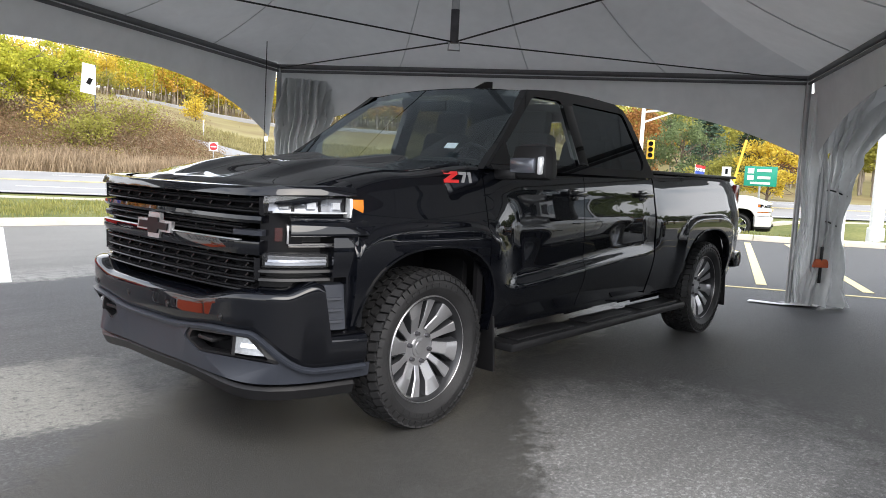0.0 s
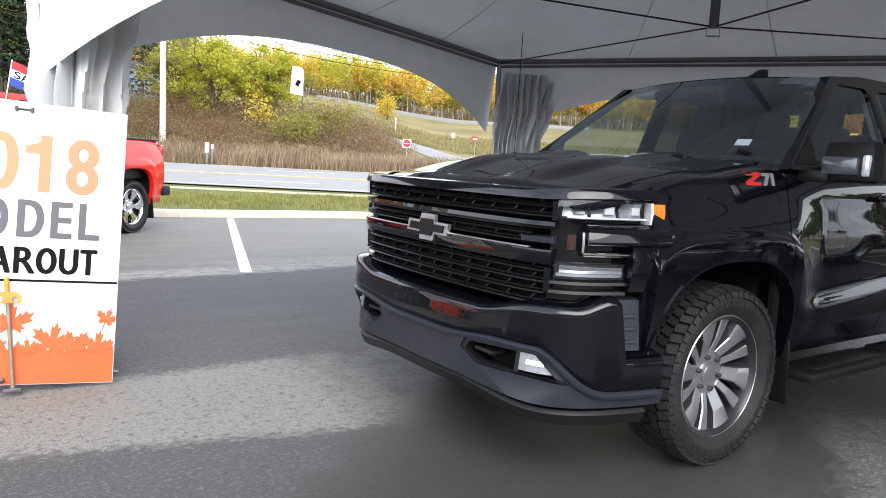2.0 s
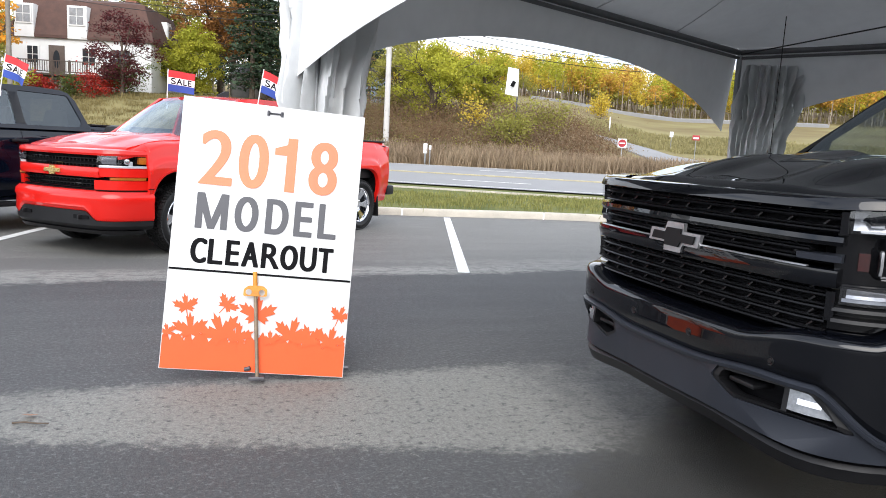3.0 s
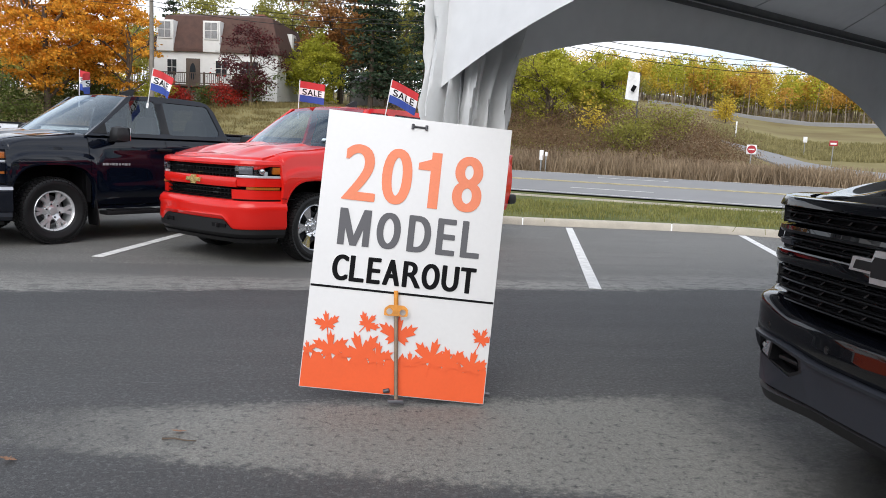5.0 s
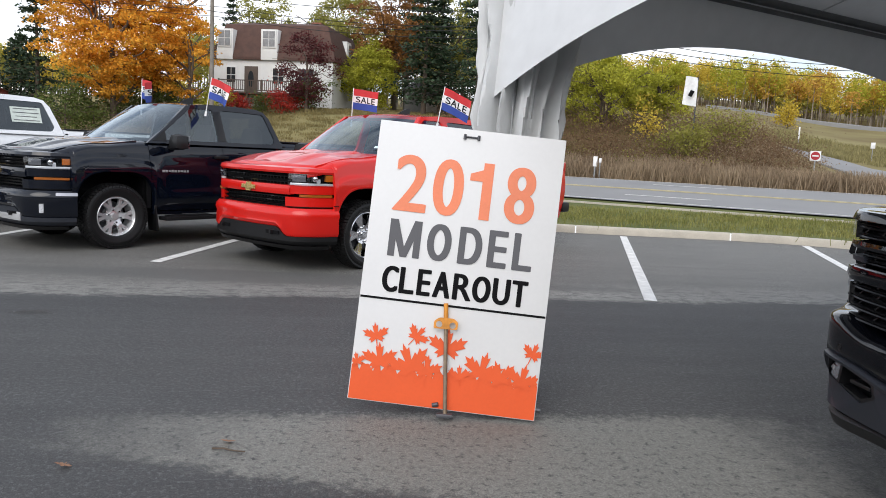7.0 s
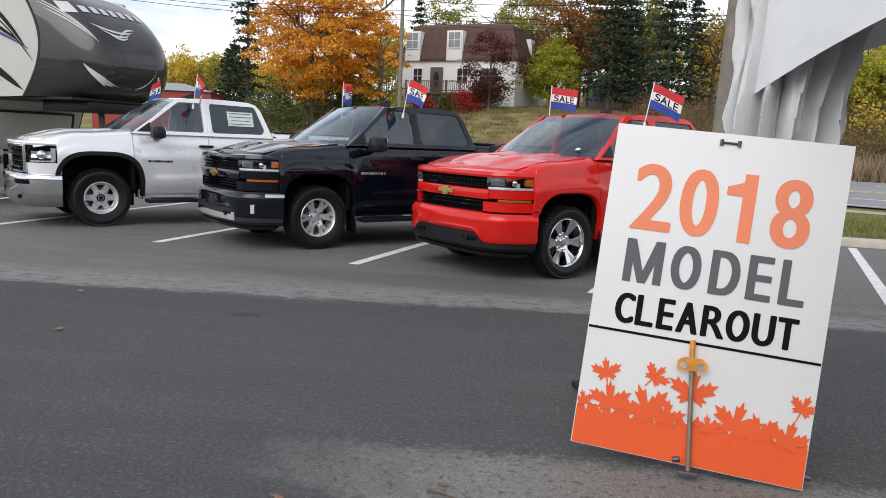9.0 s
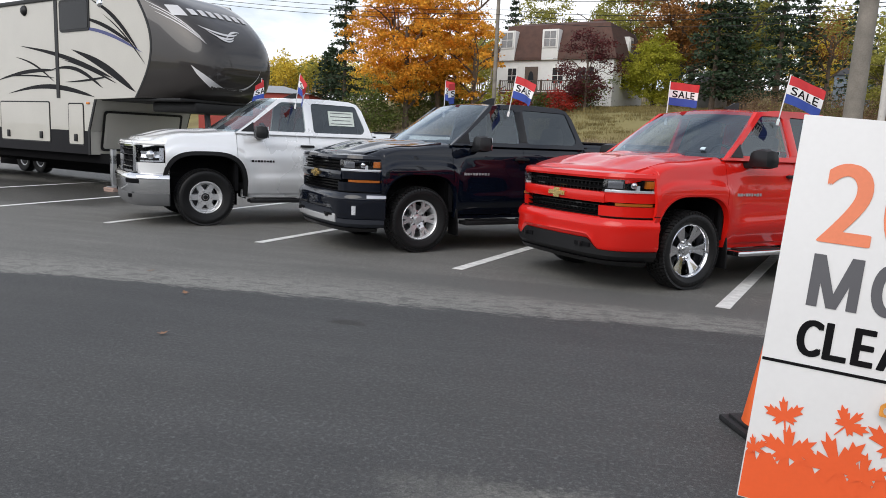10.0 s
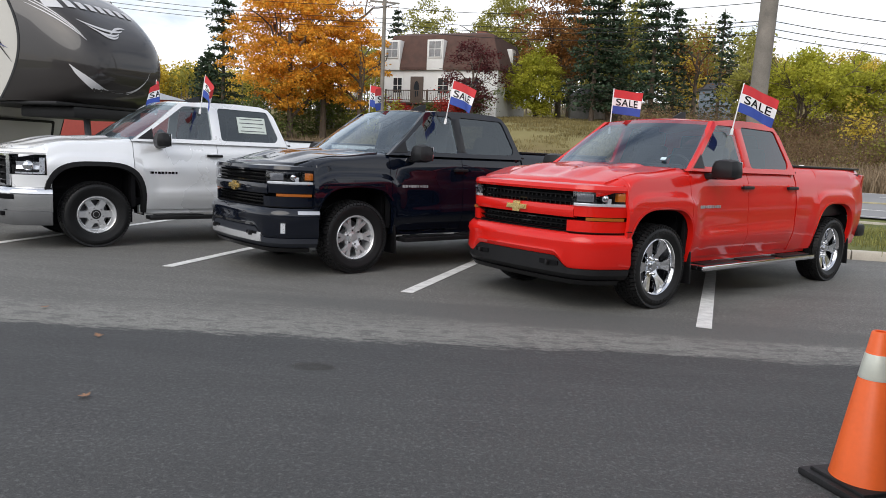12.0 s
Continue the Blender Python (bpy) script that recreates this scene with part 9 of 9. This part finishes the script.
    broadleaf(name, on_ground(az, r), hgt, rad, m, label, category="bush" if name == "bush" else "tree", **kw)

for az, r, hgt, rad, m, sd, sp in ((113.6, 71, 14.0, 2.8, L_PINE, 41, 1.0), (114.6, 74, 7.5, 3.0, L_PINE, 42, 1.0), (86.4, 62, 13.0, 3.0, L_PINE, 43, 1.2), (85.2, 63, 10.5, 2.4, L_PINE, 44, 1.0), (82.3, 60, 13.6, 2.5, L_PINE, 45, 1.1), (77.6, 62, 8.8, 2.3, L_PINE, 46, 0.5), (80.6, 66, 9.5, 2.2, L_PINE, 47, 0.8), (87.8, 80, 15.0, 2.8, L_PINE, 48, 1.0), (83.4, 76, 13.0, 2.5, L_BLUEPINE, 49, 0.9), (100.8, 92, 13.0, 2.6, L_PINE, 50, 0.9), (20.6, 62, 7.0, 2.4, L_BLUEPINE, 51, 1.0), (17.5, 70, 6.5, 2.2, L_PINE, 53, 0.9)):
    conifer("spruce_tree", on_ground(az, r), hgt, rad, m, "tall dark spruce near the house" if az > 70 else "spruce beyond the highway", sd, sparse=sp)


def forest(name, az0, az1, r0, r1, count, m, label, h0, h1, seed, size=0.36, each=250):
    """A far wood: many pale trunks and loose crowns in one sheet of leaves."""
    rng = np.random.default_rng(seed)
    cen, siz = [], []
    bm = bmesh.new()
    for k in range(count):
        az, r = rng.uniform(az0, az1), r0 + (r1 - r0) * rng.random() ** 0.8
        b = on_ground(az, r)
        hgt, rad = rng.uniform(h0, h1), rng.uniform(1.1, 2.0)
        tube(bm, [(b.x, b.y, b.z - 0.3), (b.x + rng.uniform(-0.3, 0.3), b.y, b.z + hgt * 0.75)], 0.10, 4, 0.05, cap=False)
        d = rng.normal(size=(each, 3))
        d *= (rng.random((each, 1)) ** 0.33) / np.linalg.norm(d, axis=1)[:, None]
        d *= 1 + 0.22 * np.sin(5 * d[:, :1] + k) * np.cos(6 * d[:, 2:3] + 2 * k)
        p = d * np.array([rad, rad, hgt * 0.33]) + np.array([b.x, b.y, b.z + hgt * 0.68])
        cen.append(p)
        siz.append(size * rng.uniform(0.6, 1.4, each))
    t = thing(name, pose(0, 0, 0), label, "forest", kind="stuff")
    tagged(part("trunks", bm, M_PALEBARK, t), kind="stuff")
    tagged(part_mesh("leaves", leaf_mesh("leaves", np.concatenate(cen), np.concatenate(siz), rng, 0.3), m, t, smooth=False), kind="stuff")


M_PALEBARK = mat("pale_grey_bark", (0.26, 0.22, 0.18), 0.9, 0, 0.3, 2, 20)
forest("far_wood", 8, 76, 119, 155, 385, L_GOLD, "far wood of golden autumn trees on the hill", 6, 8.4, 61, 0.33, 300)
forest("far_wood", 8, 78, 117, 155, 215, L_LIME, "far wood of yellow-green trees on the hill", 5.5, 8.2, 62, 0.33, 300)
forest("far_wood", 30, 62, 116, 128, 60, L_AMBER, "far wood of rusty trees at the foot of the hill", 5, 8, 63)
forest("far_wood", 8, 80, 118, 155, 480, L_OLIVE, "olive young growth under the trees on the hill", 2.2, 3.8, 68, 0.34, 120)
forest("far_wood", 8, 80, 118, 155, 410, L_GOLD, "golden young growth under the trees on the hill", 3, 5.5, 69, 0.34, 150)
forest("far_wood", 112, 128, 110, 150, 130, L_GOLD, "far wood of golden trees beyond the lawn", 5, 8, 64)
forest("far_wood", 108, 128, 108, 150, 130, L_OLIVE, "far wood of olive trees beyond the lawn", 4, 6.5, 65)
forest("far_wood", 104, 128, 106, 150, 190, L_GOLD, "golden young growth beyond the lawn", 2.4, 4.2, 70, 0.34, 120)
forest("near_wood", 74, 104, 84, 120, 160, L_OLIVE, "wood of olive and brown trees behind the house", 8, 11, 66)
# out of view; added as the green that the show truck's side mirrors
forest("near_wood", -48, -4, 52, 74, 120, L_GREEN, "unseen green wood added for the show truck's side to mirror", 4.2, 6.4, 71, 0.8, 100)
forest("near_wood", 5, 30, 70, 100, 120, L_OLIVE, "olive roadside wood beyond the highway", 5, 8, 67)


def brush(name, m, label, spots, size, seed, tall, per=60, up=0.0):
    """Loose dry growth: many thin blades or twigs standing in tufts."""
    rng = np.random.default_rng(seed)
    vs, fs = [], []
    for x, y, s in spots:
        z = terrain(x, y)
        n = per
        ox, oy = rng.normal(size=n) * 0.5 * s, rng.normal(size=n) * 0.5 * s
        hh = tall * s * rng.uniform(0.4, 1.1, n)
        dx, dy = rng.normal(size=n) * 0.28 * hh, rng.normal(size=n) * 0.28 * hh
        a = rng.uniform(0, math.pi, n)
        wx, wy = np.cos(a) * size, np.sin(a) * size
        for i in range(n):
            k = len(vs)
            bx, by, tz = x + ox[i], y + oy[i], z + hh[i]
            vs += [(bx - wx[i], by - wy[i], z - 0.05), (bx + wx[i], by + wy[i], z - 0.05), (bx + dx[i] + wx[i] * 0.6, by + dy[i] + wy[i] * 0.6, tz), (bx + dx[i] - wx[i] * 0.6, by + dy[i] - wy[i] * 0.6, tz * 1.0)]
            fs.append((k, k + 1, k + 2, k + 3))
    me = bpy.data.meshes.new(name)
    me.from_pydata(vs, [], fs)
    tagged(part_mesh(name, me, m, None, smooth=False), label, "brush", kind="stuff")


brng = random.Random(77)


def spots(n, az0, az1, d0, d1, s0=0.7, s1=1.3):
    out = []
    while len(out) < n:
        az, r = brng.uniform(az0, az1), brng.uniform(30, 75)
        p = polar(az, r)
        if d0 < road_d(p[0], p[1]) < d1:
            out.append((p[0], p[1], brng.uniform(s0, s1)))
    return out


brush("tall_dry_grass", L_STRAW, "tall dry straw-coloured grass along the highway", spots(760, 50, 110, 36, 39.5, 0.5, 1.1), 0.017, 81, 0.90, 100)


grng = random.Random(31)
turf = []
while len(turf) < 900:
    az = grng.uniform(8, 118)
    p = polar(az, kerb_r(az) + grng.uniform(0.75, 5.5))
    turf.append((p[0], p[1], grng.uniform(0.5, 1.0)))
brush("grass_blades", M_BLADE, "short uneven green grass on the roadside strip", turf, 0.008, 88, 0.12, 46)


def mounds(name, m, label, places, tall, seed, per=210, size=0.085):
    """Low rounded shrubs, many together, in one sheet of twigs and leaves."""
    rng = np.random.default_rng(seed)
    cen = []
    for x, y, s in places:
        p = rng.normal(size=(per, 3)) * np.array([0.55 * s, 0.55 * s, 0.33 * tall * s])
        p[:, 2] = np.abs(p[:, 2]) + terrain(x, y)
        cen.append(p + np.array([x, y, 0]))
    cen = np.concatenate(cen)
    me = leaf_mesh(name, cen, size * rng.uniform(0.5, 1.6, len(cen)), rng, 0.0)
    tagged(part_mesh(name, me, m, None, smooth=False), label, "brush", kind="stuff")


mounds("dry_brush", L_BROWN, "brown dry brush covering the bank", spots(460, 59, 84, 38.5, 52, 0.8, 1.7), 1.5, 82, 300, 0.065)
mounds("dry_brush", L_GREEN, "dull green shrubs among the brush on the bank", spots(40, 66, 84, 38.5, 52, 0.7, 1.4), 1.3, 87, 240, 0.07)
mounds("dry_brush", L_OLIVE, "olive shrubs among the brush on the bank", spots(46, 62, 84, 38.5, 52, 0.7, 1.4), 1.2, 83, 240, 0.07)
mounds("dry_brush", L_STRAW, "tawny shrubs among the brush on the bank", spots(70, 58, 70, 38.5, 50, 0.6, 1.3), 1.2, 86, 240, 0.07)
brush("lawn_grass", L_LAWN, "dry mown grass on the lawn below the house", spots(1500, 84, 122, 36.5, 60, 0.6, 1.1), 0.02, 84, 0.16, 46)
brush("field_grass", L_FIELD, "pale rough grass of the open field", spots(700, 40, 61, 58, 75, 0.6, 1.1), 0.03, 85, 0.36, 46)


# ---- unseen plain building added behind the camera to darken reflections ----
def build_unseen_building():
    M_SHOW = mat("grey_cladding", (0.24, 0.245, 0.25), 0.6, 0, 0.1, 0.6, 12)
    M_SHOWGLASS = mat("dark_shop_glass", (0.02, 0.022, 0.025), 0.1, 0, 0.1, 1, 20)
    b = thing("showroom", pose(-6, -25, 0, 0, 0, -4), "plain grey unseen building added behind the camera to darken reflections", "building", kind="structure")
    bm = bmesh.new()
    box(bm, (64, 10, 3.8), (0, -5, 1.9))
    part("wall", bm, M_SHOW, b, smooth=False)
    for k in range(14):
        bm = bmesh.new()
        box(bm, (3.9, 0.12, 2.6), (-29 + 4.4 * k, 0.05, 1.5), bevel=0.01)
        part("window", bm, M_SHOWGLASS, b)


build_unseen_building()


# ---- beyond the kerb on the far right ----
P_WHITE = paint("white_paint", (0.72, 0.72, 0.71), 0.0, 0.35)
_w = polar(16.5, 25.4)
white_truck = pickup(dict(OLD, name="white_pickup_truck", label="white pickup standing beyond the kerb with a flag", paint=P_WHITE, trim_paint=P_WHITE, lip_mat=P_WHITE, cross_mat=P_WHITE, bumper_paint=P_WHITE, pillar_mat=P_WHITE, group=""), pose(_w[0], _w[1], -0.27, 0, 0, -72))
_f = white_truck.matrix_world @ Vector((-1.4, -0.78, 1.77))
build_flag(pose(*_f), 0.4, 0.1, -30, 0.4)
# unseen copy, added so that the show truck's doors mirror something dark
copy_thing(navy_truck, pose(11.0, -5.0, 0, 0, 0, 62))
tagged(copy_thing(silver_truck, pose(4.9, -3.9, 0, 0, 0, 170)), "silver double-cab pickup standing under the second tent", "pickup truck")
pillar = thing("sign_pillar", pose(24.2, 2.27, 0), "thick white-painted pole standing beyond the kerb", "pole")
bm = bmesh.new()
lathe(bm, [(0.0, 6.5), (0.19, 6.5), (0.20, 6.45), (0.20, 0.25), (0.26, 0.22), (0.27, -0.4), (0.0, -0.4)], 24)
part("shaft", bm, M_SIGNWHITE, pillar)
guy = thing("pole_guy_wire", pose(0, 0, 0), "yellow guard on a utility pole's guy wire anchored behind the kerb", "guy wire")
g0, g1, g2 = Vector(polar(17.2, 20.3, 0.13)), Vector(polar(15.9, 20.9, 2.6)), Vector(polar(11.5, 23, 9.5))
bm = bmesh.new()
tube(bm, [g0.lerp(g1, 0.06), g1], 0.035, 8)
part("guard", bm, M_YELLOW, guy)
bm = bmesh.new()
tube(bm, [g0, g1, g2], 0.010, 6)
part("wire", bm, M_CABLE, guy)
bm = bmesh.new()
tube(bm, [g0 + Vector((0, 0, -0.1)), g0.lerp(g1, 0.10)], 0.05, 8)
part("anchor_sleeve", bm, M_ORANGE, guy)
build_pole("light_pole", Vector(polar(9.6, 20.5, 0.13)), 9.0, 0.22, 0.18, M_SIGNWHITE, "thick white painted pole behind the kerb")

# ---- litter on the asphalt ----
M_DRYLEAF = mat("dry_leaf", (0.30, 0.16, 0.09), 0.8, 0, 0.3, 30, 90)
lrng = random.Random(9)
for x, y in ((-6.76, 3.73), (-4.35, 1.75), (-3.72, 2.02), (-7.4, 4.9), (-8.3, 5.6)):
    lf = thing("fallen_leaf", pose(x, y, 0.004, lrng.uniform(-14, 14), lrng.uniform(-14, 14), lrng.uniform(0, 360)), "curled dry brown leaf lying on the asphalt", "leaf", "fallen leaves")
    bm = bmesh.new()
    plate(bm, maple_leaf(0, 0, 0.035, 0), place=lambda p: (p[0], p[1], 0.010 + 4.0 * p[0] ** 2 + 2.5 * p[1] ** 2))
    thick(bm, 0.0015, lambda c: (0, 0, 1))
    part("blade", bm, M_DRYLEAF, lf, smooth=False)
twig = thing("twig", pose(-3.70, 1.93, 0.008, 0, 0, -14), "thin dry dark twig lying on the asphalt", "twig")
bm = bmesh.new()
tube(bm, [(-0.075, 0, 0), (-0.02, 0.006, 0.003), (0.035, -0.004, 0.002), (0.085, 0.004, 0.0)], 0.005, 6, 0.003)
part("stem", bm, M_BARK, twig)
